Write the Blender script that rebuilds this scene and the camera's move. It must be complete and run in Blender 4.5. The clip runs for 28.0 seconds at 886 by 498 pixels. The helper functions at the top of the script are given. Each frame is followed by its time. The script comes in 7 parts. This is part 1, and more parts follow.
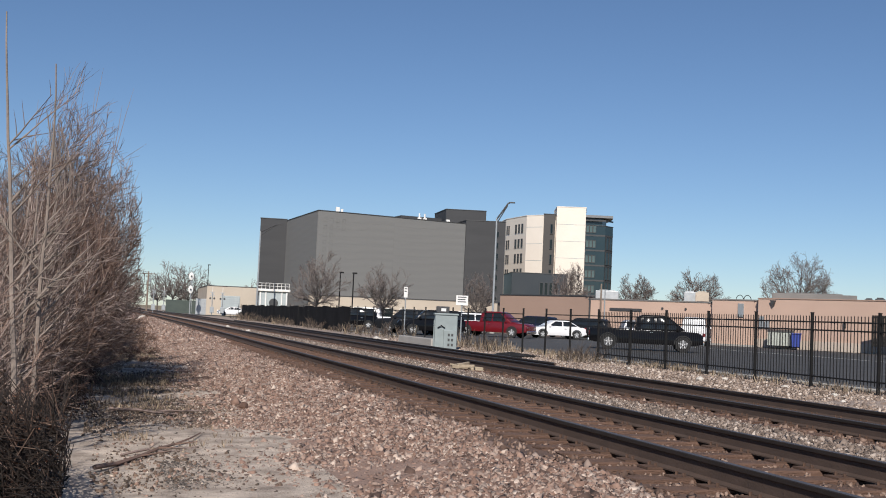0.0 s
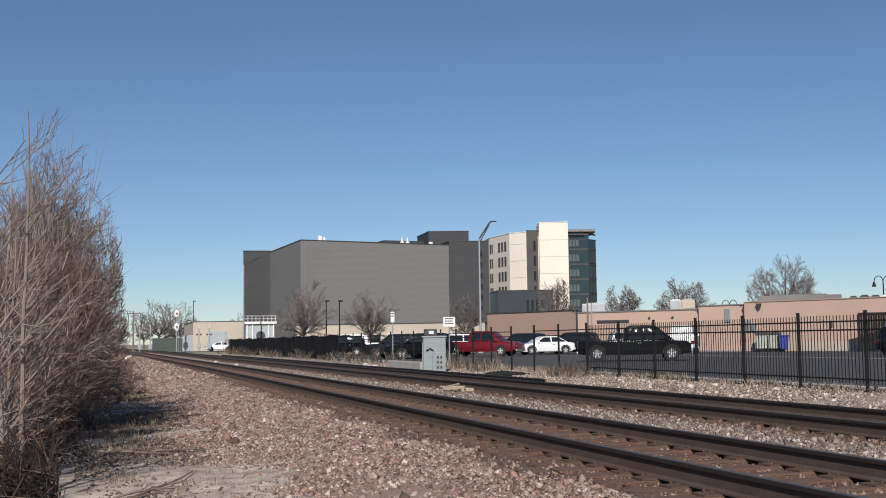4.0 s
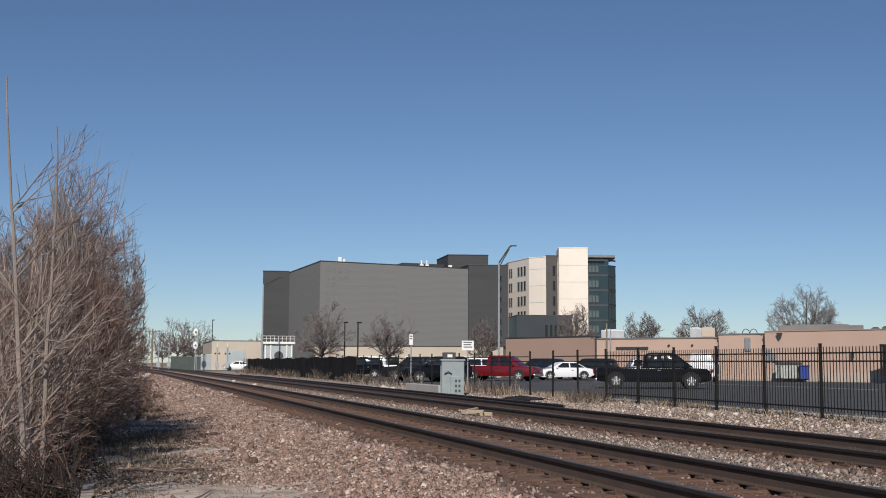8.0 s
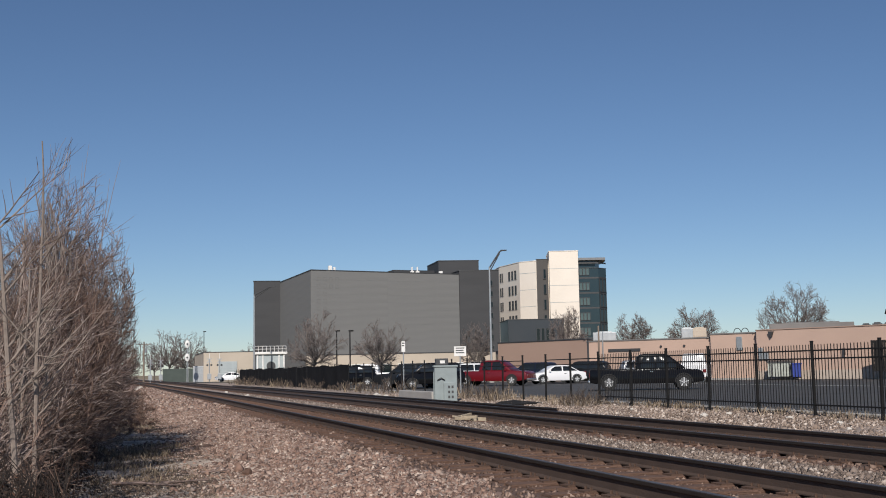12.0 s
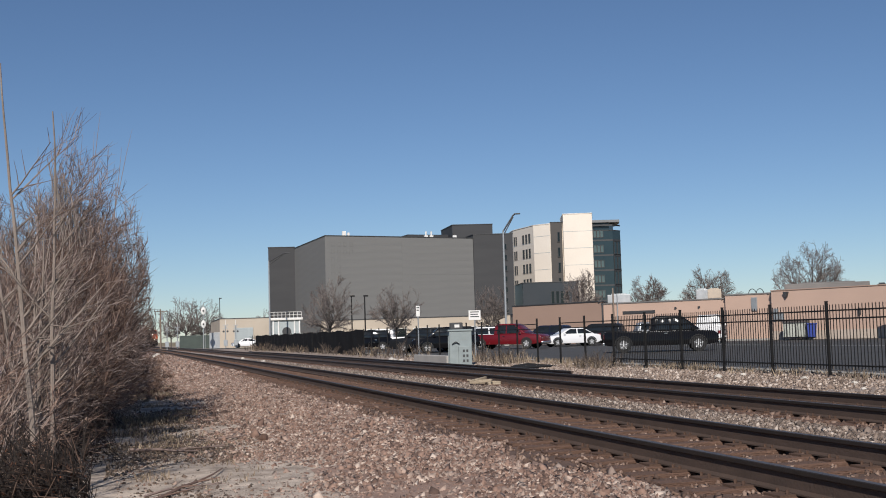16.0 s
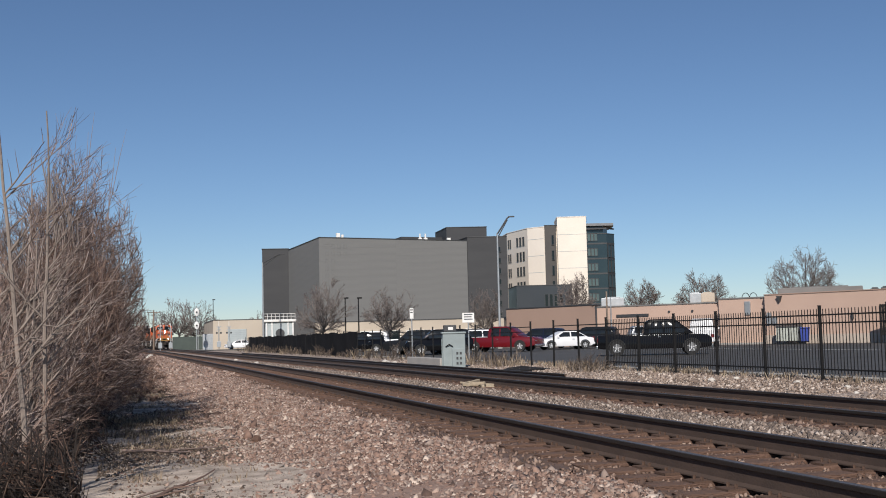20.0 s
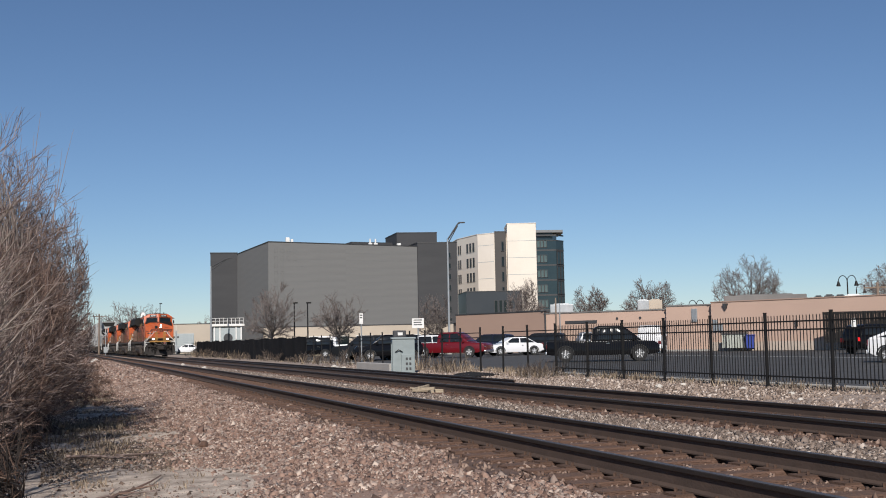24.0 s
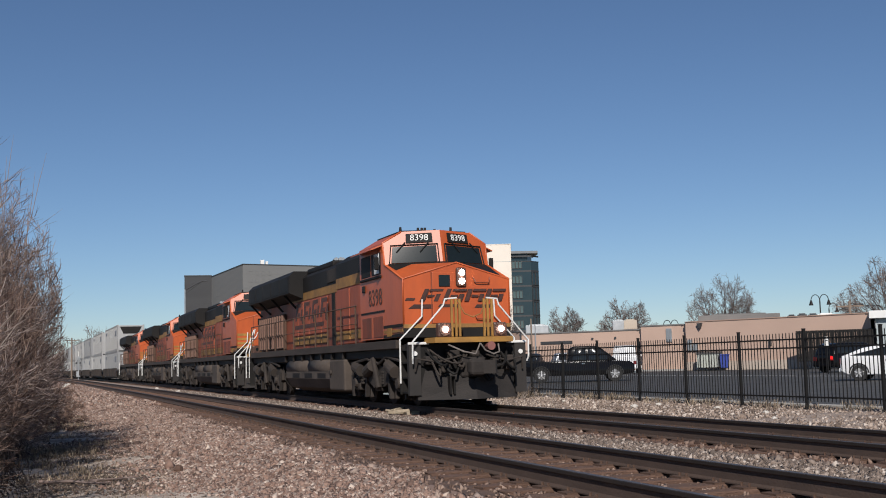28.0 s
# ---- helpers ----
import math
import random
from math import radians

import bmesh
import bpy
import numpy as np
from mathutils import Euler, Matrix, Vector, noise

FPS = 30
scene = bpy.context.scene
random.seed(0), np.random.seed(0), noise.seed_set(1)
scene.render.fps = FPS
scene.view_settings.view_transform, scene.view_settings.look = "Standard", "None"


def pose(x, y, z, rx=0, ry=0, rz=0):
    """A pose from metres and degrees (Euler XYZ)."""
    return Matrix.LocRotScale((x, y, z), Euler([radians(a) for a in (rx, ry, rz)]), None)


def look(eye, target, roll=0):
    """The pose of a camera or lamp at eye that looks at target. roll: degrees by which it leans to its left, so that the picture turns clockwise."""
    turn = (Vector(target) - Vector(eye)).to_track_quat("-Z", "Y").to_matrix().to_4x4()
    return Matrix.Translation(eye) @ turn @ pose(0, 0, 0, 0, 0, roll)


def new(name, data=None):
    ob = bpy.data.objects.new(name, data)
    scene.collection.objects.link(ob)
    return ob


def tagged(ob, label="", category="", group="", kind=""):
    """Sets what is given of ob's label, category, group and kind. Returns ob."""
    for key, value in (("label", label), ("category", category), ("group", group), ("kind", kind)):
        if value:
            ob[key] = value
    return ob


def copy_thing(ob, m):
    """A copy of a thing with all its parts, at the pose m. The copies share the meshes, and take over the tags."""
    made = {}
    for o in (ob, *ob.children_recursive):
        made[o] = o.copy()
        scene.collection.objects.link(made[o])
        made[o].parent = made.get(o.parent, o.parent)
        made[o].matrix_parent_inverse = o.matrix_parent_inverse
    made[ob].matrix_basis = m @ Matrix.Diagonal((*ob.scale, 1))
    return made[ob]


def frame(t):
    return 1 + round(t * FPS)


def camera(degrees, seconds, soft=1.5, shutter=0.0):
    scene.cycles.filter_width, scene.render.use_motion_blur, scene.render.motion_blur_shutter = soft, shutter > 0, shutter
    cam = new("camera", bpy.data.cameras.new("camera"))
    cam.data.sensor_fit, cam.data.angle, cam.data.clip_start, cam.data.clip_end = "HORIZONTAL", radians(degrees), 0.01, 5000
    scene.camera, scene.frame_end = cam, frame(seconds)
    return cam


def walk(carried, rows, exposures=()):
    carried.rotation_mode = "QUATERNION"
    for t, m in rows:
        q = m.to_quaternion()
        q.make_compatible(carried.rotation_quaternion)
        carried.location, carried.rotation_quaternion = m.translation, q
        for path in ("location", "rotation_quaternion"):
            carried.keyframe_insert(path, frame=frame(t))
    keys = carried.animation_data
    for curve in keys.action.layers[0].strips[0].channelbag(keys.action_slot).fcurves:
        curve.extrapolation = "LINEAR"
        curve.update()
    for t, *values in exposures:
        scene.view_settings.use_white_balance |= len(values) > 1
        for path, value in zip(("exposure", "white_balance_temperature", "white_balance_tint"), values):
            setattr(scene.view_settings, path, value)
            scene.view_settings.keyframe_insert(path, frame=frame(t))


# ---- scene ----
cam = camera(43.21, 28.0, soft=1.0)
EYE_Z = 1.02


def aim(yaw, pitch, roll, dx, dy, dz):
    """Pose of the hand-held camera: yaw to the right of the track's line, pitch up, roll, and the small sway of the hand."""
    eye = Vector((dx, dy, EYE_Z + dz))
    a, b = radians(yaw), radians(pitch)
    way = Vector((math.sin(a) * math.cos(b), math.cos(a) * math.cos(b), math.sin(b)))
    return look(eye, eye + way, roll)


PATH = [
    (0.0, 16.47, 3.52, 2.59, -0.016, -0.001, -0.010),
    (0.5, 17.35, 3.39, 2.70, 0.009, 0.001, -0.002),
    (1.0, 16.75, 3.37, 2.51, 0.048, 0.011, -0.011),
    (1.5, 15.62, 3.46, 0.11, 0.036, -0.040, -0.005),
    (2.0, 15.79, 3.53, -0.13, 0.016, -0.018, -0.012),
    (2.5, 16.78, 3.22, -0.01, 0.011, -0.042, -0.012),
    (3.0, 17.15, 3.90, 0.00, 0.000, 0.000, 0.000),
    (3.5, 17.47, 4.77, -0.76, -0.000, -0.023, -0.005),
    (5.5, 16.35, 4.09, -0.91, 0.016, 0.028, 0.004),
    (6.0, 15.69, 4.16, -3.20, 0.059, -0.016, -0.025),
    (6.5, 14.79, 3.60, -4.93, 0.107, 0.022, -0.043),
    (7.0, 13.64, 3.13, -3.22, 0.074, -0.028, -0.027),
    (7.5, 15.11, 5.17, 0.24, 0.009, 0.010, 0.014),
    (8.0, 16.29, 5.86, 0.31, -0.036, -0.002, -0.007),
    (8.5, 17.32, 5.87, 0.26, -0.034, 0.012, -0.013),
    (9.0, 17.88, 5.88, -0.00, -0.038, 0.003, -0.009),
    (9.5, 18.02, 5.61, 0.27, -0.024, 0.005, -0.010),
    (10.0, 17.90, 5.53, -0.02, -0.022, 0.023, -0.006),
    (10.5, 17.67, 5.69, -0.49, -0.033, 0.001, -0.008),
    (11.0, 17.45, 5.85, -0.28, -0.033, 0.015, 0.004),
    (11.5, 17.22, 6.15, -0.67, -0.034, -0.002, -0.010),
    (12.0, 16.80, 6.17, -1.04, -0.025, 0.014, -0.006),
    (12.5, 16.64, 6.06, -1.24, -0.027, 0.002, -0.002),
    (14.5, 16.38, 4.86, -1.19, 0.017, 0.009, -0.012),
    (15.0, 15.64, 4.34, -1.32, 0.020, 0.013, 0.011),
    (15.5, 15.58, 4.39, -1.99, -0.000, -0.005, 0.008),
    (16.0, 16.04, 4.35, -1.66, -0.004, 0.004, 0.006),
    (16.5, 16.43, 4.24, -1.46, -0.008, 0.003, 0.000),
    (17.0, 16.52, 4.19, -1.44, -0.011, 0.005, 0.002),
    (17.5, 16.42, 4.16, -1.42, -0.010, 0.001, -0.010),
    (18.0, 16.45, 4.20, -1.35, -0.010, -0.008, 0.004),
    (18.5, 16.51, 4.37, -1.42, -0.011, -0.003, -0.000),
    (19.0, 16.53, 4.45, -1.34, -0.007, 0.004, 0.006),
    (19.5, 16.43, 4.44, -1.34, -0.016, -0.000, -0.000),
    (20.0, 16.35, 4.47, -1.38, -0.002, 0.009, 0.001),
    (20.5, 16.44, 4.52, -1.34, -0.017, -0.002, -0.001),
    (21.0, 16.54, 4.63, -1.09, -0.010, 0.007, -0.001),
    (21.5, 16.98, 4.40, -0.86, -0.005, -0.001, -0.000),
    (23.5, 18.68, 4.52, -1.34, -0.006, 0.004, 0.001),
    (24.0, 18.92, 4.70, -1.11, -0.009, 0.029, -0.003),
    (24.5, 19.30, 4.97, -1.20, -0.021, 0.012, -0.005),
    (25.0, 19.66, 5.22, -1.11, -0.017, 0.024, -0.002),
    (25.5, 19.92, 5.41, -1.23, -0.017, 0.004, -0.006),
    (26.0, 20.09, 5.61, -1.35, -0.021, -0.007, -0.009),
    (26.5, 20.09, 5.69, -1.55, -0.026, 0.005, -0.004),
    (27.0, 20.13, 5.72, -1.64, -0.018, 0.001, -0.012),
    (27.5, 20.13, 5.77, -1.56, -0.023, -0.011, -0.005),
    (28.0, 20.22, 5.77, -1.54, -0.020, -0.010, -0.005),
]
walk(cam, [(r[0], aim(*r[1:])) for r in PATH], [(0.0, 0.06, 6360, 11), (3.0, 0.0, 6360, 11), (6.0, -0.04, 6360, 11), (9.0, -0.14, 6360, 11), (15.0, -0.13, 6360, 11), (18.0, -0.03, 6360, 11), (24.0, -0.04, 6340, 11), (28.0, -0.14, 6310, 11)])

# ---- light ----
SUN_TO = Vector((-0.34, -0.80, 0.60)).normalized()
world = bpy.data.worlds.new("world")
scene.world = world
world.use_nodes = True
sky = world.node_tree.nodes.new("ShaderNodeTexSky")
sky.sky_type, sky.sun_disc = "NISHITA", False
sky.sun_elevation = math.asin(SUN_TO.z)
sky.sun_rotation = math.atan2(SUN_TO.x, SUN_TO.y)
sky.air_density, sky.dust_density, sky.ozone_density = 0.82, 0.05, 4.6
world.node_tree.nodes["Background"].inputs[1].default_value = 0.078
world.node_tree.links.new(sky.outputs[0], world.node_tree.nodes["Background"].inputs[0])
sun = new("sun", bpy.data.lights.new("sun", "SUN"))
sun.data.energy, sun.data.angle, sun.data.color = 5.0, radians(0.53), (1.0, 0.93, 0.84)
sun.matrix_world = look((0, 0, 60), Vector((0, 0, 60)) - SUN_TO)

# ---- materials ----
MATS = {}


def mat(name, c1, c2=None, scale=4.0, rough=0.8, metal=0.0, bump=0.0, fine=60.0, stretch=(1, 1, 1), island=0.0, emit=0.0, spec=0.5):
    """A procedural surface: two colours mixed by broad and fine noise, with fine relief."""
    if name in MATS:
        return MATS[name]
    m = MATS[name] = bpy.data.materials.new(name)
    m.use_nodes = True
    nt = m.node_tree
    n, ln = nt.nodes, nt.links
    p = n["Principled BSDF"]
    p.inputs["Roughness"].default_value, p.inputs["Metallic"].default_value = rough, metal
    p.inputs["Specular IOR Level"].default_value = spec
    c2 = c2 or tuple(v * 0.8 for v in c1)
    tc, mp = n.new("ShaderNodeTexCoord"), n.new("ShaderNodeMapping")
    mp.inputs["Scale"].default_value = stretch
    ln.new(tc.outputs["Object"], mp.inputs[0])
    n1, n2 = n.new("ShaderNodeTexNoise"), n.new("ShaderNodeTexNoise")
    n1.inputs["Scale"].default_value, n1.inputs["Detail"].default_value = scale, 5
    n2.inputs["Scale"].default_value, n2.inputs["Detail"].default_value = fine, 3
    for q in (n1, n2):
        ln.new(mp.outputs[0], q.inputs["Vector"])
    add = n.new("ShaderNodeMath")
    add.operation = "MULTIPLY_ADD"
    add.inputs[1].default_value = 0.45
    ln.new(n2.outputs["Fac"], add.inputs[0])
    sub = n.new("ShaderNodeMath")
    sub.operation = "MULTIPLY_ADD"
    sub.inputs[1].default_value, sub.inputs[2].default_value = 1.5, -0.48
    ln.new(n1.outputs["Fac"], sub.inputs[0])
    ln.new(sub.outputs[0], add.inputs[2])
    fac = add.outputs[0]
    if island:
        g, mi = n.new("ShaderNodeNewGeometry"), n.new("ShaderNodeMix")
        mi.inputs[0].default_value = island
        ln.new(fac, mi.inputs[2])
        ln.new(g.outputs["Random Per Island"], mi.inputs[3])
        fac = mi.outputs[0]
    mix = n.new("ShaderNodeMix")
    mix.data_type = "RGBA"
    mix.clamp_factor = True
    mix.inputs[6].default_value, mix.inputs[7].default_value = (*c1, 1), (*c2, 1)
    ln.new(fac, mix.inputs[0])
    ln.new(mix.outputs[2], p.inputs["Base Color"])
    if bump:
        b = n.new("ShaderNodeBump")
        b.inputs["Strength"].default_value, b.inputs["Distance"].default_value = bump, 0.02
        ln.new(n2.outputs["Fac"], b.inputs["Height"])
        ln.new(b.outputs[0], p.inputs["Normal"])
    if emit:
        p.inputs["Emission Color"].default_value = (*c1, 1)
        p.inputs["Emission Strength"].default_value = emit
    return m


def ramp_mat(name, stops, rough=0.95, bump=0.4, fine=40.0, island=1.0, scale=1.5):
    """A surface whose pieces each take a colour of their own from the stops."""
    m = mat(name, stops[0][1], stops[-1][1], scale, rough, 0.0, bump, fine, island=island)
    nt = m.node_tree
    mix = [q for q in nt.nodes if q.bl_idname == "ShaderNodeMix" and q.data_type == "RGBA"][0]
    r = nt.nodes.new("ShaderNodeValToRGB")
    r.color_ramp.elements[0].position, r.color_ramp.elements[0].color = stops[0][0], (*stops[0][1], 1)
    r.color_ramp.elements[1].position, r.color_ramp.elements[1].color = stops[-1][0], (*stops[-1][1], 1)
    for pos, col in stops[1:-1]:
        r.color_ramp.elements.new(pos).color = (*col, 1)
    nt.links.new(mix.inputs[0].links[0].from_socket, r.inputs[0])
    nt.links.new(r.outputs[0], nt.nodes["Principled BSDF"].inputs["Base Color"])
    return m


GRAVEL = ramp_mat("gravel", [(0.0, (0.074, 0.047, 0.038)), (0.25, (0.20, 0.124, 0.094)), (0.58, (0.315, 0.205, 0.156)), (0.68, (0.25, 0.198, 0.168)), (0.88, (0.385, 0.28, 0.225)), (1.0, (0.58, 0.475, 0.395))])
GRAVEL_BED = mat("gravel_bed", (0.17, 0.11, 0.085), (0.33, 0.225, 0.175), 1.2, 0.95, 0, 0.9, 26)
GRAVEL_GREY = ramp_mat("gravel_grey", [(0.0, (0.09, 0.07, 0.058)), (0.4, (0.185, 0.14, 0.112)), (0.85, (0.285, 0.225, 0.185)), (1.0, (0.50, 0.43, 0.37))])
GRAVEL_PALE = ramp_mat("gravel_pale", [(0.0, (0.11, 0.08, 0.062)), (0.35, (0.24, 0.18, 0.142)), (0.8, (0.38, 0.30, 0.245)), (1.0, (0.60, 0.52, 0.45))])
GRAVEL_GREY_BED = mat("gravel_grey_bed", (0.19, 0.142, 0.115), (0.40, 0.325, 0.27), 1.4, 0.95, 0, 0.9, 26)
CRIB = mat("oily_ballast", (0.068, 0.042, 0.031), (0.165, 0.102, 0.075), 2.2, 0.95, 0, 0.9, 30)
DIRT = mat("dirt_path", (0.12, 0.090, 0.070), (0.74, 0.62, 0.51), 3.6, 0.95, 0, 1.0, 42)
GRASS = mat("dry_ground", (0.16, 0.13, 0.075), (0.30, 0.24, 0.15), 0.3, 0.95, 0, 0.6, 14)
ASPHALT = mat("asphalt", (0.036, 0.036, 0.037), (0.085, 0.082, 0.078), 0.5, 0.85, 0, 0.3, 40, (0.25, 2.2, 1))
CONCRETE = mat("concrete", (0.42, 0.40, 0.37), (0.30, 0.285, 0.265), 0.8, 0.9, 0, 0.3, 30)
RAIL_HEAD_SHADE = mat("shaded_rail_head", (0.018, 0.014, 0.012), (0.034, 0.025, 0.02), 3.0, 0.6, 0.1, 0.2, 50)
RAIL_STEEL = mat("rail_steel", (0.070, 0.049, 0.039), (0.115, 0.078, 0.060), 3.0, 0.7, 0.2, 0.3, 50)
RAIL_HEAD = mat("rail_head", (0.11, 0.094, 0.085), (0.07, 0.058, 0.051), 2.0, 0.5, 0.3, 0.1, 60)
TIE_WOOD = mat("tie_wood", (0.080, 0.045, 0.031), (0.18, 0.105, 0.073), 2.0, 0.95, 0, 0.9, 20, (1, 5, 5))
RUST = mat("rust", (0.07, 0.04, 0.028), (0.12, 0.07, 0.047), 6, 0.9, 0.1, 0.4, 50)
IRON = mat("black_iron", (0.008, 0.008, 0.009), (0.016, 0.015, 0.014), 5, 0.6, 0.0, 0.1, 50, spec=0.2)
FABRIC = mat("black_fabric", (0.007, 0.0075, 0.009), (0.018, 0.018, 0.02), 0.8, 0.95, 0, 0.5, 12, spec=0.1)
GALV = mat("galvanised", (0.42, 0.44, 0.45), (0.30, 0.32, 0.33), 3, 0.5, 0.5, 0.1, 30)
GREY_BOX = mat("grey_paint", (0.40, 0.44, 0.44), (0.30, 0.34, 0.35), 3, 0.6, 0, 0.1, 30)
WHITE = mat("white_paint", (0.78, 0.77, 0.74), (0.62, 0.61, 0.58), 2, 0.6, 0, 0.1, 30)
CREAM = mat("cream_panel", (0.77, 0.70, 0.61), (0.68, 0.61, 0.525), 0.25, 0.8, 0, 0.05, 4)
GREY_CLAD = mat("grey_cladding", (0.185, 0.185, 0.180), (0.146, 0.147, 0.145), 0.12, 0.8, 0, 0.2, 2.0, (1, 1, 9))
DARK_CLAD = mat("dark_cladding", (0.046, 0.047, 0.050), (0.032, 0.033, 0.036), 0.15, 0.75, 0, 0.2, 2.0, (1, 1, 6))
DARK_TRIM = mat("dark_trim", (0.035, 0.037, 0.04), (0.05, 0.05, 0.052), 1, 0.6)
GLASS_DARK = mat("dark_glass", (0.008, 0.012, 0.013), (0.014, 0.02, 0.021), 0.6, 0.06, 0, 0, 3, spec=0.35)
GLASS_GREEN = mat("green_glass", (0.11, 0.155, 0.15), (0.05, 0.08, 0.085), 0.9, 0.12, 0, 0, 3)
GLASS_TEAL = mat("teal_curtain_wall", (0.018, 0.034, 0.042), (0.028, 0.045, 0.052), 0.4, 0.12, 0, 0, 2)
RECESS = mat("dark_brown_cladding", (0.075, 0.068, 0.062), (0.05, 0.046, 0.043), 0.3, 0.7, 0, 0.1, 3)
EAVE_GREY = mat("grey_eave_metal", (0.20, 0.205, 0.21), (0.15, 0.155, 0.16), 1, 0.5)
TAN = mat("tan_stucco", (0.52, 0.365, 0.285), (0.44, 0.31, 0.245), 0.25, 0.9, 0, 0.2, 18)
# Darker copy of TAN: the side wing's weaker light painted in; also a parapet.
TAN_DARK = mat("darker_tan_stucco", (0.36, 0.245, 0.19), (0.31, 0.21, 0.16), 0.25, 0.9, 0, 0.2, 18)
BEIGE = mat("beige_block", (0.48, 0.415, 0.335), (0.39, 0.335, 0.27), 0.3, 0.9, 0, 0.2, 10)
ROOFING = mat("grey_roofing", (0.20, 0.19, 0.18), (0.13, 0.125, 0.12), 0.5, 0.9, 0, 0.3, 10)
BARK = mat("grey_bark", (0.20, 0.165, 0.14), (0.31, 0.265, 0.23), 3, 0.95, 0, 0.5, 30)
TWIG = ramp_mat("twigs", [(0.0, (0.075, 0.052, 0.046)), (0.55, (0.20, 0.148, 0.128)), (0.85, (0.33, 0.258, 0.225)), (1.0, (0.46, 0.38, 0.335))], bump=0.0)
TWIG_RED = ramp_mat("red_twigs", [(0.0, (0.06, 0.036, 0.028)), (0.55, (0.17, 0.105, 0.08)), (1.0, (0.38, 0.27, 0.21))], bump=0.0)
FAR_TWIG = ramp_mat("far_twigs", [(0.0, (0.10, 0.082, 0.075)), (0.5, (0.17, 0.142, 0.13)), (1.0, (0.25, 0.215, 0.195))], bump=0.0)
STRAW = ramp_mat("dry_grass_blades", [(0.0, (0.10, 0.075, 0.052)), (0.5, (0.22, 0.165, 0.115)), (1.0, (0.38, 0.305, 0.215))], bump=0.0)
FAR_BARK = mat("dark_grey_bark", (0.10, 0.085, 0.078), (0.16, 0.14, 0.125), 2, 0.95, 0, 0.4, 12)
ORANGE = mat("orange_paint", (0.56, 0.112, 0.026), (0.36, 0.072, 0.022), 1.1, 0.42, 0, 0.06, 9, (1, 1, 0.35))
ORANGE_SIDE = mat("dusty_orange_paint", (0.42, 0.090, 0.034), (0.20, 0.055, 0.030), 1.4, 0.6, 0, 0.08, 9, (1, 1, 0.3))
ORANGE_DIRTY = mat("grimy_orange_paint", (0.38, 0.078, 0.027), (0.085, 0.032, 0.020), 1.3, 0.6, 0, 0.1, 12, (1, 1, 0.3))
YELLOW = mat("yellow_paint", (0.44, 0.22, 0.035), (0.20, 0.105, 0.03), 2.5, 0.6, 0, 0.1, 14)
LOCO_BLACK = mat("grimy_black_paint", (0.008, 0.008, 0.008), (0.022, 0.019, 0.017), 0.9, 0.65, 0, 0.1, 10, spec=0.2)
GRIME = mat("road_grime", (0.014, 0.011, 0.0095), (0.036, 0.028, 0.023), 1.5, 0.85, 0, 0.4, 16)
TANK_DUST = mat("dust_coat", (0.100, 0.078, 0.063), (0.042, 0.033, 0.027), 1.1, 0.9, 0, 0.3, 10)
GRIME_LIGHT = mat("dusty_steel", (0.054, 0.041, 0.033), (0.014, 0.011, 0.009), 1.5, 0.85, 0, 0.3, 16)
LAMP_GLOW = mat("headlight_glow", (1.0, 0.93, 0.80), (1.0, 0.93, 0.80), 1, 0.3, emit=40.0)
TAIL_GLOW = mat("tail_light", (0.6, 0.01, 0.01), (0.5, 0.01, 0.01), 1, 0.3, emit=1.5)
RUBBER = mat("rubber", (0.015, 0.015, 0.015), (0.025, 0.025, 0.025), 5, 0.85)
CHROME = mat("chrome", (0.7, 0.7, 0.7), (0.6, 0.6, 0.6), 5, 0.2, 1.0)
CAR_RED = mat("red_car_paint", (0.13, 0.007, 0.011), (0.11, 0.006, 0.009), 1, 0.25)
CAR_BLACK = mat("black_car_paint", (0.004, 0.004, 0.005), (0.006, 0.006, 0.007), 1, 0.12, spec=0.22)
CAR_WHITE = mat("white_car_paint", (0.75, 0.75, 0.75), (0.70, 0.70, 0.70), 1, 0.25)
CAR_SILVER = mat("silver_car_paint", (0.40, 0.41, 0.43), (0.36, 0.37, 0.39), 1, 0.3, 0.4)
CAR_NAVY = mat("navy_car_paint", (0.012, 0.015, 0.03), (0.01, 0.012, 0.022), 1, 0.2)
CAR_GREY = mat("dark_grey_car_paint", (0.014, 0.015, 0.017), (0.011, 0.012, 0.014), 1, 0.25, spec=0.25)
BLUE = mat("blue_plastic", (0.015, 0.04, 0.26), (0.012, 0.03, 0.2), 2, 0.6)
BOX_WHITE = mat("white_container", (0.41, 0.41, 0.40), (0.27, 0.265, 0.255), 0.5, 0.7, 0, 0.1, 6, (1, 1, 0.3))
BOX_GREY = mat("grey_container", (0.30, 0.305, 0.305), (0.20, 0.20, 0.20), 0.5, 0.7, 0, 0.1, 6, (1, 1, 0.3))
BOX_TAN = mat("tan_container", (0.50, 0.44, 0.34), (0.38, 0.33, 0.26), 0.5, 0.7, 0, 0.1, 6, (1, 1, 0.3))
STONE_WHITE = mat("pale_stone", (0.60, 0.56, 0.50), (0.45, 0.41, 0.36), 3, 0.9, 0, 0.4, 20)
MARK_YELLOW = mat("faded_yellow", (0.47, 0.39, 0.28), (0.22, 0.17, 0.12), 6, 0.8, 0, 0.3, 30)
WOOD_POLE = mat("weathered_pole", (0.16, 0.12, 0.09), (0.24, 0.19, 0.15), 2, 0.95, 0, 0.4, 20, (4, 4, 0.5))
WOOD_DARK = mat("dark_planks", (0.035, 0.03, 0.028), (0.07, 0.058, 0.05), 1.5, 0.95, 0, 0.4, 20)


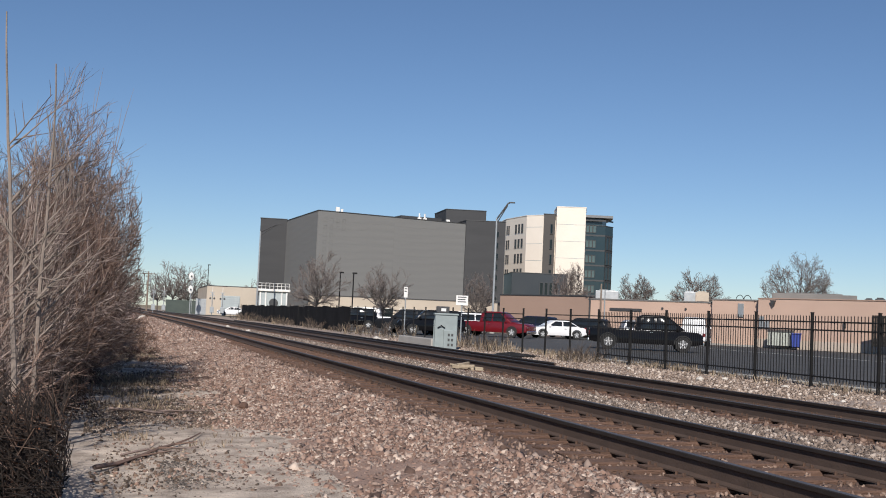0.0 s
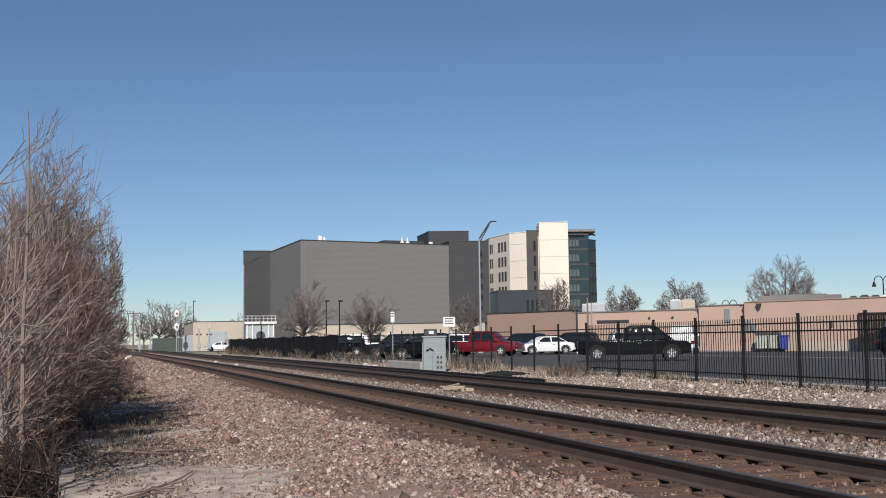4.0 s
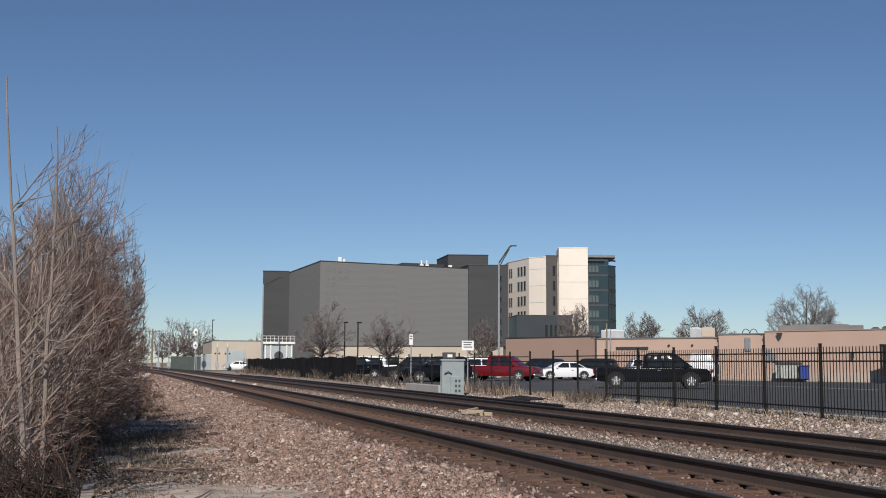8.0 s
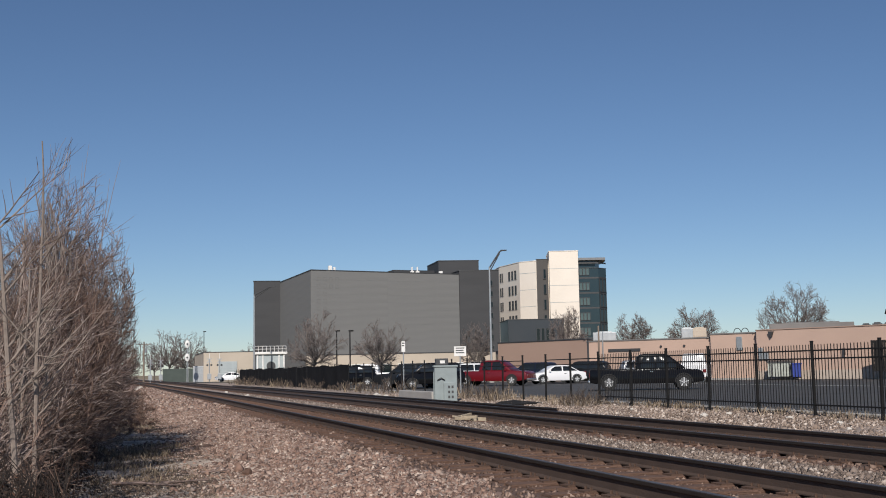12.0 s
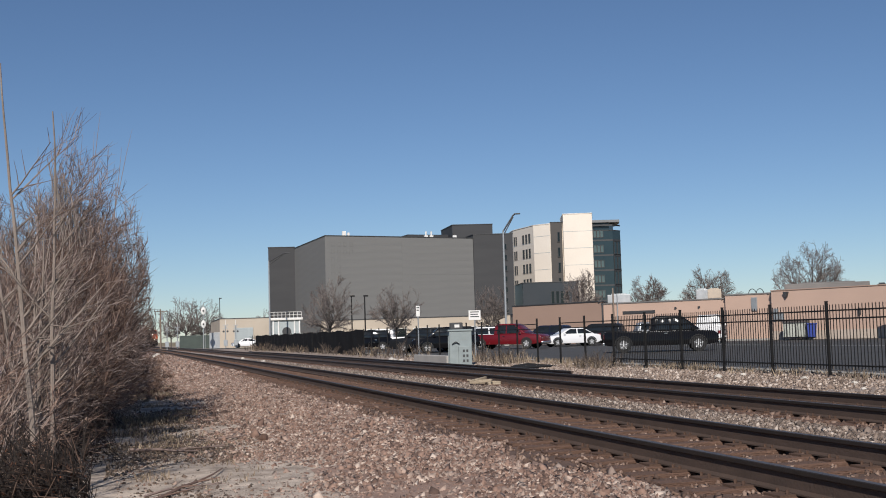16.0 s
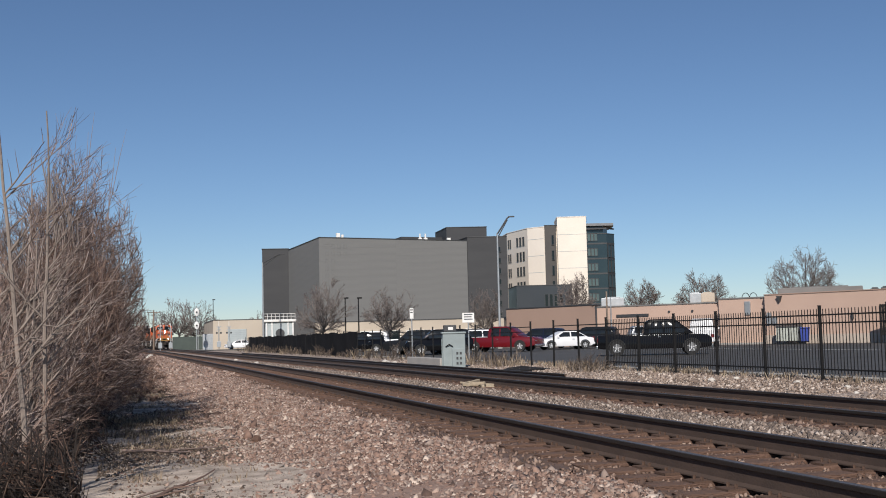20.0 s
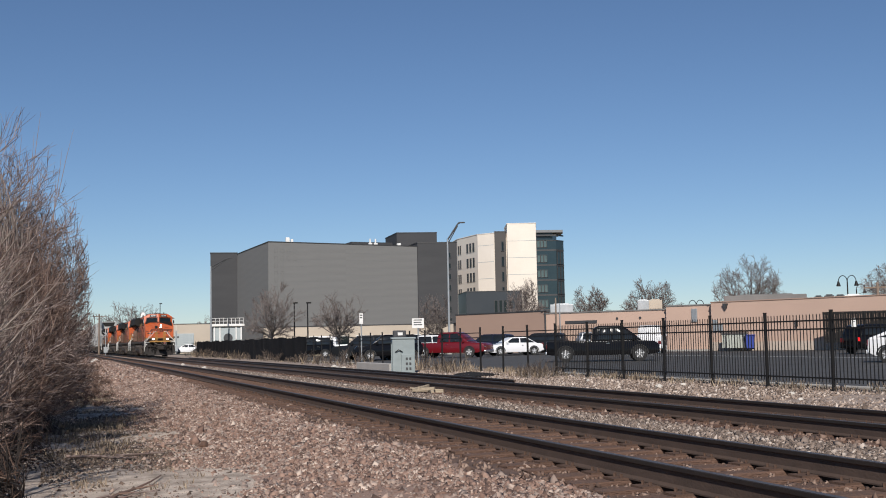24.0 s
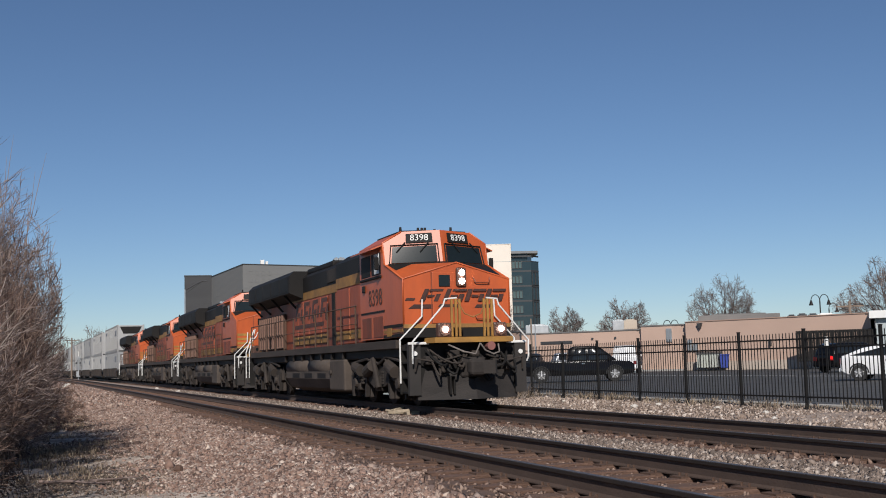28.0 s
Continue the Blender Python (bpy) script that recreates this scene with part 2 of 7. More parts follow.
# ---- mesh helpers ----
class B:
    """A mesh under construction, in plain lists."""

    def __init__(self):
        self.v, self.f = [], []

    def add(self, verts, faces):
        k = len(self.v)
        self.v += [tuple(q) for q in verts]
        self.f += [tuple(i + k for i in q) for q in faces]
        return self

    def box(self, x0, x1, y0, y1, z0, z1, bev=0.0):
        if bev <= 0:
            return self.add([(x, y, z) for x in (x0, x1) for y in (y0, y1) for z in (z0, z1)],
                            [(0, 1, 3, 2), (4, 6, 7, 5), (0, 4, 5, 1), (2, 3, 7, 6), (0, 2, 6, 4), (1, 5, 7, 3)])
        bm = bmesh.new()
        bmesh.ops.create_cube(bm, size=1.0)
        for q in bm.verts:
            q.co = Vector(((x0 + x1) / 2 + q.co.x * (x1 - x0), (y0 + y1) / 2 + q.co.y * (y1 - y0), (z0 + z1) / 2 + q.co.z * (z1 - z0)))
        bmesh.ops.bevel(bm, geom=bm.edges[:], offset=min(bev, 0.45 * min(x1 - x0, y1 - y0, z1 - z0)), segments=2, affect="EDGES", profile=0.5)
        bm.verts.index_update()
        self.add([q.co for q in bm.verts], [[w.index for w in q.verts] for q in bm.faces])
        bm.free()
        return self

    def prism(self, pts, axis, a, b):
        """A closed outline of 2D points pushed along an axis (0 x, 1 y, 2 z) from a to b."""
        def at(p, w):
            return {0: (w, p[0], p[1]), 1: (p[0], w, p[1]), 2: (p[0], p[1], w)}[axis]
        n = len(pts)
        return self.add([at(p, a) for p in pts] + [at(p, b) for p in pts],
                        [tuple(range(n))[::-1], tuple(range(n, 2 * n))] + [(i, (i + 1) % n, n + (i + 1) % n, n + i) for i in range(n)])

    def cyl(self, p0, p1, r0, r1=None, n=10, caps=True):
        p0, p1 = Vector(p0), Vector(p1)
        r1 = r0 if r1 is None else r1
        d = (p1 - p0).normalized()
        u = d.orthogonal().normalized()
        w = d.cross(u)
        ring = [(u * math.cos(2 * math.pi * i / n) + w * math.sin(2 * math.pi * i / n)) for i in range(n)]
        f = [(i, (i + 1) % n, n + (i + 1) % n, n + i) for i in range(n)]
        if caps:
            f += [tuple(range(n))[::-1], tuple(range(n, 2 * n))]
        return self.add([p0 + q * r0 for q in ring] + [p1 + q * r1 for q in ring], f)

    def tube(self, pts, r, n=6):
        """One unbroken round bar through the points."""
        pts = [Vector(q) for q in pts]
        u, v, k = None, [], len(pts)
        for i, q in enumerate(pts):
            back, on = q - pts[i - 1], pts[(i + 1) % k] - q
            d = on if i == 0 else back if i == k - 1 else back.normalized() + on.normalized()
            if d.length < 1e-6:
                d = back
            d = d.normalized()
            u = d.orthogonal() if u is None else u - d * u.dot(d)
            u = u.normalized() if u.length > 1e-6 else d.orthogonal().normalized()
            w = d.cross(u)
            v += [q + (u * math.cos(2 * math.pi * j / n) + w * math.sin(2 * math.pi * j / n)) * r for j in range(n)]
        f = [(i * n + j, i * n + (j + 1) % n, (i + 1) * n + (j + 1) % n, (i + 1) * n + j) for i in range(k - 1) for j in range(n)]
        return self.add(v, f + [tuple(range(n))[::-1], tuple(range((k - 1) * n, k * n))])

    def ball(self, c, r, n=8, sx=1, sy=1, sz=1):
        vs, fs = [], []
        for i in range(1, n):
            for j in range(n):
                a, b = math.pi * i / n, 2 * math.pi * j / n
                vs.append((c[0] + r * sx * math.sin(a) * math.cos(b), c[1] + r * sy * math.sin(a) * math.sin(b), c[2] + r * sz * math.cos(a)))
        for i in range(n - 2):
            for j in range(n):
                fs.append((i * n + j, (i + 1) * n + j, (i + 1) * n + (j + 1) % n, i * n + (j + 1) % n))
        vs += [(c[0], c[1], c[2] + r * sz), (c[0], c[1], c[2] - r * sz)]
        k = len(vs)
        for j in range(n):
            fs += [(k - 2, j, (j + 1) % n), (k - 1, (n - 2) * n + (j + 1) % n, (n - 2) * n + j)]
        return self.add(vs, fs)

    def mesh(self, name, material, smooth=False):
        me = bpy.data.meshes.new(name)
        me.from_pydata(self.v, [], self.f)
        bm = bmesh.new()
        bm.from_mesh(me)
        if len(self.f) < 20000:
            bmesh.ops.recalc_face_normals(bm, faces=bm.faces[:])
        bm.to_mesh(me)
        bm.free()
        me.materials.append(material)
        if smooth:
            for q in me.polygons:
                q.use_smooth = True
        return me


def part(name, b, material, parent=None, label="", smooth=False, at=None):
    ob = new(name, b.mesh(name, material, smooth) if isinstance(b, B) else b)
    if parent is not None:
        ob.parent = parent
    if at is not None:
        ob.matrix_basis = at
    if label:
        tagged(ob, label)
    return ob


def thing(name, m, label, category, group="", kind=""):
    e = new(name)
    e.empty_display_size = 0.2
    e.matrix_basis = m
    return tagged(e, label, category, group, kind)


def solid(name, b, material, label, category, group="", kind="", m=None, smooth=False):
    ob = part(name, b, material, None, "", smooth, m)
    return tagged(ob, label, category, group, kind)


def letters(text, size, material, parent, m, name="lettering", depth=0.006):
    """Writing in the built-in font, as a mesh under its thing."""
    cu = bpy.data.curves.new(name, "FONT")
    cu.body, cu.size, cu.extrude, cu.align_x, cu.align_y, cu.resolution_u = text, size, depth, "CENTER", "CENTER", 2
    tmp = bpy.data.objects.new("tmp", cu)
    scene.collection.objects.link(tmp)
    bpy.context.view_layer.update()
    me = bpy.data.meshes.new_from_object(tmp.evaluated_get(bpy.context.evaluated_depsgraph_get()))
    bpy.data.objects.remove(tmp)
    me.materials.clear()
    me.materials.append(material)
    return part(name, me, None, parent, at=m)


# ---- the line of the railway ----
NEAR_X, FAR_X = 5.35, 9.40
GAUGE = 1.505


def bend(y):
    """How far the railway drifts to the left of its straight line, y metres along it."""
    if y < 85:
        return 0.0
    if y < 125:
        return -0.0130 * (y - 85) ** 2 / 80
    if y < 280:
        return -0.26 - 0.0130 * (y - 125)
    return -2.275 - 0.0085 * (y - 280)


def slope(y):
    return (bend(y + 1) - bend(y - 1)) / 2


# ground heights across the line: x, z
PROFILE = [(-900, -0.6), (-60, -0.45), (-6, -0.42), (-2, -0.42), (1.3, -0.42), (1.9, -0.40), (2.5, -0.34), (3.2, -0.24), (3.75, -0.205), (4.0, -0.215), (4.6, -0.22), (5.35, -0.22), (6.1, -0.22), (6.75, -0.215), (7.35, -0.23),
           (7.95, -0.20), (8.6, -0.215), (9.35, -0.215), (10.1, -0.215), (10.8, -0.20), (11.6, -0.26), (12.6, -0.30), (14.5, -0.26), (16.4, -0.24), (17.2, -0.25), (60, -0.25), (1200, -0.3)]


def ground_z(x):
    for (a, za), (b, zb) in zip(PROFILE, PROFILE[1:]):
        if x <= b:
            return za + (zb - za) * (x - a) / (b - a)
    return PROFILE[-1][1]


def build_ground():
    ys = [-300, -60, -20, -8, 0]
    while ys[-1] < 60:
        ys.append(ys[-1] + 0.5)
    while ys[-1] < 260:
        ys.append(ys[-1] + 8)
    ys += [320, 420, 560, 760, 1100, 1800, 3000]
    xs = [-1500] + [p[0] for p in PROFILE[1:]]
    xs = sorted(set(xs + [round(-3 + 0.4 * i, 2) for i in range(27)] + [12, 13.2, 13.9, 15.1, 15.7, 1600]))
    v, f, mi = [], [], []
    for y in ys:
        for x in xs:
            h = noise.noise((x * 0.9, y * 0.9, 0)) * 0.03 + noise.noise((x * 0.3, y * 0.3, 5)) * 0.04 if -4 < x < 3.4 or 11 < x < 16.6 else 0
            k = 1.0 if abs(x) < 40 else max(0, 1 - (abs(x) - 40) / 60)
            v.append((x + bend(y) * k, y, ground_z(x) + h))
    n = len(xs)
    for j in range(len(ys) - 1):
        for i in range(n - 1):
            f.append((j * n + i, j * n + i + 1, (j + 1) * n + i + 1, (j + 1) * n + i))
            x, y_mid = (xs[i] + xs[i + 1]) / 2, (ys[j] + ys[j + 1]) / 2
            mi.append(0 if x < -6 else 1 if x < 2.0 + 0.5 * noise.noise((0.0, y_mid * 0.5, 3.0)) else 2 if x < 3.75 else 3 if x < 6.7 else 4 if x < 8.0 else 3 if x < 10.7 else 4 if x < 16.6 else 0)
    me = bpy.data.meshes.new("ground")
    me.from_pydata(v, [], f)
    for m in (GRASS, DIRT, GRAVEL_BED, CRIB, GRAVEL_GREY_BED):
        me.materials.append(m)
    me.polygons.foreach_set("material_index", mi)
    ob = new("ground", me)
    tagged(ob, "bare ground with a dirt path and a low pink-grey gravel railway bed", "ground", kind="structure")


build_ground()


# ---- railway tracks ----
RAIL_PROFILE = [(-0.07, -0.172), (0.07, -0.172), (0.07, -0.160), (0.012, -0.145), (0.009, -0.045), (0.036, -0.035), (0.036, -0.006), (0.030, 0.0), (-0.030, 0.0), (-0.036, -0.006), (-0.036, -0.035), (-0.009, -0.045), (-0.012, -0.145), (-0.07, -0.160)]


def rail_mesh(x, y0, y1, name="rail"):
    ys = [y0]
    while ys[-1] < y1:
        ys.append(min(y1, ys[-1] + (20 if ys[-1] > 75 else 90)))
    n = len(RAIL_PROFILE)
    v = [(x + bend(y) + px, y, pz) for y in ys for px, pz in RAIL_PROFILE]
    f = [(j * n + i, j * n + (i + 1) % n, (j + 1) * n + (i + 1) % n, (j + 1) * n + i) for j in range(len(ys) - 1) for i in range(n)]
    f += [tuple(range(n))[::-1], tuple(range(len(v) - n, len(v)))]
    b = B()
    b.add(v, f)
    me = b.mesh(name, RAIL_STEEL)
    me.materials.append(RAIL_HEAD)
    me.materials.append(RAIL_HEAD_SHADE)
    # Head sides get a darker steel: their shade is put into the colour.
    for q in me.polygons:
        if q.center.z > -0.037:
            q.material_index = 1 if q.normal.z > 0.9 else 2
    return me


def railway_track(cx, label):
    tr = thing("railway_track", Matrix(), label, "railway track", "parallel tracks", "structure")
    for s in (-1, 1):
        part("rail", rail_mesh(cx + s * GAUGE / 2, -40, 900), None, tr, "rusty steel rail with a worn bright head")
    rng = random.Random(int(cx * 10))
    base = []
    for k in range(4):
        b = B()
        b.box(-1.3, 1.3, -0.115, 0.115, -0.16, 0.0, 0.012)
        b.v = [(x + rng.uniform(-0.01, 0.01), y + rng.uniform(-0.008, 0.008), z + rng.uniform(-0.006, 0.004)) for x, y, z in b.v]
        base.append(b.mesh("tie", TIE_WOOD))
    plate = B()
    plate.box(-0.19, 0.19, -0.1, 0.1, 0, 0.018)
    for s in (-1, 1):
        plate.cyl((s * 0.1, 0.06, 0.018), (s * 0.1, 0.06, 0.05), 0.014, n=5)
        plate.cyl((s * 0.1, -0.06, 0.018), (s * 0.1, -0.06, 0.05), 0.014, n=5)
    plate_me = plate.mesh("tie_plate", RUST)
    y, i, far = -8.0, 0, B()
    while y < 420:
        yy = y + rng.uniform(-0.03, 0.03)
        z = -0.182 + rng.uniform(-0.008, 0.004)
        if 3.5 < y < 75:
            t = part("tie", base[i % 4], None, tr, at=pose(cx + rng.uniform(-0.04, 0.04), yy, z, 0, 0, rng.uniform(-1.5, 1.5)))
            if y < 34:
                for s in (-1, 1):
                    part("tie_plate", plate_me, None, t, at=pose(s * GAUGE / 2, 0, 0.0))
        else:
            far.box(cx + bend(y) - 1.3, cx + bend(y) + 1.3, yy - 0.11, yy + 0.11, z - 0.16, z)
        y += 0.52
        i += 1
    tagged(part("far_ties", far, TIE_WOOD, tr), "far run of brown wooden ties", kind="stuff")
    return tr


railway_track(NEAR_X, "straight ballasted railway track with rusty rails on brown wooden ties")
railway_track(FAR_X, "railway track with rusty rails on brown ties beside the fence")
for x, y0, y1, z in ((10.80, 26.2, 88, 0.015), (11.15, 29.5, 104, -0.03)):
    ob = part("stored_rail", rail_mesh(x, y0, y1, "stored_rail"), None)
    ob.matrix_basis = pose(0, 0, z)
    tagged(ob, "loose rusty rail lying on gravel beside the far track", "rail", "loose rails beside the track")

# ---- car park ----
def sheet(name, xs0, xs1, ys0, ys1, z, material, label, category, step=6.0, kind="structure", th=0.05):
    b = B()
    b.box(xs0, xs1, ys0, ys1, z - th, z)
    return solid(name, b, material, label, category, kind=kind)


b = B()
b.prism([(17.3, -40), (75, -40), (75, 40), (61, 62), (49, 85), (37.5, 106), (17.3, 110)], 2, -0.42, -0.225)
solid("parking_lot", b, ASPHALT, "dark grey asphalt car park behind the iron fence", "car park", kind="structure")
b = B()
for i in range(12):
    y = 20 + i * 6
    b.box(38.2, 38.32, y, y + 5.4, -0.224, -0.219)
solid("parking_line", b, WHITE, "faded white painted line on the asphalt", "marking", kind="structure")
b = B()
b.box(17.1, 17.28, -40, 110, -0.4, -0.19, 0.02)
solid("kerb", b, CONCRETE, "low concrete kerb along the edge of the car park", "kerb", kind="structure")
b = B()
b.prism([(44.5, 91.5), (59.2, 62.0), (61.5, 63.0), (46.5, 92.5)], 2, -0.42, -0.08)
solid("pavement", b, CONCRETE, "concrete walk along the foot of the tan building", "pavement", kind="structure")
sheet("road", -40, 60, 168, 178, -0.16, ASPHALT, "asphalt road crossing the railway far along the line", "road", th=0.1)

# ---- iron fence ----
FENCE_X, POST_STEP, POST_0 = 15.9, 2.40, 20.45


def fence_panel_mesh():
    """Rails, then the pickets, of one panel that starts at a post."""
    r = {}
    for nm, z in (("bottom_rail", 0.25), ("middle_rail", 1.33), ("top_rail", 1.52)):
        q = B()
        q.box(-0.018, 0.018, 0.03, POST_STEP - 0.03, z, z + 0.035, 0.004)
        r[nm] = q.mesh(nm, IRON)
    p = B()
    p.box(-0.0075, 0.0075, -0.0075, 0.0075, 0.17, 1.66)
    p.add([(-0.010, -0.010, 1.66), (0.010, -0.010, 1.66), (0.010, 0.010, 1.66), (-0.010, 0.010, 1.66), (0, 0, 1.69)], [(0, 1, 4), (1, 2, 4), (2, 3, 4), (3, 0, 4)])
    r["picket"] = p.mesh("picket", IRON)
    post = B()
    post.box(-0.030, 0.030, -0.030, 0.030, -0.35, 1.74, 0.005)
    post.box(-0.036, 0.036, -0.036, 0.036, 1.74, 1.765, 0.008)
    r["post"] = post.mesh("post", IRON)
    return r


def build_fence():
    meshes = fence_panel_mesh()
    fence = thing("iron_fence", Matrix(), "black iron picket fence with square posts beside the railway", "fence")
    joined = B()
    rng = random.Random(4)
    k = -8
    while POST_0 + k * POST_STEP < 141:
        y = POST_0 + k * POST_STEP
        z = ground_z(FENCE_X) + 0.02
        part("post", meshes["post"], None, fence, at=pose(FENCE_X + bend(y), y, z, rng.uniform(-0.5, 0.5), rng.uniform(-0.5, 0.5), 0))
        if k != 8:
            m = pose(FENCE_X + bend(y), y, z)
            for nm in ("bottom_rail", "middle_rail", "top_rail")[1 if 5 < k < 30 else 0:]:
                part(nm, meshes[nm], None, fence, at=m)
            for i in range(1, 20):
                yy = y + i * POST_STEP / 20
                if -6 <= k <= 5:
                    part("picket", meshes["picket"], None, fence, at=pose(FENCE_X, yy, z))
                elif k < -6:
                    joined.box(FENCE_X + bend(yy) - 0.01, FENCE_X + bend(yy) + 0.01, yy - 0.01, yy + 0.01, z + 0.07, z + 1.68)
        k += 1
    tagged(part("rear_picket", joined, IRON, fence), kind="stuff")
    # dark screen cloth on the far stretch
    b = B()
    ys = [75.6 + 0.8 * i for i in range(78)]
    pts = [(FENCE_X - 0.06 + bend(y) + 0.05 * math.sin(i * 1.9) + rng.uniform(-0.02, 0.02), y, 1.47 + 0.05 * math.sin(i * 0.7) + rng.uniform(-0.03, 0.03)) for i, y in enumerate(ys)]
    v = []
    for x, y, z in pts:
        v += [(x, y, -0.24), (x + 0.06 * rng.uniform(-1, 1), y, 0.6), (x, y, z)]
    v += [(x - 0.01, y, z) for x, y, z in v]
    n = len(v) // 2
    f = []
    for i in range(len(pts) - 1):
        for o in (0, 1):
            a = 3 * i + o
            f += [(a, a + 3, a + 4, a + 1), (n + a, n + a + 1, n + a + 4, n + a + 3)]
    b.add(v, f)
    part("screen_cloth", b, FABRIC, fence, "black wind-screen cloth tied along the fence", smooth=True)


build_fence()

# ---- far buildings ----
def wall_frame(a, b_):
    """Matrix whose x runs along the wall from a to b, y into the building, z up."""
    a, b_ = Vector((a[0], a[1], 0)), Vector((b_[0], b_[1], 0))
    x = (b_ - a).normalized()
    y = Vector((0, 0, 1)).cross(x)
    m = Matrix((x, y, Vector((0, 0, 1)))).transposed().to_4x4()
    m.translation = a
    return m, (b_ - a).length


def footprint(name, pts, z0, z1, material, parent, label="", parapet=None, rim=0.10):
    b = B()
    b.prism(pts, 2, z0, z1)
    ob = part(name, b, material, parent, label)
    if parapet:
        c = B()
        n = len(pts)
        for i in range(n):
            p, q = Vector(pts[i]), Vector(pts[(i + 1) % n])
            m, L = wall_frame(p, q)
            t = B()
            t.box(-0.04, L + 0.04, -0.06, 0.30, z1 - 0.02, z1 + rim, 0.02)
            c.add([m @ Vector(w) for w in t.v], t.f)
        part("parapet", c, parapet, parent)
    return ob


def panel_lines(parent, a, b_, z0, z1, dz, material, name="cladding_panel", gap=0.004, out=0.05):
    """Rows of flat cladding panels on one wall, each a piece of its own."""
    m, L = wall_frame(a, b_)
    rows, n = int((z1 - z0) / dz), max(1, round(L / 11))
    w = L / n
    q = B()
    q.box(gap / 2, w - gap / 2, -out, 0.02, gap / 2, dz - gap / 2)
    me = q.mesh(name, material)
    for r in range(rows):
        for i in range(n):
            part(name, me, None, parent, at=m @ pose(i * w, 0, z0 + r * dz))


def windows(parent, a, b_, cells, glass, frame_m, depth=0.12):
    """cells: (u, z, w, h) along the wall. Each window is a frame with a pane."""
    m, L = wall_frame(a, b_)
    cache = {}
    for u, z, w, h in cells:
        key = (round(w, 2), round(h, 2))
        if key not in cache:
            fr = B()
            t = 0.07
            for x0, x1, z0, z1 in ((0, w, 0, t), (0, w, h - t, h), (0, t, t, h - t), (w - t, w, t, h - t)):
                fr.box(x0, x1, -depth, 0.05, z0, z1)
            pn = B()
            pn.box(t, w - t, -depth * 0.4, 0.03, t, h - t)
            cache[key] = (fr.mesh("window", frame_m), pn.mesh("pane", glass))
        wob = part("window", cache[key][0], None, parent, at=m @ pose(u, 0, z))
        part("pane", cache[key][1], None, wob)


FAR = Matrix.Translation((0, 0, EYE_Z)) @ Matrix.Scale(1.6, 4) @ Matrix.Translation((0, 0, -EYE_Z))


def grey_building():
    e = thing("office_building", FAR, "large grey metal-clad building with a flat roof", "building")
    main = [(26.1, 147.7), (48.3, 152.5), (50, 190), (26.1, 188), (25.05, 168.2)]
    footprint("wall", main, -0.4, 14.6, GREY_CLAD, e, parapet=DARK_TRIM)
    panel_lines(e, main[0], main[1], 0.4, 14.4, 1.0, GREY_CLAD)
    panel_lines(e, main[4], main[0], 0.4, 14.4, 1.0, GREY_CLAD)
    left = [(21.1, 168.7), (25.0, 168.15), (26.0, 188), (23.9, 188)]
    footprint("wing", left, -0.4, 14.75, DARK_CLAD, e, "dark grey stair wing", DARK_TRIM)
    right = [(48.35, 152.4), (53.8, 150.9), (57.5, 185), (50.1, 188)]
    footprint("wing", right, -0.4, 15.1, DARK_CLAD, e, "dark grey stair wing", DARK_TRIM)
    footprint("penthouse", [(46.8, 157.5), (52.6, 156.2), (53.2, 165), (47.5, 166)], 14.6, 17.0, DARK_CLAD, e, "dark rooftop plant room", DARK_TRIM)
    footprint("roof_step", [(40.2, 158.5), (46.7, 159.4), (46.5, 170), (39.5, 169)], 14.5, 15.75, DARK_CLAD, e)
    windows(e, right[0], right[1], [(4.3, 2.0 + 1.55 * i, 0.5, 0.85) for i in range(8)], GLASS_DARK, DARK_TRIM)
    # faint openings near the left end of the big wall
    windows(e, main[0], main[1], [(0.8 + 0.9 * i, 13.2 - 1.0 * j, 0.5, 0.55) for j in range(7) for i in range(4 if j < 2 else 2)], mat("pale_grey_louvre", (0.25, 0.25, 0.245), (0.20, 0.20, 0.195), 0.5, 0.8), GREY_CLAD, 0.075)
    v = B()
    v.box(29.0, 29.5, 150.5, 151, 14.6, 15.5, 0.04)
    v.box(29.7, 30.0, 150.5, 151, 14.6, 15.3, 0.04)
    part("roof_vent", v, WHITE, e, "white rooftop vent")
    for x in (42.2, 43.0, 46.5):
        v = B()
        v.cyl((x, 155.5, 14.6), (x, 155.5, 15.9 if x < 46 else 15.3), 0.12, n=6)
        v.box(x - 0.25, x + 0.25, 155.3, 155.7, 15.0, 15.3)
        part("roof_pipe", v, WHITE, e)


grey_building()


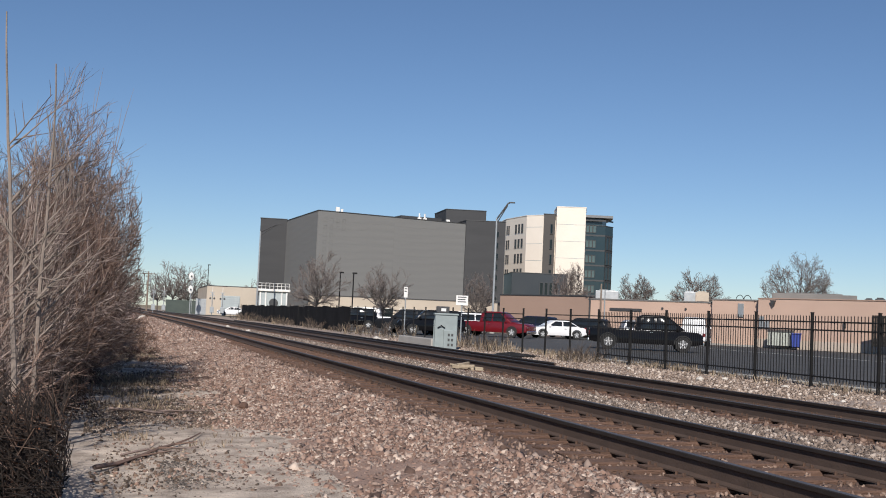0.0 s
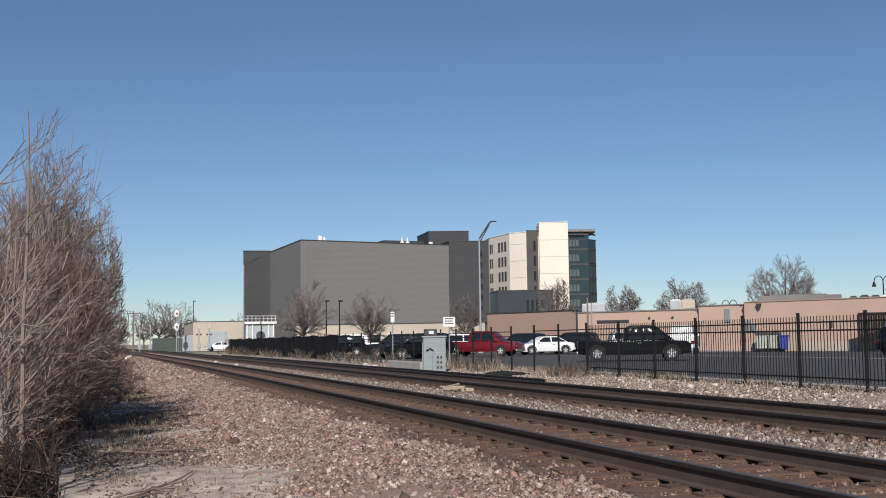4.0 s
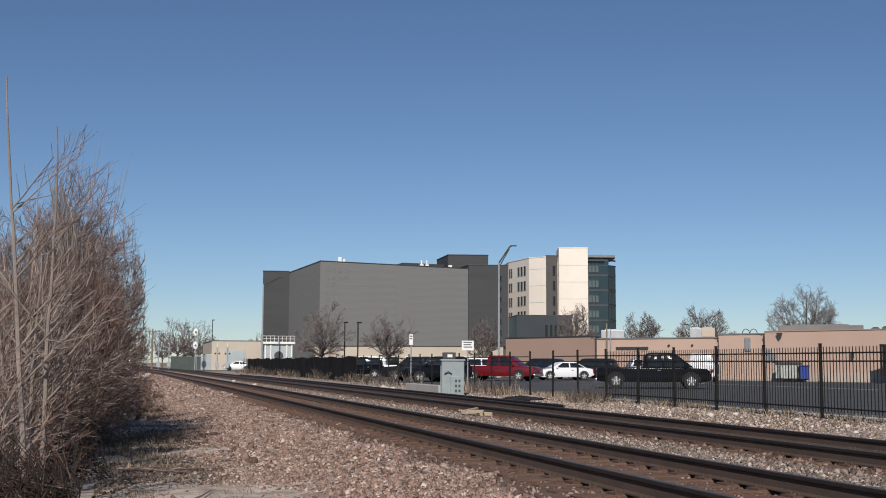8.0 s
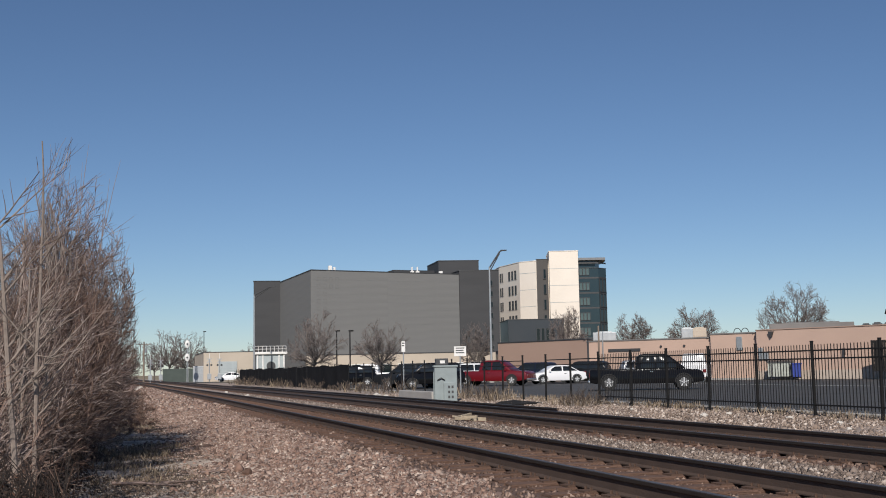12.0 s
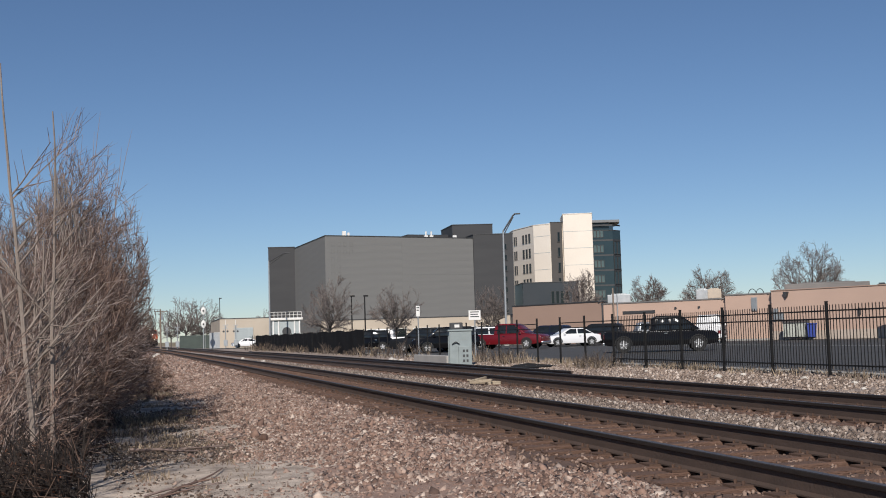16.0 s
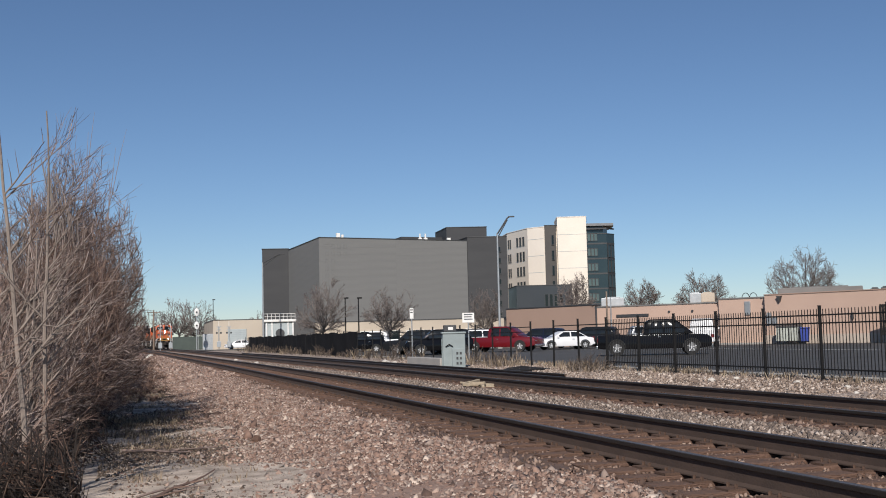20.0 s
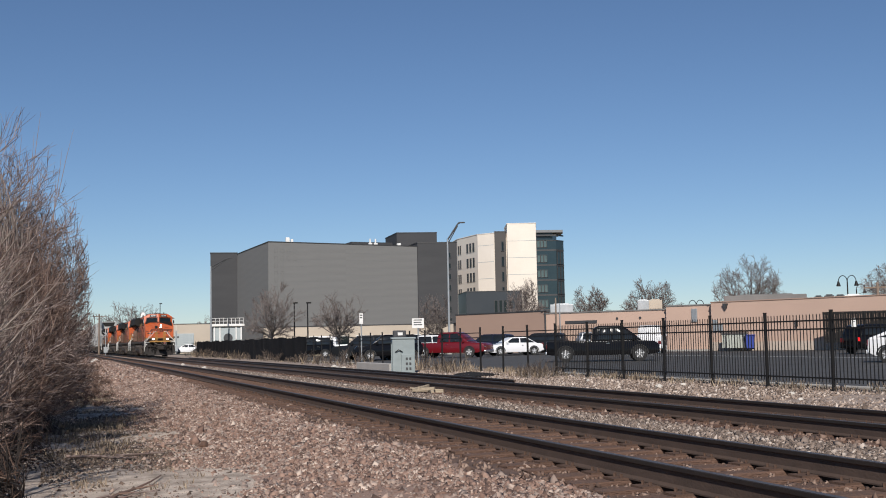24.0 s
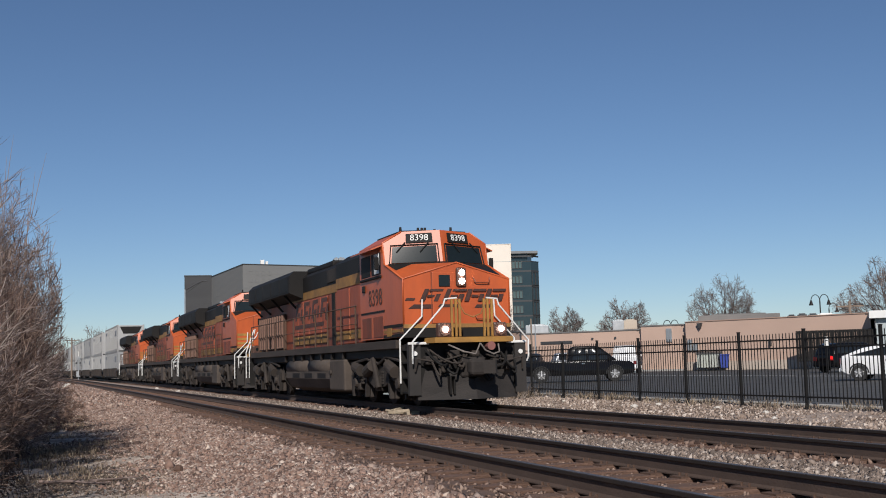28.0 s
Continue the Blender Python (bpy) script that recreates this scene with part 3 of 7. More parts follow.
def white_building():
    e = thing("office_building", FAR, "cream-panelled office block with a glazed dark corner", "building")
    L0, L1 = (63.9, 178.9), (64.3, 170.2)
    footprint("wall", [L0, L1, (66.05, 167.5), (69.5, 168.1), (75, 182), (66, 190)], -0.4, 18.2, CREAM, e, parapet=CREAM)
    cells = []
    for r in range(6):
        for u, w in ((0.5, 0.35), (1.3, 0.35), (4.2, 0.6), (5.5, 0.6), (6.8, 0.6)):
            cells.append((u, 3.3 + 2.45 * r, w, 1.45))
    for z in (5.5, 8.2, 10.9, 13.6, 16.3):
        m, L = wall_frame(L1, (66.05, 167.5))
        part("panel_joint", B().box(0, L, -0.02, 0.01, z, z + 0.06), GREY_BOX, e, at=m)
        m, L = wall_frame((67.9, 166.2), (72.2, 164.5))
        part("panel_joint", B().box(0, L, -0.02, 0.01, z + 0.5, z + 0.56), GREY_BOX, e, at=m)
    windows(e, L0, L1, cells, GLASS_DARK, DARK_TRIM)
    footprint("recess", [(66.15, 167.35), (67.95, 166.9), (70, 172), (69.3, 172.5)], -0.4, 18.4, RECESS, e, "dark recess beside the tower", DARK_TRIM)
    T0, T1 = (67.9, 166.2), (72.2, 164.5)
    footprint("tower", [T0, T1, (75.5, 172), (70.6, 174)], -0.4, 19.6, CREAM, e, "cream stair tower", CREAM)
    windows(e, (66.2, 167.3), (67.9, 166.9), [(1.0, 3.0 + 2.45 * r, 0.45, 1.6) for r in range(6)], GLASS_DARK, DARK_TRIM)
    G0, G1, G2 = (72.25, 166.1), (75.9, 165.0), (77.8, 166.2)
    footprint("glazed_corner", [G0, G1, G2, (79.6, 172), (75, 174)], -0.4, 16.9, GLASS_TEAL, e, "dark teal glazed corner", DARK_TRIM)
    footprint("upper_storey", [(72.25, 166.5), (75.6, 165.6), (76.9, 166.9), (78, 172), (75, 174)], 16.9, 18.2, GLASS_TEAL, e)
    footprint("eave", [(72.2, 165.6), (76.9, 164.4), (77.9, 166.6), (79.5, 172), (74, 175)], 18.2, 18.6, EAVE_GREY, e, "flat overhanging roof")
    cells = []
    for r in range(5):
        for i in range(4):
            cells.append((0.15 + 0.55 * i, 6.1 + 2.42 * r, 0.52, 1.25))
    windows(e, G0, G1, cells, GLASS_GREEN, DARK_TRIM)
    for r in range(6):
        m, L = wall_frame(G0, G1)
        part("floor_band", B().box(0, L, -0.03, 0.01, 5.55 + 2.42 * r, 5.8 + 2.42 * r), DARK_TRIM, e, at=m)
        m, L = wall_frame(G1, G2)
        part("floor_band", B().box(0, L, -0.03, 0.01, 5.55 + 2.42 * r, 5.8 + 2.42 * r), DARK_TRIM, e, at=m)
    windows(e, G1, G2, [(0.2 + 0.95 * i, 3.4 + 2.42 * r, 0.9, 2.1) for r in range(5) for i in range(2)], GLASS_TEAL, DARK_TRIM)
    footprint("annex", [(57.8, 158.3), (65.8, 155.8), (68.5, 165), (60, 168)], -0.4, 8.3, mat("navy_cladding", (0.020, 0.028, 0.036), (0.030, 0.036, 0.043), 0.4, 0.4, 0, 0, 2), e, "low dark annex", DARK_TRIM)
    windows(e, (57.8, 158.3), (65.8, 155.8), [(4.2 + 0.7 * i, 4.8, 0.55, 2.2) for i in range(4)], GLASS_DARK, DARK_TRIM)


white_building()


def polar(az, dist):
    return (dist * math.sin(radians(az)), dist * math.cos(radians(az)))


def tan_building():
    e = thing("warehouse", Matrix(), "long low tan stucco building with a flat roof", "building")
    p0, p1, p2, p3, p4 = polar(19.5, 112), polar(24.0, 103), polar(30.1, 97.5), polar(32.3, 95.5), polar(41.0, 88.5)
    footprint("shaded_wing", [p0, p1, polar(25.5, 135), polar(20.5, 140)], -0.4, 3.55, TAN_DARK, e, "tan stucco wing, painted darker for its shaded side", DARK_TRIM)
    footprint("middle_wing", [p1, p2, polar(30.6, 130), polar(25.4, 134)], -0.4, 3.30, TAN, e, "tan stucco wing", ROOFING)
    q2, q3 = polar(30.1, 96.8), polar(32.3, 94.9)
    footprint("low_bay", [q2, q3, polar(32.9, 120), polar(30.6, 120)], -0.4, 3.55, TAN, e, "tan bay under a grey roof edge", ROOFING)
    r3, r4 = polar(32.3, 94.0), polar(41.0, 87.0)
    footprint("front_wing", [r3, r4, polar(41.5, 118), polar(32.9, 119)], -0.4, 3.72, TAN, e, "long tan stucco front", TAN_DARK, 0.06)
    m, L = wall_frame(r3, r4)
    part("wall_base", B().box(0, L, -0.05, 0.02, -0.2, 0.50), mat("stained_render", (0.52, 0.44, 0.37), (0.40, 0.33, 0.27), 0.8, 0.9, 0, 0.3, 12), e, "pale concrete band at the wall's foot", at=m)
    part("wall_bracket", B().prism([(1.2, 3.6), (1.6, 3.6), (1.45, 3.15)], 1, -0.3, 0.02), DARK_TRIM, e, at=m)
    part("wall_light", B().box(7.4, 7.55, -0.2, 0.02, 1.6, 2.1, 0.02), DARK_TRIM, e, at=m)
    for u, h in ((0.25, 2.3), (0.75, 2.0)):
        part("meter_box", B().box(u, u + 0.35, -0.2, 0.02, 1.4, h, 0.02), GALV, e, at=m)
    m, L = wall_frame(p1, p2)
    part("slot_window", B().box(2.2, 5.4, -0.08, 0.02, 2.35, 2.6), DARK_TRIM, e, at=m)
    part("downpipe", B().cyl((0.15, -0.08, -0.2), (0.15, -0.08, 3.4), 0.09, n=6), DARK_TRIM, e, at=m)
    for u in (7.4, 9.6):
        part("wall_vent", B().cyl((u, -0.1, 2.7), (u, 0.02, 2.7), 0.1, n=10), DARK_TRIM, e, at=m)
    m, L = wall_frame(q2, q3)
    part("wall_panel", B().box(2.4, 2.9, -0.12, 0.02, 2.2, 3.3, 0.02), GALV, e, at=m)
    # rooftop
    for az, d, w, dp, h, z, mt in ((29.6, 104, 1.2, 1.5, 1.05, 3.3, BEIGE), (29.0, 107, 1.1, 1.6, 1.15, 3.3, GALV), (24.9, 109, 2.2, 2.0, 1.0, 3.3, GALV), (34.9, 104, 7.0, 4.0, 0.75, 3.75, ROOFING), (37.4, 100, 0.7, 0.7, 0.4, 3.75, DARK_TRIM), (37.9, 101, 0.8, 0.8, 0.5, 3.75, DARK_TRIM), (38.4, 99, 0.8, 0.9, 0.4, 3.75, DARK_TRIM), (39.0, 98, 1.4, 1.4, 0.35, 3.75, WHITE), (36.8, 103, 0.5, 0.5, 0.35, 3.75, DARK_TRIM)):
        q = B()
        q.box(-w / 2, w / 2, -dp / 2, dp / 2, 0, h, 0.05)
        q.box(-w / 3, w / 3, -dp / 3, dp / 3, h, h + 0.1, 0.03)
        q.box(-w / 2 + 0.1, w / 2 - 0.1, -dp / 2 - 0.04, -dp / 2, h * 0.25, h * 0.75)
        x, y = polar(az, d)
        part("rooftop_unit", q, mt, e, "boxy rooftop air unit", at=pose(x, y, z, 0, 0, -az))


tan_building()


def simple_building(name, pts, z1, material, label, category, roof=DARK_TRIM):
    e = thing(name, Matrix(), label, category)
    footprint("wall", pts, -0.5, z1, material, e, parapet=roof)
    return e


e = simple_building("workshop", [(15.1, 185), (23.0, 183), (25.5, 215), (16, 216)], 4.5, BEIGE, "low beige block workshop with a roller door", "building")
q = B()
q.box(2.4, 5.4, -0.1, 0.05, 0.0, 3.0)
door = part("roller_door", q, GREY_BOX, e, "pale grey roller door", at=wall_frame((15.1, 185), (23.0, 183))[0])
slat = B().box(2.45, 5.35, -0.14, -0.1, 0.05, 0.27).mesh("slat", GREY_BOX)
for i in range(10):
    part("slat", slat, None, door, at=pose(0, 0, 0.3 * i))
e = simple_building("shop_row", [(24.0, 140), (45, 128), (52, 140), (30, 152)][:2] + [(48, 133), (26, 146)], 3.1, BEIGE, "long low cream shop with a dark roof edge", "building", DARK_TRIM)
windows(e, (24.0, 140), (45, 128), [(6 + 3.0 * i, 0.4, 2.2, 1.5) for i in range(6)], GLASS_DARK, WHITE)
e = thing("kiosk", Matrix(), "white pavilion with a round vent and a railed roof", "kiosk")
m = wall_frame((17.6, 138.4), (21.3, 138.0))[0]
q = B().box(0, 3.5, 0, 3, -0.4, 3.3, 0.03)
part("wall", q, GREY_BOX, e, at=m)
q = B().box(-0.3, 3.8, -0.3, 3.3, 3.3, 3.6, 0.05)
part("roof", q, WHITE, e, at=m)
q = B()
for i in range(9):
    q.cyl((-0.2 + 0.48 * i, -0.2, 3.6), (-0.2 + 0.48 * i, -0.2, 4.3), 0.03, n=5)
q.cyl((-0.2, -0.2, 4.3), (3.7, -0.2, 4.3), 0.03, n=5)
q.cyl((-0.2, -0.2, 3.95), (3.7, -0.2, 3.95), 0.03, n=5)
part("roof_railing", q, WHITE, e, at=m)
q = B().cyl((1.8, -0.06, 1.9), (1.8, 0.05, 1.9), 0.55, n=16)
part("round_vent", q, DARK_TRIM, e, at=m)
for u in (0.1, 0.75, 2.7, 3.3):
    q = B().box(u, u + 0.16, -0.1, 0.02, -0.4, 3.3, 0.02)
    part("column", q, WHITE, e, at=m)


# ---- plants ----
BOUGH = mat("pale_bough_bark", (0.34, 0.262, 0.222), (0.19, 0.142, 0.118), 5, 0.9, 0, 0.4, 40)
BRUSH = ramp_mat("brown_brush", [(0.0, (0.045, 0.034, 0.028)), (0.6, (0.095, 0.072, 0.058)), (1.0, (0.18, 0.14, 0.11))], bump=0.0)
def grow(rng, segs, p, d, length, r, depth, kids, spread, lift, wander=0.18, shrink=0.55, steps=3, rmin=0.003, keep=None):
    """Adds one branch and its side shoots to segs, as (start, end, radius, radius)."""
    q, n = Vector(p), Vector(d).normalized()
    cut = length / steps
    for i in range(steps):
        n = (n + Vector((rng.uniform(-1, 1), rng.uniform(-1, 1), rng.uniform(-1, 1))) * wander + Vector((0, 0, lift))).normalized()
        e = q + n * cut
        if keep and not keep(e):
            return
        ra, rb = max(rmin, r * (1 - 0.75 * i / steps)), max(rmin, r * (1 - 0.75 * (i + 1) / steps))
        if depth == 0 and i == steps - 1:
            rb = ra * 0.35
        segs.append((q.copy(), e.copy(), ra, rb))
        if depth > 0:
            for _ in range(kids):
                a = rng.uniform(0, 2 * math.pi)
                u = n.orthogonal().normalized()
                w = n.cross(u)
                side = u * math.cos(a) + w * math.sin(a)
                t = rng.uniform(0.3, 1.0)
                s = spread * rng.uniform(0.6, 1.3)
                grow(rng, segs, q.lerp(e, t), n + side * s, length * shrink * rng.uniform(0.6, 1.25), rb * 0.72, depth - 1, max(1, kids - (depth < 2)), spread, lift, wander, shrink, steps if depth > 1 else 2, rmin, keep)
        q = e


def twig_mesh(name, segs, material, sides=3):
    """Thin three-sided tubes for all segments, in one go."""
    P0, P1 = np.array([s[0] for s in segs]), np.array([s[1] for s in segs])
    R0, R1 = np.array([s[2] for s in segs]), np.array([s[3] for s in segs])
    d = P1 - P0
    d /= np.linalg.norm(d, axis=1)[:, None] + 1e-9
    ref = np.where(np.abs(d[:, 2:3]) > 0.9, np.array([[1.0, 0, 0]]), np.array([[0, 0, 1.0]]))
    u = np.cross(d, ref)
    u /= np.linalg.norm(u, axis=1)[:, None] + 1e-9
    w = np.cross(d, u)
    n = len(segs)
    v = np.empty((n, 2 * sides, 3))
    for i in range(sides):
        a = 2 * math.pi * i / sides
        o = u * math.cos(a) + w * math.sin(a)
        v[:, i], v[:, sides + i] = P0 + o * R0[:, None], P1 + o * R1[:, None]
    f = np.array([(i, (i + 1) % sides, sides + (i + 1) % sides, sides + i) for i in range(sides)])
    faces = (np.arange(n)[:, None, None] * 2 * sides + f[None]).reshape(-1, 4)
    return quads(name, v.reshape(-1, 3), faces, material)


def quads(name, v, faces, material):
    me = bpy.data.meshes.new(name)
    k = faces.shape[1]
    me.vertices.add(len(v))
    me.vertices.foreach_set("co", v.astype(np.float32).ravel())
    me.loops.add(faces.size)
    me.loops.foreach_set("vertex_index", faces.astype(np.int32).ravel())
    me.polygons.add(len(faces))
    me.polygons.foreach_set("loop_start", np.arange(0, faces.size, k, dtype=np.int32))
    me.update(calc_edges=True)
    me.materials.append(material)
    return me


TOPLINE = [(-9.0, 2.9), (-1.9, 3.0), (-1.40, 3.4), (-0.92, 4.25), (-0.45, 3.7), (-0.15, 3.15), (0.0, 2.7), (0.09, 2.2), (0.16, 1.6), (0.22, 0.8), (0.30, -1.0)]


def under(x, z):
    """How far a point lies under the hedge's uneven top and side."""
    for (a, za), (b, zb) in zip(TOPLINE, TOPLINE[1:]):
        if a <= x <= b:
            return za + (zb - za) * (x - a) / (b - a) - z
    return -1.0


def shrub(x, y, h, seed, stems=9, detail=2, material=None, lean=0.0, label="leafless grey-brown shrub with dense thin twigs by the dirt path", rmin=0.0035, spread=0.34, kids=3, foot=0.25, short=0.36, side=0.62, wander=0.085, steps=6, lift=0.008, free=False):
    """Stems that fan out from the foot, each with crooked side shoots; lean tips them over the path."""
    rng = random.Random(seed)
    z = ground_z(x)
    e = thing("shrub", pose(x + bend(y), y, z - 0.03), label, "shrub", "hedge of bare shrubs")
    stem, twigs = [], []
    for i in range(stems):
        a = 2 * math.pi * (i + rng.random()) / stems
        tilt = spread * rng.uniform(0.1, 1.3)
        d = Vector((math.cos(a) * tilt + lean * rng.uniform(0.2, 1.5), math.sin(a) * tilt, 1))
        segs = []
        size = h * rng.uniform(0.52, 0.86) * (1.0 - 0.25 * abs(tilt))
        slack, push = (rng.gauss(0.05, 0.2), rng.gauss(0.03, 0.12)) if rng.random() < 0.88 else (-0.7, -0.28)

        def keep(q):
            return free or y > 115 or x > 5 or under(x + q.x + push + (0.06 * (19.6 - y) if y < 19.6 else 0.0155 * (19.6 - y)), z + q.z) > rng.gauss(slack, 0.10)
        grow(rng, segs, (math.cos(a) * foot, math.sin(a) * foot, 0), d, size, max(rmin * 1.8, rng.uniform(0.012, 0.022)), detail, kids, side, lift, wander, short, steps, rmin, keep)
        limit = max(0.010, rmin * 1.15)
        stem += [s for s in segs if s[2] > limit]
        twigs += [s for s in segs if s[2] <= limit]
    if not stem:
        stem, twigs = twigs[:6], twigs[6:]
    tagged(part("stem", twig_mesh("stem", stem, BARK, 5), None, e), kind="stuff")
    tagged(part("crown", twig_mesh("crown", twigs, material or TWIG), None, e), kind="stuff")
    return e


def stem_mesh(name, run, material, n=7):
    """One unbroken, near upright tube through a run of segments."""
    nodes = [(run[0][0], run[0][2])] + [(q[1], q[3]) for q in run]
    b = B()
    b.add([(p.x + r * math.cos(2 * math.pi * i / n), p.y + r * math.sin(2 * math.pi * i / n), p.z) for p, r in nodes for i in range(n)],
          [(k * n + i, k * n + (i + 1) % n, (k + 1) * n + (i + 1) % n, (k + 1) * n + i) for k in range(len(nodes) - 1) for i in range(n)])
    return b.mesh(name, material)


def pale_sapling(x, y, h, seed, stems):
    """A few straight pale stems with long side branches at about forty-five degrees."""
    rng = random.Random(seed)
    e = thing("sapling", pose(x, y, ground_z(x) - 0.03), "slender pale-barked sapling with straight bare side branches", "tree", "pale saplings")
    stem, twigs, trunks = [], [], []
    for i in range(stems):
        trunks.append([])
        q = Vector((0.16 * i + rng.uniform(-0.03, 0.03), 0.18 * i, 0))
        n = Vector((rng.uniform(-0.03, 0.02), 0, 1)).normalized()
        top = h * (1 - 0.12 * i)
        r = 0.030 - 0.004 * i
        cut = top / 14
        for k in range(14):
            n = (n + Vector((rng.uniform(-0.05, 0.05), rng.uniform(-0.05, 0.05), 0.02))).normalized()
            w = q + n * cut
            ra, rb = r * (1 - 0.85 * k / 14) + 0.002, r * (1 - 0.85 * (k + 1) / 14) + 0.002
            trunks[-1].append((q.copy(), w.copy(), ra, rb))
            if 3 < k < 10:
                for _ in range(2):
                    sh = []
                    side = rng.uniform(-0.9, 0.9) + (math.pi if rng.random() < 0.25 else 0)
                    up = rng.uniform(0.7, 1.3)
                    grow(rng, sh, q.lerp(w, rng.random()), (math.cos(side), math.sin(side), up), top * rng.uniform(0.14, 0.42) * (1.15 - 0.95 * k / 14), ra * 0.6, 1, 2, 0.8, 0.03, 0.09, 0.36, 4, 0.0036)
                    stem += [s for s in sh if s[2] > 0.0045]
                    twigs += [s for s in sh if s[2] <= 0.0045]
            q = w
    for run in trunks:
        part("trunk", stem_mesh("trunk", run, mat("pale_bark", (0.30, 0.245, 0.208), (0.16, 0.13, 0.108), 6, 0.9, 0, 0.4, 40)), None, e)
    tagged(part("side_growth", twig_mesh("side_growth", stem, MATS["pale_bark"], 5), None, e), kind="stuff")
    part("crown", twig_mesh("crown", twigs, TWIG), None, e)


for sx, sy, sh, seed, stems in ((-0.78, 10.95, 4.15, 77, 2), (-1.10, 12.6, 3.0, 78, 2), (-0.80, 12.4, 2.6, 79, 1), (-1.15, 15.5, 3.6, 80, 2)):
    pale_sapling(sx, sy, sh, seed, stems)
# x, y, height of the near hedge
HEDGE = [(-1.45, 19.6, 5.4), (-1.75, 20.4, 5.0), (-1.35, 19.0, 4.6), (-2.6, 20.4, 3.8), (-3.6, 20.8, 3.0), (-1.9, 17.0, 3.5), (-2.0, 15.6, 2.7), (-1.4, 22.6, 4.4), (-1.1, 24.4, 3.8), (-2.6, 22.6, 4.7), (-1.3, 26.5, 3.6), (-2.6, 27.0, 4.0), (-4.2, 22.4, 4.4)]


def bough_shrub(x, y, h, seed, boughs, material, rmin, label, fan=1.0, low=36, high=82, detail=3):
    """Long boughs that rise slantwise over the path, each with forked side shoots."""
    rng = random.Random(seed)
    z = ground_z(x)
    e = thing("shrub", pose(x + bend(y), y, z - 0.03), label, "shrub", "hedge of bare shrubs")
    stem, twigs = [], []
    for i in range(boughs):
        a = rng.gauss(0.0, 0.75) * fan
        el = radians(rng.uniform(low, high))
        d = Vector((math.cos(a) * math.cos(el), math.sin(a) * math.cos(el), math.sin(el)))
        slack, push = (rng.gauss(0.05, 0.22), rng.gauss(0.03, 0.14)) if rng.random() < 0.82 else (-0.75, -0.32)
        shift = 0.06 * (19.6 - y) if y < 19.6 else 0.0155 * (19.6 - y)

        def keep(q):
            return under(x + q.x + push + shift, z + q.z) > rng.gauss(slack, 0.08)
        segs = []
        grow(rng, segs, (rng.uniform(-0.35, 0.35), rng.uniform(-0.4, 0.4), 0), d, h * rng.uniform(0.62, 1.0) * (0.72 + 0.28 * math.sin(el)), rng.uniform(0.012, 0.021), detail, 2, 0.72, 0.025, 0.10, 0.40, 6, rmin, keep)
        stem += [q for q in segs if q[2] > 0.0075]
        twigs += [q for q in segs if q[2] <= 0.0075]
    tagged(part("stem", twig_mesh("stem", stem or twigs[:4], BOUGH, 5), None, e), kind="stuff")
    tagged(part("crown", twig_mesh("crown", twigs, material), None, e), kind="stuff")
    return e


rng = random.Random(31)
for i, (x, y, h) in enumerate(HEDGE):
    bough_shrub(x, y, h, 100 + i, 5, TWIG_RED if i % 3 == 2 else TWIG, 0.0030 + 0.00003 * y, "leafless grey-brown shrub with dense crooked twigs by the dirt path")
# x, y, height, lean of the far shrubs
FAR_HEDGE = [(-0.9, 30.5, 3.0, 0.3), (-2.6, 31.0, 4.2, 0.1), (-0.8, 36.5, 2.8, 0.3), (-2.0, 39.5, 4.2, 0.1), (-0.7, 42.0, 3.2, 0.2), (-2.2, 46.0, 4.0, 0.1), (-0.9, 52.0, 2.8, 0.2), (-1.8, 56.0, 3.8, 0.1), (-0.6, 62.0, 2.6, 0.2), (-1.6, 68.0, 3.6, 0.0), (0.0, 79.0, 2.4, 0.1), (-1.4, 92.0, 3.6, 0.0),
             (0.2, 108.0, 2.8, 0.0), (-2.2, 125.0, 4.6, 0.0), (-3.0, 150.0, 5.5, 0.0), (-4.5, 175.0, 6.0, 0.0)]
for i, (x, y, h, lean) in enumerate(FAR_HEDGE):
    shrub(x, y, h, 140 + i, 8, 2, TWIG_RED if i % 3 == 2 else TWIG, lean, rmin=0.010 if y < 70 else 0.018, spread=0.45, kids=2, short=0.46, side=0.85, wander=0.14, label="bare brown shrub far along the railway")
# low brush and heaps of dead shoots that spread over the far path
for i in range(30):
    y = 27 + 1.75 * i
    x = rng.uniform(-0.2, 0.6) + 0.035 * (y - 27) * rng.random() if i % 2 else rng.uniform(-0.8, -0.1)
    shrub(min(x, 1.9), y, rng.uniform(0.35, 0.7) if i % 2 else rng.uniform(1.1, 1.8), 900 + i, 9 if i % 2 else 7, 2, TWIG_RED if i % 4 else TWIG, 0.9 if i % 2 else 0.5, rmin=0.0045 + 0.00009 * y, spread=1.0 if i % 2 else 0.6, kids=2, short=0.46, side=0.9, wander=0.16, foot=0.6,
          lift=-0.02, free=True, label="low brown brush arching over the far path")
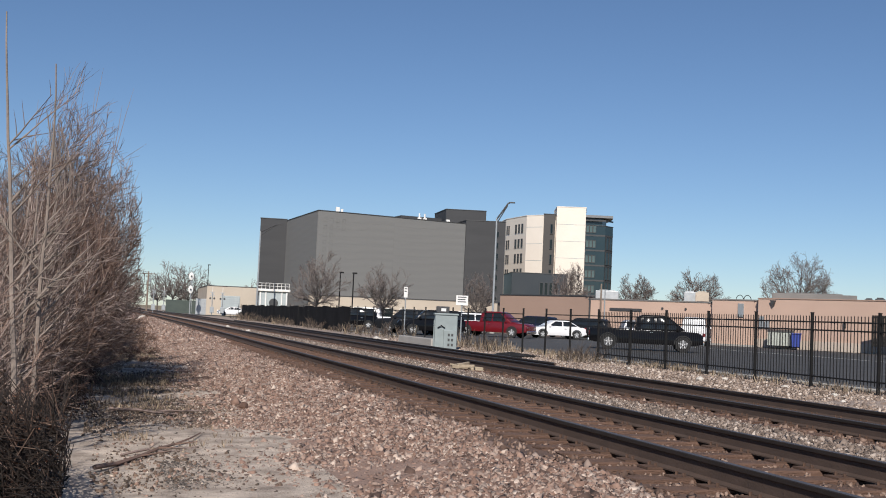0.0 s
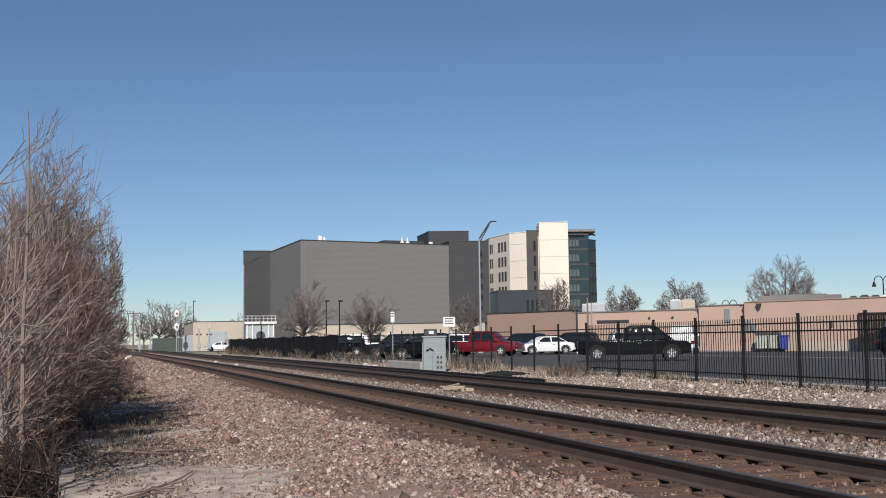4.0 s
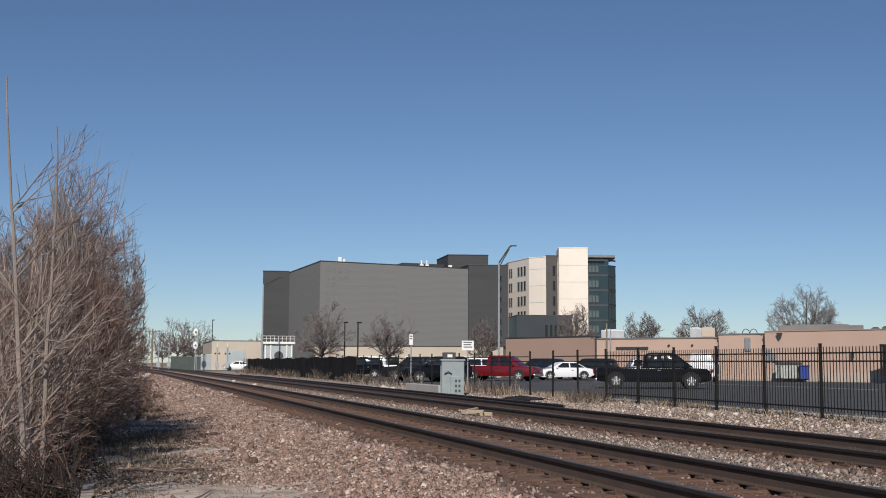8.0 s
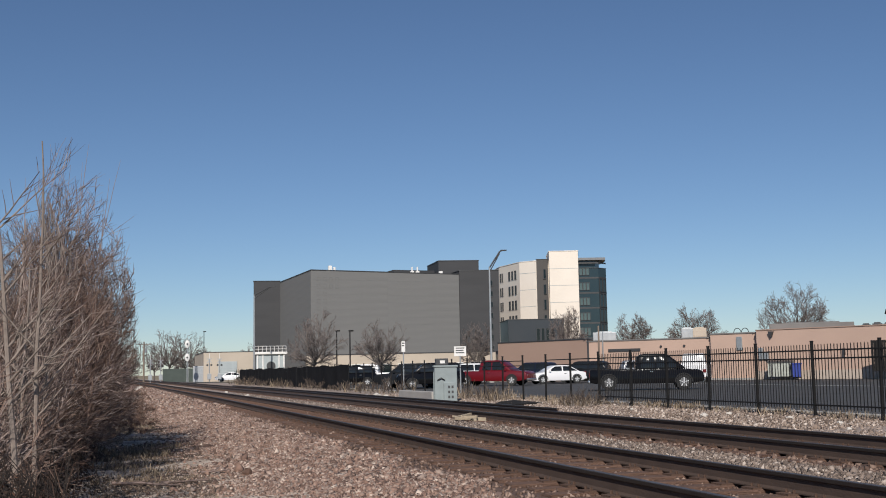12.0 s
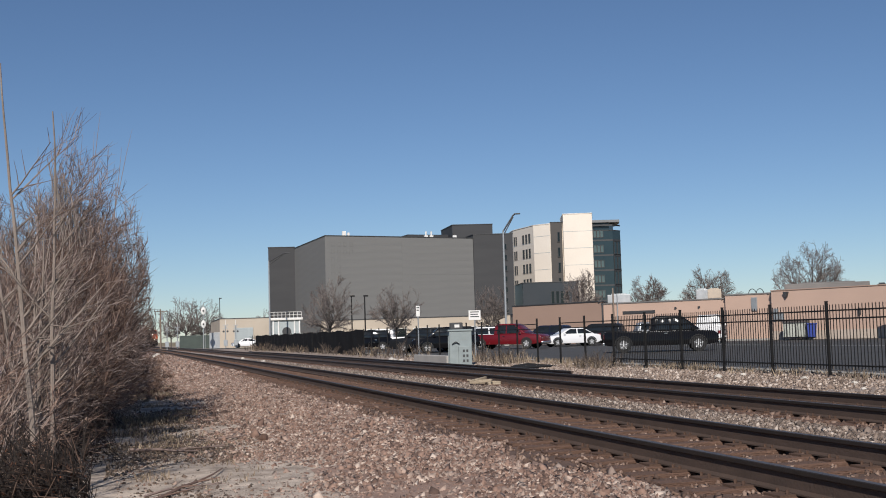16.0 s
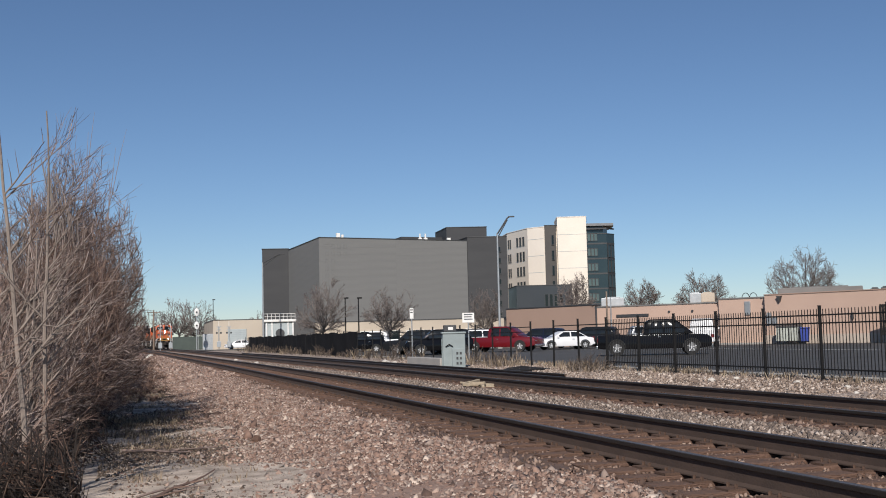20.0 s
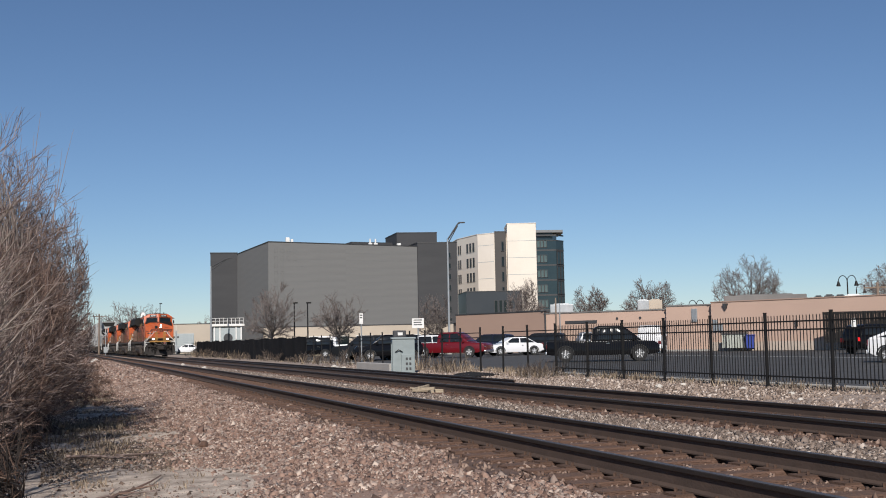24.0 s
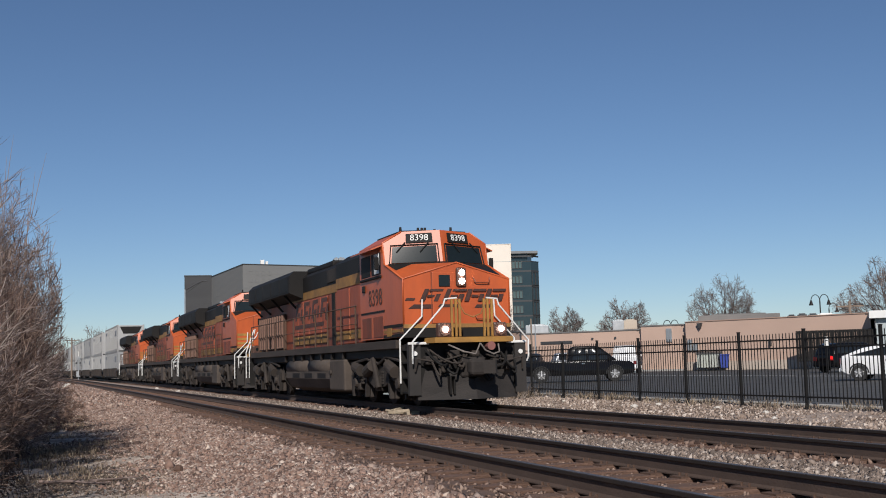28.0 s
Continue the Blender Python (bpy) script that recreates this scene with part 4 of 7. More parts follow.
# long thin shoots that stand out of the hedge's side and top
rng = random.Random(88)
e = thing("shrub", pose(-0.5, 19.4, ground_z(-0.5) - 0.03), "open shrub with long thin whips standing out of the hedge", "shrub", "hedge of bare shrubs")
core, fine = [], []
for i in range(46):
    zt = 1.2 + 3.3 * rng.random() ** 0.8
    xe = 0.45 - 0.9 * max(0.0, (zt - 2.6) / 2.0)
    p = Vector((xe - rng.uniform(0.15, 0.35), rng.uniform(-0.9, 0.9), zt + 0.1))
    core.append((Vector((rng.uniform(-0.25, 0.25), rng.uniform(-0.2, 0.2), 0)), p, 0.012, 0.006))
    a = radians(rng.uniform(20, 62) + 5 * max(0.0, zt - 2.4))
    sh = []
    grow(rng, sh, p, (math.cos(a), rng.uniform(-0.4, 0.4), math.sin(a)), rng.uniform(0.45, 0.95), 0.0055, 1, 1, 0.55, 0.03, 0.06, 0.4, 5, 0.0034)
    fine += sh
tagged(part("stem", twig_mesh("stem", core, BARK, 4), None, e), kind="stuff")
tagged(part("crown", twig_mesh("crown", fine, TWIG), None, e), kind="stuff")
e = thing("shrub", pose(-0.95, 19.5, ground_z(-0.95) - 0.03), "tall shrub with a few long bare whips above the hedge", "shrub", "hedge of bare shrubs")
rng = random.Random(52)
for i in range(9):
    sh = []
    p = Vector((rng.uniform(-0.45, 0.5), rng.uniform(-0.5, 0.5), 0))
    a, tilt = rng.uniform(-0.6, 0.9), rng.uniform(0.0, 0.17)
    d = Vector((math.sin(tilt) * math.cos(a), math.sin(tilt) * math.sin(a), 1))
    grow(rng, sh, p, d, rng.uniform(4.6, 5.6) - 1.6 * abs(p.x), 0.014, 0, 0, 0.5, 0.0, 0.035, 0.4, 11, 0.0045)
    part("whip", stem_mesh("whip", sh, BOUGH, 5), None, e)
# slanting pale boughs in front of the hedge, and low sprays over the path
for i, (x, y, h, n, low, high) in enumerate(((-1.30, 9.2, 1.1, 3, 15, 50), (-1.55, 10.6, 1.8, 3, 30, 66), (-1.6, 11.6, 2.6, 5, 34, 72), (-1.7, 12.8, 2.6, 5, 34, 70), (-1.7, 14.0, 3.0, 5, 34, 72), (-1.6, 15.4, 3.0, 5, 32, 70), (-1.5, 17.0, 2.8, 5, 28, 64), (-1.1, 18.8, 2.6, 5, 22, 58), (-0.9, 21.0, 2.4, 5, 18, 55), (-0.8, 23.4, 2.4, 5, 18, 55), (-0.8, 26.0, 2.3, 5, 18, 55))):
    bough_shrub(x, y, h, 300 + i, n, TWIG_RED if i % 2 else TWIG, 0.0034 if y < 13 else 0.0042, "arching shrub with pale bare boughs slanting over the path", 0.8, low, high, detail=2)


def undergrowth():
    """Tangled brambles and dead leaves under the hedge, with its shade painted in."""
    rng = random.Random(9)
    segs, v, f = [], [], []
    for _ in range(9000):
        y = 7.4 + 26 * rng.random() ** 2.4
        edge = -0.22 if y < 9.6 else -0.5 if y < 14 else -0.2 + 0.2 * math.sin(y)
        x = edge - abs(rng.gauss(0, 1.1))
        top = 0.7 if y < 10 else 0.35
        z = ground_z(x) + top * rng.random() ** 1.3
        d = Vector((rng.uniform(-1, 0.4), rng.uniform(-1, 1), rng.uniform(-0.2, 1))).normalized() * rng.uniform(0.12, 0.4)
        q = Vector((min(edge, x + d.x), y + d.y, max(ground_z(x), z + d.z)))
        segs.append((Vector((x, y, z)), q, 0.004, 0.003))
    for _ in range(10000):
        y = 7.6 + 24 * rng.random() ** 2.6
        x = (-0.22 if y < 9.6 else -0.5 if y < 14 else -0.2) - abs(rng.gauss(0, 0.9))
        z = ground_z(x) + ((0.7 if y < 10 else 0.3) * rng.random() ** 1.8)
        s = rng.uniform(0.012, 0.032)
        a, b_ = rng.uniform(0, 6.28), rng.uniform(-0.9, 0.9)
        u = Vector((math.cos(a), math.sin(a), b_)) * s
        w = Vector((-math.sin(a), math.cos(a), rng.uniform(-0.9, 0.9))) * s * 0.6
        c = Vector((x - 0.03, y, z))
        k = len(v)
        v += [c - u, c + w, c + u, c - w]
        f.append((k, k + 1, k + 2, k + 3))
    # Near-black ramps hold the deep shade at the hedge's foot.
    dark = ramp_mat("shaded_bramble", [(0.0, (0.022, 0.016, 0.013)), (0.72, (0.026, 0.018, 0.014)), (0.93, (0.08, 0.046, 0.032)), (1.0, (0.28, 0.195, 0.15))], bump=0.0)
    leaf = ramp_mat("shaded_dead_leaf", [(0.0, (0.02, 0.014, 0.011)), (0.7, (0.032, 0.019, 0.013)), (0.92, (0.10, 0.045, 0.026)), (1.0, (0.22, 0.085, 0.04))], bump=0.0)
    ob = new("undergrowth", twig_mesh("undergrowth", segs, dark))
    tagged(ob, "tangle of brambles along the path's edge, darkened by painted shade", "undergrowth", kind="stuff")
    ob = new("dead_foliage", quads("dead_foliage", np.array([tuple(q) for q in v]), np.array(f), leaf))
    tagged(ob, "brown dead leaves caught in the brambles, darkened by painted shade", "foliage", kind="stuff")


undergrowth()


def bare_tree(az, dist, h, seed, wide=0.75, material=None, label="leafless tree with a rounded crown of fine twigs", rmin=None, stem=0.3, limbs=15):
    """A bare tree at a bearing from the origin; h is its height, wide its crown's width over its height."""
    rng = random.Random(seed)
    x, y = dist * math.sin(radians(az)), dist * math.cos(radians(az))
    e = thing("bare_tree", pose(x, y, -0.35, 0, 0, rng.uniform(0, 360)), label, "tree", "bare trees beyond the car park")
    rmin = rmin or dist * 0.00012
    fork = h * stem * rng.uniform(0.85, 1.1)
    tr = h * 0.017
    top = Vector((rng.uniform(-0.1, 0.1), rng.uniform(-0.1, 0.1), fork))
    rx, rz = wide * h * 0.53, (h - fork) * 0.58
    mid = Vector((0, 0, h - rz))
    lobes = [(rng.uniform(0, 6.28), rng.uniform(2, 4), rng.uniform(0.05, 0.13)) for _ in range(3)]

    def crown(p, slack):
        d = p - mid
        a = math.atan2(d.y, d.x)
        k = 1 + sum(w * math.sin(round(f) * a + o + d.z) for o, f, w in lobes)
        return (d.x / rx) ** 2 + (d.y / rx) ** 2 + (d.z / rz) ** 2 < (k * slack) ** 2
    trunk = [(Vector((0, 0, -0.1)), top * 0.5, tr * 1.3, tr * 1.08), (top * 0.5, top, tr * 1.08, tr)]
    segs = []
    limbs = 11 if dist > 200 or h < 7 else limbs
    for i in range(limbs):
        a = 2 * math.pi * (i * 0.382 + rng.random() * 0.15)
        rise = 0.02 + 0.98 * ((i + 0.5) / limbs) ** 0.8
        tilt = math.acos(min(1, rise))
        d = Vector((math.cos(a) * math.sin(tilt) * (0.6 + wide * 0.6), math.sin(a) * math.sin(tilt) * (0.6 + wide * 0.6), math.cos(tilt) + 0.15)).normalized()
        reach = 0.0
        while reach < h and (reach < 0.5 or crown(top + d * reach, 1.0) or (top + d * reach).z < mid.z - rz * 0.8):
            reach += 0.25
        grow(rng, segs, top - Vector((0, 0, rng.uniform(0, fork * 0.22))), d, min(reach, h - fork) * rng.uniform(0.95, 1.15), tr * 0.58, 2 if dist > 200 else 3, 2, 0.78, 0.025, 0.07, 0.48, 4, rmin, lambda q: q.z < fork or crown(q, rng.uniform(0.93, 1.06)))
    # fine outer shoots that round the crown off
    outer = [q for q in segs if q[1].z > fork and not crown(q[1], 0.55)]
    for q in (rng.choices(outer, k=700 if dist > 200 else 120 if h < 7 else 1500) if outer else []):
        away = Vector(((q[1].x - mid.x) / rx, (q[1].y - mid.y) / rx, (q[1].z - mid.z) / rz)).normalized()
        w = q[1] + (away + Vector((rng.gauss(0, 0.6), rng.gauss(0, 0.6), rng.gauss(0.1, 0.5)))).normalized() * h * rng.uniform(0.03, 0.075)
        if crown(w, rng.uniform(0.97, 1.08)):
            segs.append((q[1].copy(), w, rmin, rmin * 0.6))
            segs.append((q[1].lerp(w, 0.5), q[1].lerp(w, 0.5) + Vector((rng.gauss(0, 1), rng.gauss(0, 1), rng.gauss(0.4, 1))).normalized() * h * 0.03, rmin, rmin * 0.5))
    limit = max(tr * 0.2, rmin * 1.3)
    part("trunk", twig_mesh("trunk", trunk + [s for s in segs if s[2] > limit], FAR_BARK, 6), None, e)
    part("crown", twig_mesh("crown", [s for s in segs if s[2] <= limit], material or FAR_TWIG), None, e)
    return e


for i, (az, dist, h, wide) in enumerate(((2.3, 235, 8.0, 0.7), (3.0, 240, 11.0, 0.85), (3.75, 250, 10.6, 0.8), (4.6, 262, 7.6, 0.8), (6.85, 260, 8.6, 0.5), (5.7, 270, 6.5, 0.8), (1.0, 250, 8.6, 0.8), (0.2, 230, 8.2, 0.8), (-0.8, 210, 8.0, 0.8), (-2.5, 150, 8.0, 0.8), (-4.5, 120, 7.5, 0.8), (-6.5, 110, 8, 0.8))):
    bare_tree(az, dist, h, 500 + i, wide)
for i, (az, dist, h, wide, st) in enumerate(((10.15, 108, 6.8, 0.82, 0.36), (13.45, 104, 6.0, 0.74, 0.36), (18.4, 118, 6.6, 0.5, 0.34), (22.98, 122, 8.0, 0.50, 0.3), (26.4, 150, 8.2, 0.66, 0.28), (29.4, 150, 9.4, 0.78, 0.26), (34.2, 140, 10.9, 0.78, 0.26), (36.6, 150, 5.6, 0.5, 0.3), (42.0, 112, 9.6, 0.95, 0.28), (44.0, 120, 9.0, 0.8, 0.28))):
    bare_tree(az, dist, h, 600 + i, wide, stem=st)


def grass_tufts():
    """Dry grass along the fence and the path's edge."""
    rng = random.Random(12)
    v, f = [], []

    def tuft(x, y, h, n, r):
        for _ in range(n):
            a, d = rng.uniform(0, 6.28), r * math.sqrt(rng.random())
            bx, by = x + d * math.cos(a), y + d * math.sin(a)
            z = ground_z(bx) - 0.01
            lx, ly = rng.gauss(0, 0.25) * h, rng.gauss(0, 0.25) * h
            hh = h * rng.uniform(0.5, 1.1)
            w = rng.uniform(0.004, 0.010) * (1 + y / 40)
            c, s = math.cos(a) * w, math.sin(a) * w
            k = len(v)
            v.extend([(bx - c, by - s, z), (bx + c, by + s, z), (bx + lx + c * 0.3, by + ly + s * 0.3, z + hh), (bx + lx - c * 0.3, by + ly - s * 0.3, z + hh)])
            f.append((k, k + 1, k + 2, k + 3))
    for _ in range(20):
        tuft(rng.uniform(14.7, 15.9), rng.uniform(33.8, 36.3), rng.uniform(0.08, 0.36), 22, 0.35)
    for _ in range(26):
        y = rng.uniform(50, 138)
        tuft(15.3 + bend(y) + rng.uniform(-0.8, 0.4), y, rng.uniform(0.2, 0.95) ** 1.6, 16, 0.5)
    for _ in range(12):
        tuft(rng.uniform(14.3, 15.6), rng.uniform(42, 50), rng.uniform(0.25, 0.8), 22, 0.4)
    for _ in range(260):
        tuft(rng.gauss(16.4, 0.5), rng.uniform(14, 50), rng.uniform(0.05, 0.26), 16, 0.3)
    for _ in range(150):
        y = rng.uniform(11, 60)
        tuft(rng.uniform(-0.1, 1.3), y, rng.uniform(0.04, 0.13), 22, 0.2)
    for _ in range(46):
        tuft(rng.uniform(-0.1, 0.9), rng.uniform(16.5, 22), rng.uniform(0.05, 0.14), 34, 0.28)
    ob = new("dry_grass", quads("dry_grass", np.array(v), np.array(f), STRAW))
    tagged(ob, "straw-coloured dry grass along the fence and the path", "grass", kind="stuff")


grass_tufts()
rng = random.Random(61)
for i in range(24):
    y = 58 + 78 * (i + rng.random()) / 24
    shrub(15.2 + rng.uniform(-0.5, 0.2), y, rng.uniform(0.45, 1.1), 700 + i, 7, 1, BRUSH, 0.0, label="low tangled brown weed at the foot of the screened fence", rmin=0.010, spread=0.7, kids=3, foot=0.35, short=0.5)
for i in range(10):
    shrub(15.1 + rng.uniform(-0.5, 0.4), rng.choice((34.2, 35.1, 43.0, 46.0, 49.0)) + rng.uniform(-0.6, 0.6), rng.uniform(0.4, 0.9), 740 + i, 8, 1, BRUSH, 0.0, label="low tangled brown weed beside the fence", rmin=0.005, spread=0.8, kids=3, foot=0.3, short=0.5)


# ---- the train ----
OCHRE = mat("sooty_ochre_stripe", (0.40, 0.20, 0.045), (0.14, 0.075, 0.03), 2.2, 0.65, 0, 0.1, 14)
def loft(b, rings, closed=True, caps=True):
    """Skin rings of equal length one to the next."""
    n, k = len(rings[0]), len(rings)
    f = [(j * n + i, j * n + (i + 1) % n, (j + 1) * n + (i + 1) % n, (j + 1) * n + i) for j in range(k - 1) for i in range(n if closed else n - 1)]
    if caps:
        f += [tuple(range(n))[::-1], tuple(range((k - 1) * n, k * n))]
    return b.add([p for r in rings for p in r], f)


def both(s, a, b_):
    return min(s * a, s * b_), max(s * a, s * b_)


def truck_parts(e, yc, axles, rad, halfw, side_m, length, tall=True):
    """A bogie: wheels, axle boxes, side frames, springs and brake gear."""
    for s in (-1, 1):
        fr = B()
        z, h = rad + 0.12, length / 2
        fr.prism([(yc - h, z - 0.10), (yc - h + 0.25, z - 0.22), (yc - length * 0.22, z - 0.02), (yc - length * 0.10, z - 0.20), (yc + length * 0.10, z - 0.20), (yc + length * 0.22, z - 0.02), (yc + h - 0.25, z - 0.22), (yc + h, z - 0.10),
                  (yc + h, z + 0.12), (yc + h - 0.35, z + 0.30), (yc + length * 0.18, z + 0.18), (yc, z + 0.36), (yc - length * 0.18, z + 0.18), (yc - h + 0.35, z + 0.30), (yc - h, z + 0.12)], 0, s * halfw, s * (halfw + 0.16))
        part("truck_frame", fr, side_m, e)
        for a in axles:
            q = B()
            q.cyl((s * 0.70, yc + a, rad), (s * 0.83, yc + a, rad), rad, n=20)
            q.cyl((s * 0.68, yc + a, rad), (s * 0.70, yc + a, rad), rad + 0.03, n=20)
            part("wheel", q, GRIME, e)
            q = B()
            x0, x1 = both(s, halfw - 0.02, halfw + 0.20)
            q.box(x0, x1, yc + a - 0.24, yc + a + 0.24, rad - 0.20, rad + 0.18, 0.05)
            q.cyl((s * (halfw + 0.18), yc + a, rad), (s * (halfw + 0.28), yc + a, rad), 0.15, 0.12, n=12)
            part("axle_box", q, GRIME_LIGHT, e)
            if tall:
                for d in (-0.36, 0.36):
                    q = B()
                    for i in range(5):
                        q.cyl((s * (halfw + 0.1), yc + a + d, rad - 0.02 + 0.07 * i), (s * (halfw + 0.1), yc + a + d, rad + 0.03 + 0.07 * i), 0.11, n=8)
                    part("spring", q, GRIME, e)
        if tall:
            q = B()
            q.tube([(s * (halfw + 0.2), yc - h + 0.2, rad + 0.5), (s * (halfw + 0.22), yc - 0.9, rad + 0.66), (s * (halfw + 0.2), yc - 0.2, rad + 0.48), (s * (halfw + 0.22), yc + 0.8, rad + 0.62), (s * (halfw + 0.2), yc + h - 0.2, rad + 0.5)], 0.04)
            part("air_pipe", q, GRIME_LIGHT, e)
            for d, tip in ((-1.35, 0.22), (0.55, -0.2), (1.6, 0.12)):
                q = B()
                q.cyl((s * (halfw + 0.22), yc + d - 0.26, rad + 0.36 - tip * 0.4), (s * (halfw + 0.22), yc + d + 0.26, rad + 0.36 + tip * 0.4), 0.15, n=12)
                q.cyl((s * (halfw + 0.22), yc + d + 0.26, rad + 0.36 + tip * 0.4), (s * (halfw + 0.22), yc + d + 0.5, rad + 0.36 + tip), 0.04, n=6)
                part("brake_cylinder", q, GRIME_LIGHT, e)
            for d, lean in ((-2.35, 0.1), (-0.92, -0.12), (0.95, 0.14), (2.35, -0.06)):
                q = B()
                q.prism([(yc + d - 0.07, rad + 0.20), (yc + d + 0.07, rad + 0.20), (yc + d + lean + 0.05, rad - 0.36), (yc + d + lean - 0.06, rad - 0.36)], 0, s * (halfw + 0.1), s * (halfw + 0.2))
                part("brake_hanger", q, GRIME, e)
                x0, x1 = both(s, halfw - 0.04, halfw + 0.08)
                part("brake_shoe", B().box(x0, x1, yc + d + lean - 0.12, yc + d + lean + 0.12, rad - 0.38, rad - 0.05, 0.03), GRIME_LIGHT, e)
            part("damper", B().cyl((s * (halfw + 0.26), yc - 0.35, rad - 0.12), (s * (halfw + 0.26), yc + 0.12, rad + 0.62), 0.07, n=8), GRIME_LIGHT, e)
            part("sand_pipe", B().tube([(s * (halfw + 0.1), yc - h, rad + 0.5), (s * (halfw + 0.05), yc - h - 0.12, rad), (s * 0.78, yc - h + 0.1, rad - 0.4)], 0.025), GRIME, e)


def slanted(b, x, y0, y1, z0, z1, lean, out, side=-1):
    """A leaning bar on a side wall."""
    b.prism([(y0, z0), (y1, z0), (y1 + lean, z1), (y0 + lean, z1)], 0, x, x + side * out)


def windscreen_y(x, z):
    """The cab's front: two panes that fall away from the middle and lean back."""
    return 2.38 + 0.345 * abs(x) + 0.25 * (z - 3.45)


def on_screen(q, pts, s, out, thick):
    """A slab on one pane of the cab's front; pts are (x, z) with x from the middle outwards."""
    n = len(pts)
    v = [(s * x, windscreen_y(x, z) - out + d, z) for d in (0, thick) for x, z in pts]
    return q.add(v, [tuple(range(n)), tuple(range(n, 2 * n))[::-1]] + [(i, (i + 1) % n, n + (i + 1) % n, n + i) for i in range(n)])


def locomotive(label, number=""):
    """A big six-axle diesel: coupler face at y = 0, facing -y, rail head at z = 0."""
    e = thing("locomotive", Matrix(), label, "locomotive", "locomotives at the head of the train")
    W, HOOD = 1.36, 0.98
    # frame, sill and pilot
    part("underframe", B().box(-1.30, 1.30, 0.95, 21.6, 1.14, 1.44, 0.03), LOCO_BLACK, e)
    for s in (-1, 1):
        x0, x1 = both(s, 1.28, 1.42)
        part("side_sill", B().box(x0, x1, 1.9, 20.6, 1.36, 1.56, 0.01), mat("dusty_sill", (0.020, 0.016, 0.013), (0.065, 0.047, 0.036), 1.2, 0.8, 0, 0.2, 12, (1, 0.5, 3)), e, "dusty black side sill")
        for i in range(7):
            part("sill_bracket", B().prism([(6.8 + 1.25 * i, 1.36), (6.95 + 1.25 * i, 1.36), (6.95 + 1.25 * i, 1.16), (6.88 + 1.25 * i, 1.16)], 0, s * 1.2, s * 1.38), GRIME, e)
    part("end_plate", B().prism([(-1.36, 1.46), (1.36, 1.46), (1.36, 0.9), (1.22, 0.3), (-1.22, 0.3), (-1.36, 0.9)], 1, 0.92, 1.0), LOCO_BLACK, e)
    p = B()
    for s in (-1, 1):
        p.add([(0, 0.36, 0.17), (s * 1.22, 0.92, 0.17), (s * 1.26, 1.0, 0.86), (s * 0.62, 0.78, 0.80), (0, 0.52, 0.62), (0, 0.42, 0.17), (s * 1.22, 0.98, 0.17), (s * 1.26, 1.06, 0.86), (s * 0.62, 0.84, 0.80), (0, 0.58, 0.62)],
              [(0, 1, 2, 3, 4), (9, 8, 7, 6, 5), (0, 5, 6, 1), (4, 3, 8, 9), (3, 2, 7, 8), (1, 6, 7, 2)])
    part("snow_plough", p, mat("dusty_plough", (0.033, 0.027, 0.024), (0.011, 0.0095, 0.009), 1.6, 0.85, 0, 0.4, 14, (1, 1, 2)), e, "dusty black steel snow plough")
    for x in (-0.56, -0.47):
        part("plough_slot", B().box(x - 0.018, x + 0.018, 0.55, 0.80, 0.28, 0.70, 0.01), LOCO_BLACK, e)
    p = B()
    p.box(-0.17, 0.17, 0.05, 0.95, 0.78, 1.02, 0.04)
    p.box(-0.30, 0.08, -0.04, 0.24, 0.70, 1.08, 0.08)
    p.prism([(0.0, -0.04), (0.24, -0.16), (0.32, -0.06), (0.12, 0.2)], 2, 0.74, 1.04)
    p.box(-0.30, 0.30, 0.55, 0.9, 0.66, 1.12, 0.05)
    part("coupler", p, GRIME, e, "grimy knuckle coupler")
    for i, (x, dx, sag, r) in enumerate(((-1.05, 0.55, 0.30, 0.030), (-0.55, 0.42, 0.34, 0.03), (0.18, 0.40, 0.62, 0.04), (0.55, -0.42, 0.66, 0.04), (-0.95, 0.9, 0.26, 0.022), (0.95, -0.7, 0.34, 0.03), (0.75, 0.36, 0.40, 0.03), (-1.0, 0.25, 0.52, 0.026), (1.08, -0.22, 0.5, 0.026), (-0.25, -0.5, 0.5, 0.028))):
        pts = [(x + dx * t, 0.84 - 0.42 * math.sin(math.pi * t), 1.30 - sag * 4 * t * (1 - t) - 0.12 * t) for t in [k / 7 for k in range(8)]]
        part("air_hose", B().tube(pts, r), GRIME_LIGHT if i % 3 == 1 else LOCO_BLACK, e)
    q = B()
    q.tube([(-0.62, 0.5, 1.40), (-0.30, 0.38, 1.24), (-0.02, 0.36, 1.18), (0.10, 0.36, 1.42)], 0.020)
    q.tube([(0.10, 0.36, 1.42), (0.22, 0.36, 1.26), (0.42, 0.36, 1.17), (0.58, 0.40, 1.22), (0.60, 0.5, 1.40)], 0.020)
    part("jumper_cable", q, mat("worn_cable", (0.22, 0.19, 0.17), (0.10, 0.085, 0.075), 8, 0.8), e, "pale slack jumper cable")
    part("receptacle", B().cyl((0.40, 0.42, 1.36), (0.40, 0.62, 1.36), 0.10, n=10), mat("faded_red_cap", (0.26, 0.10, 0.085), (0.16, 0.07, 0.06), 6, 0.7), e, "faded red socket cover")
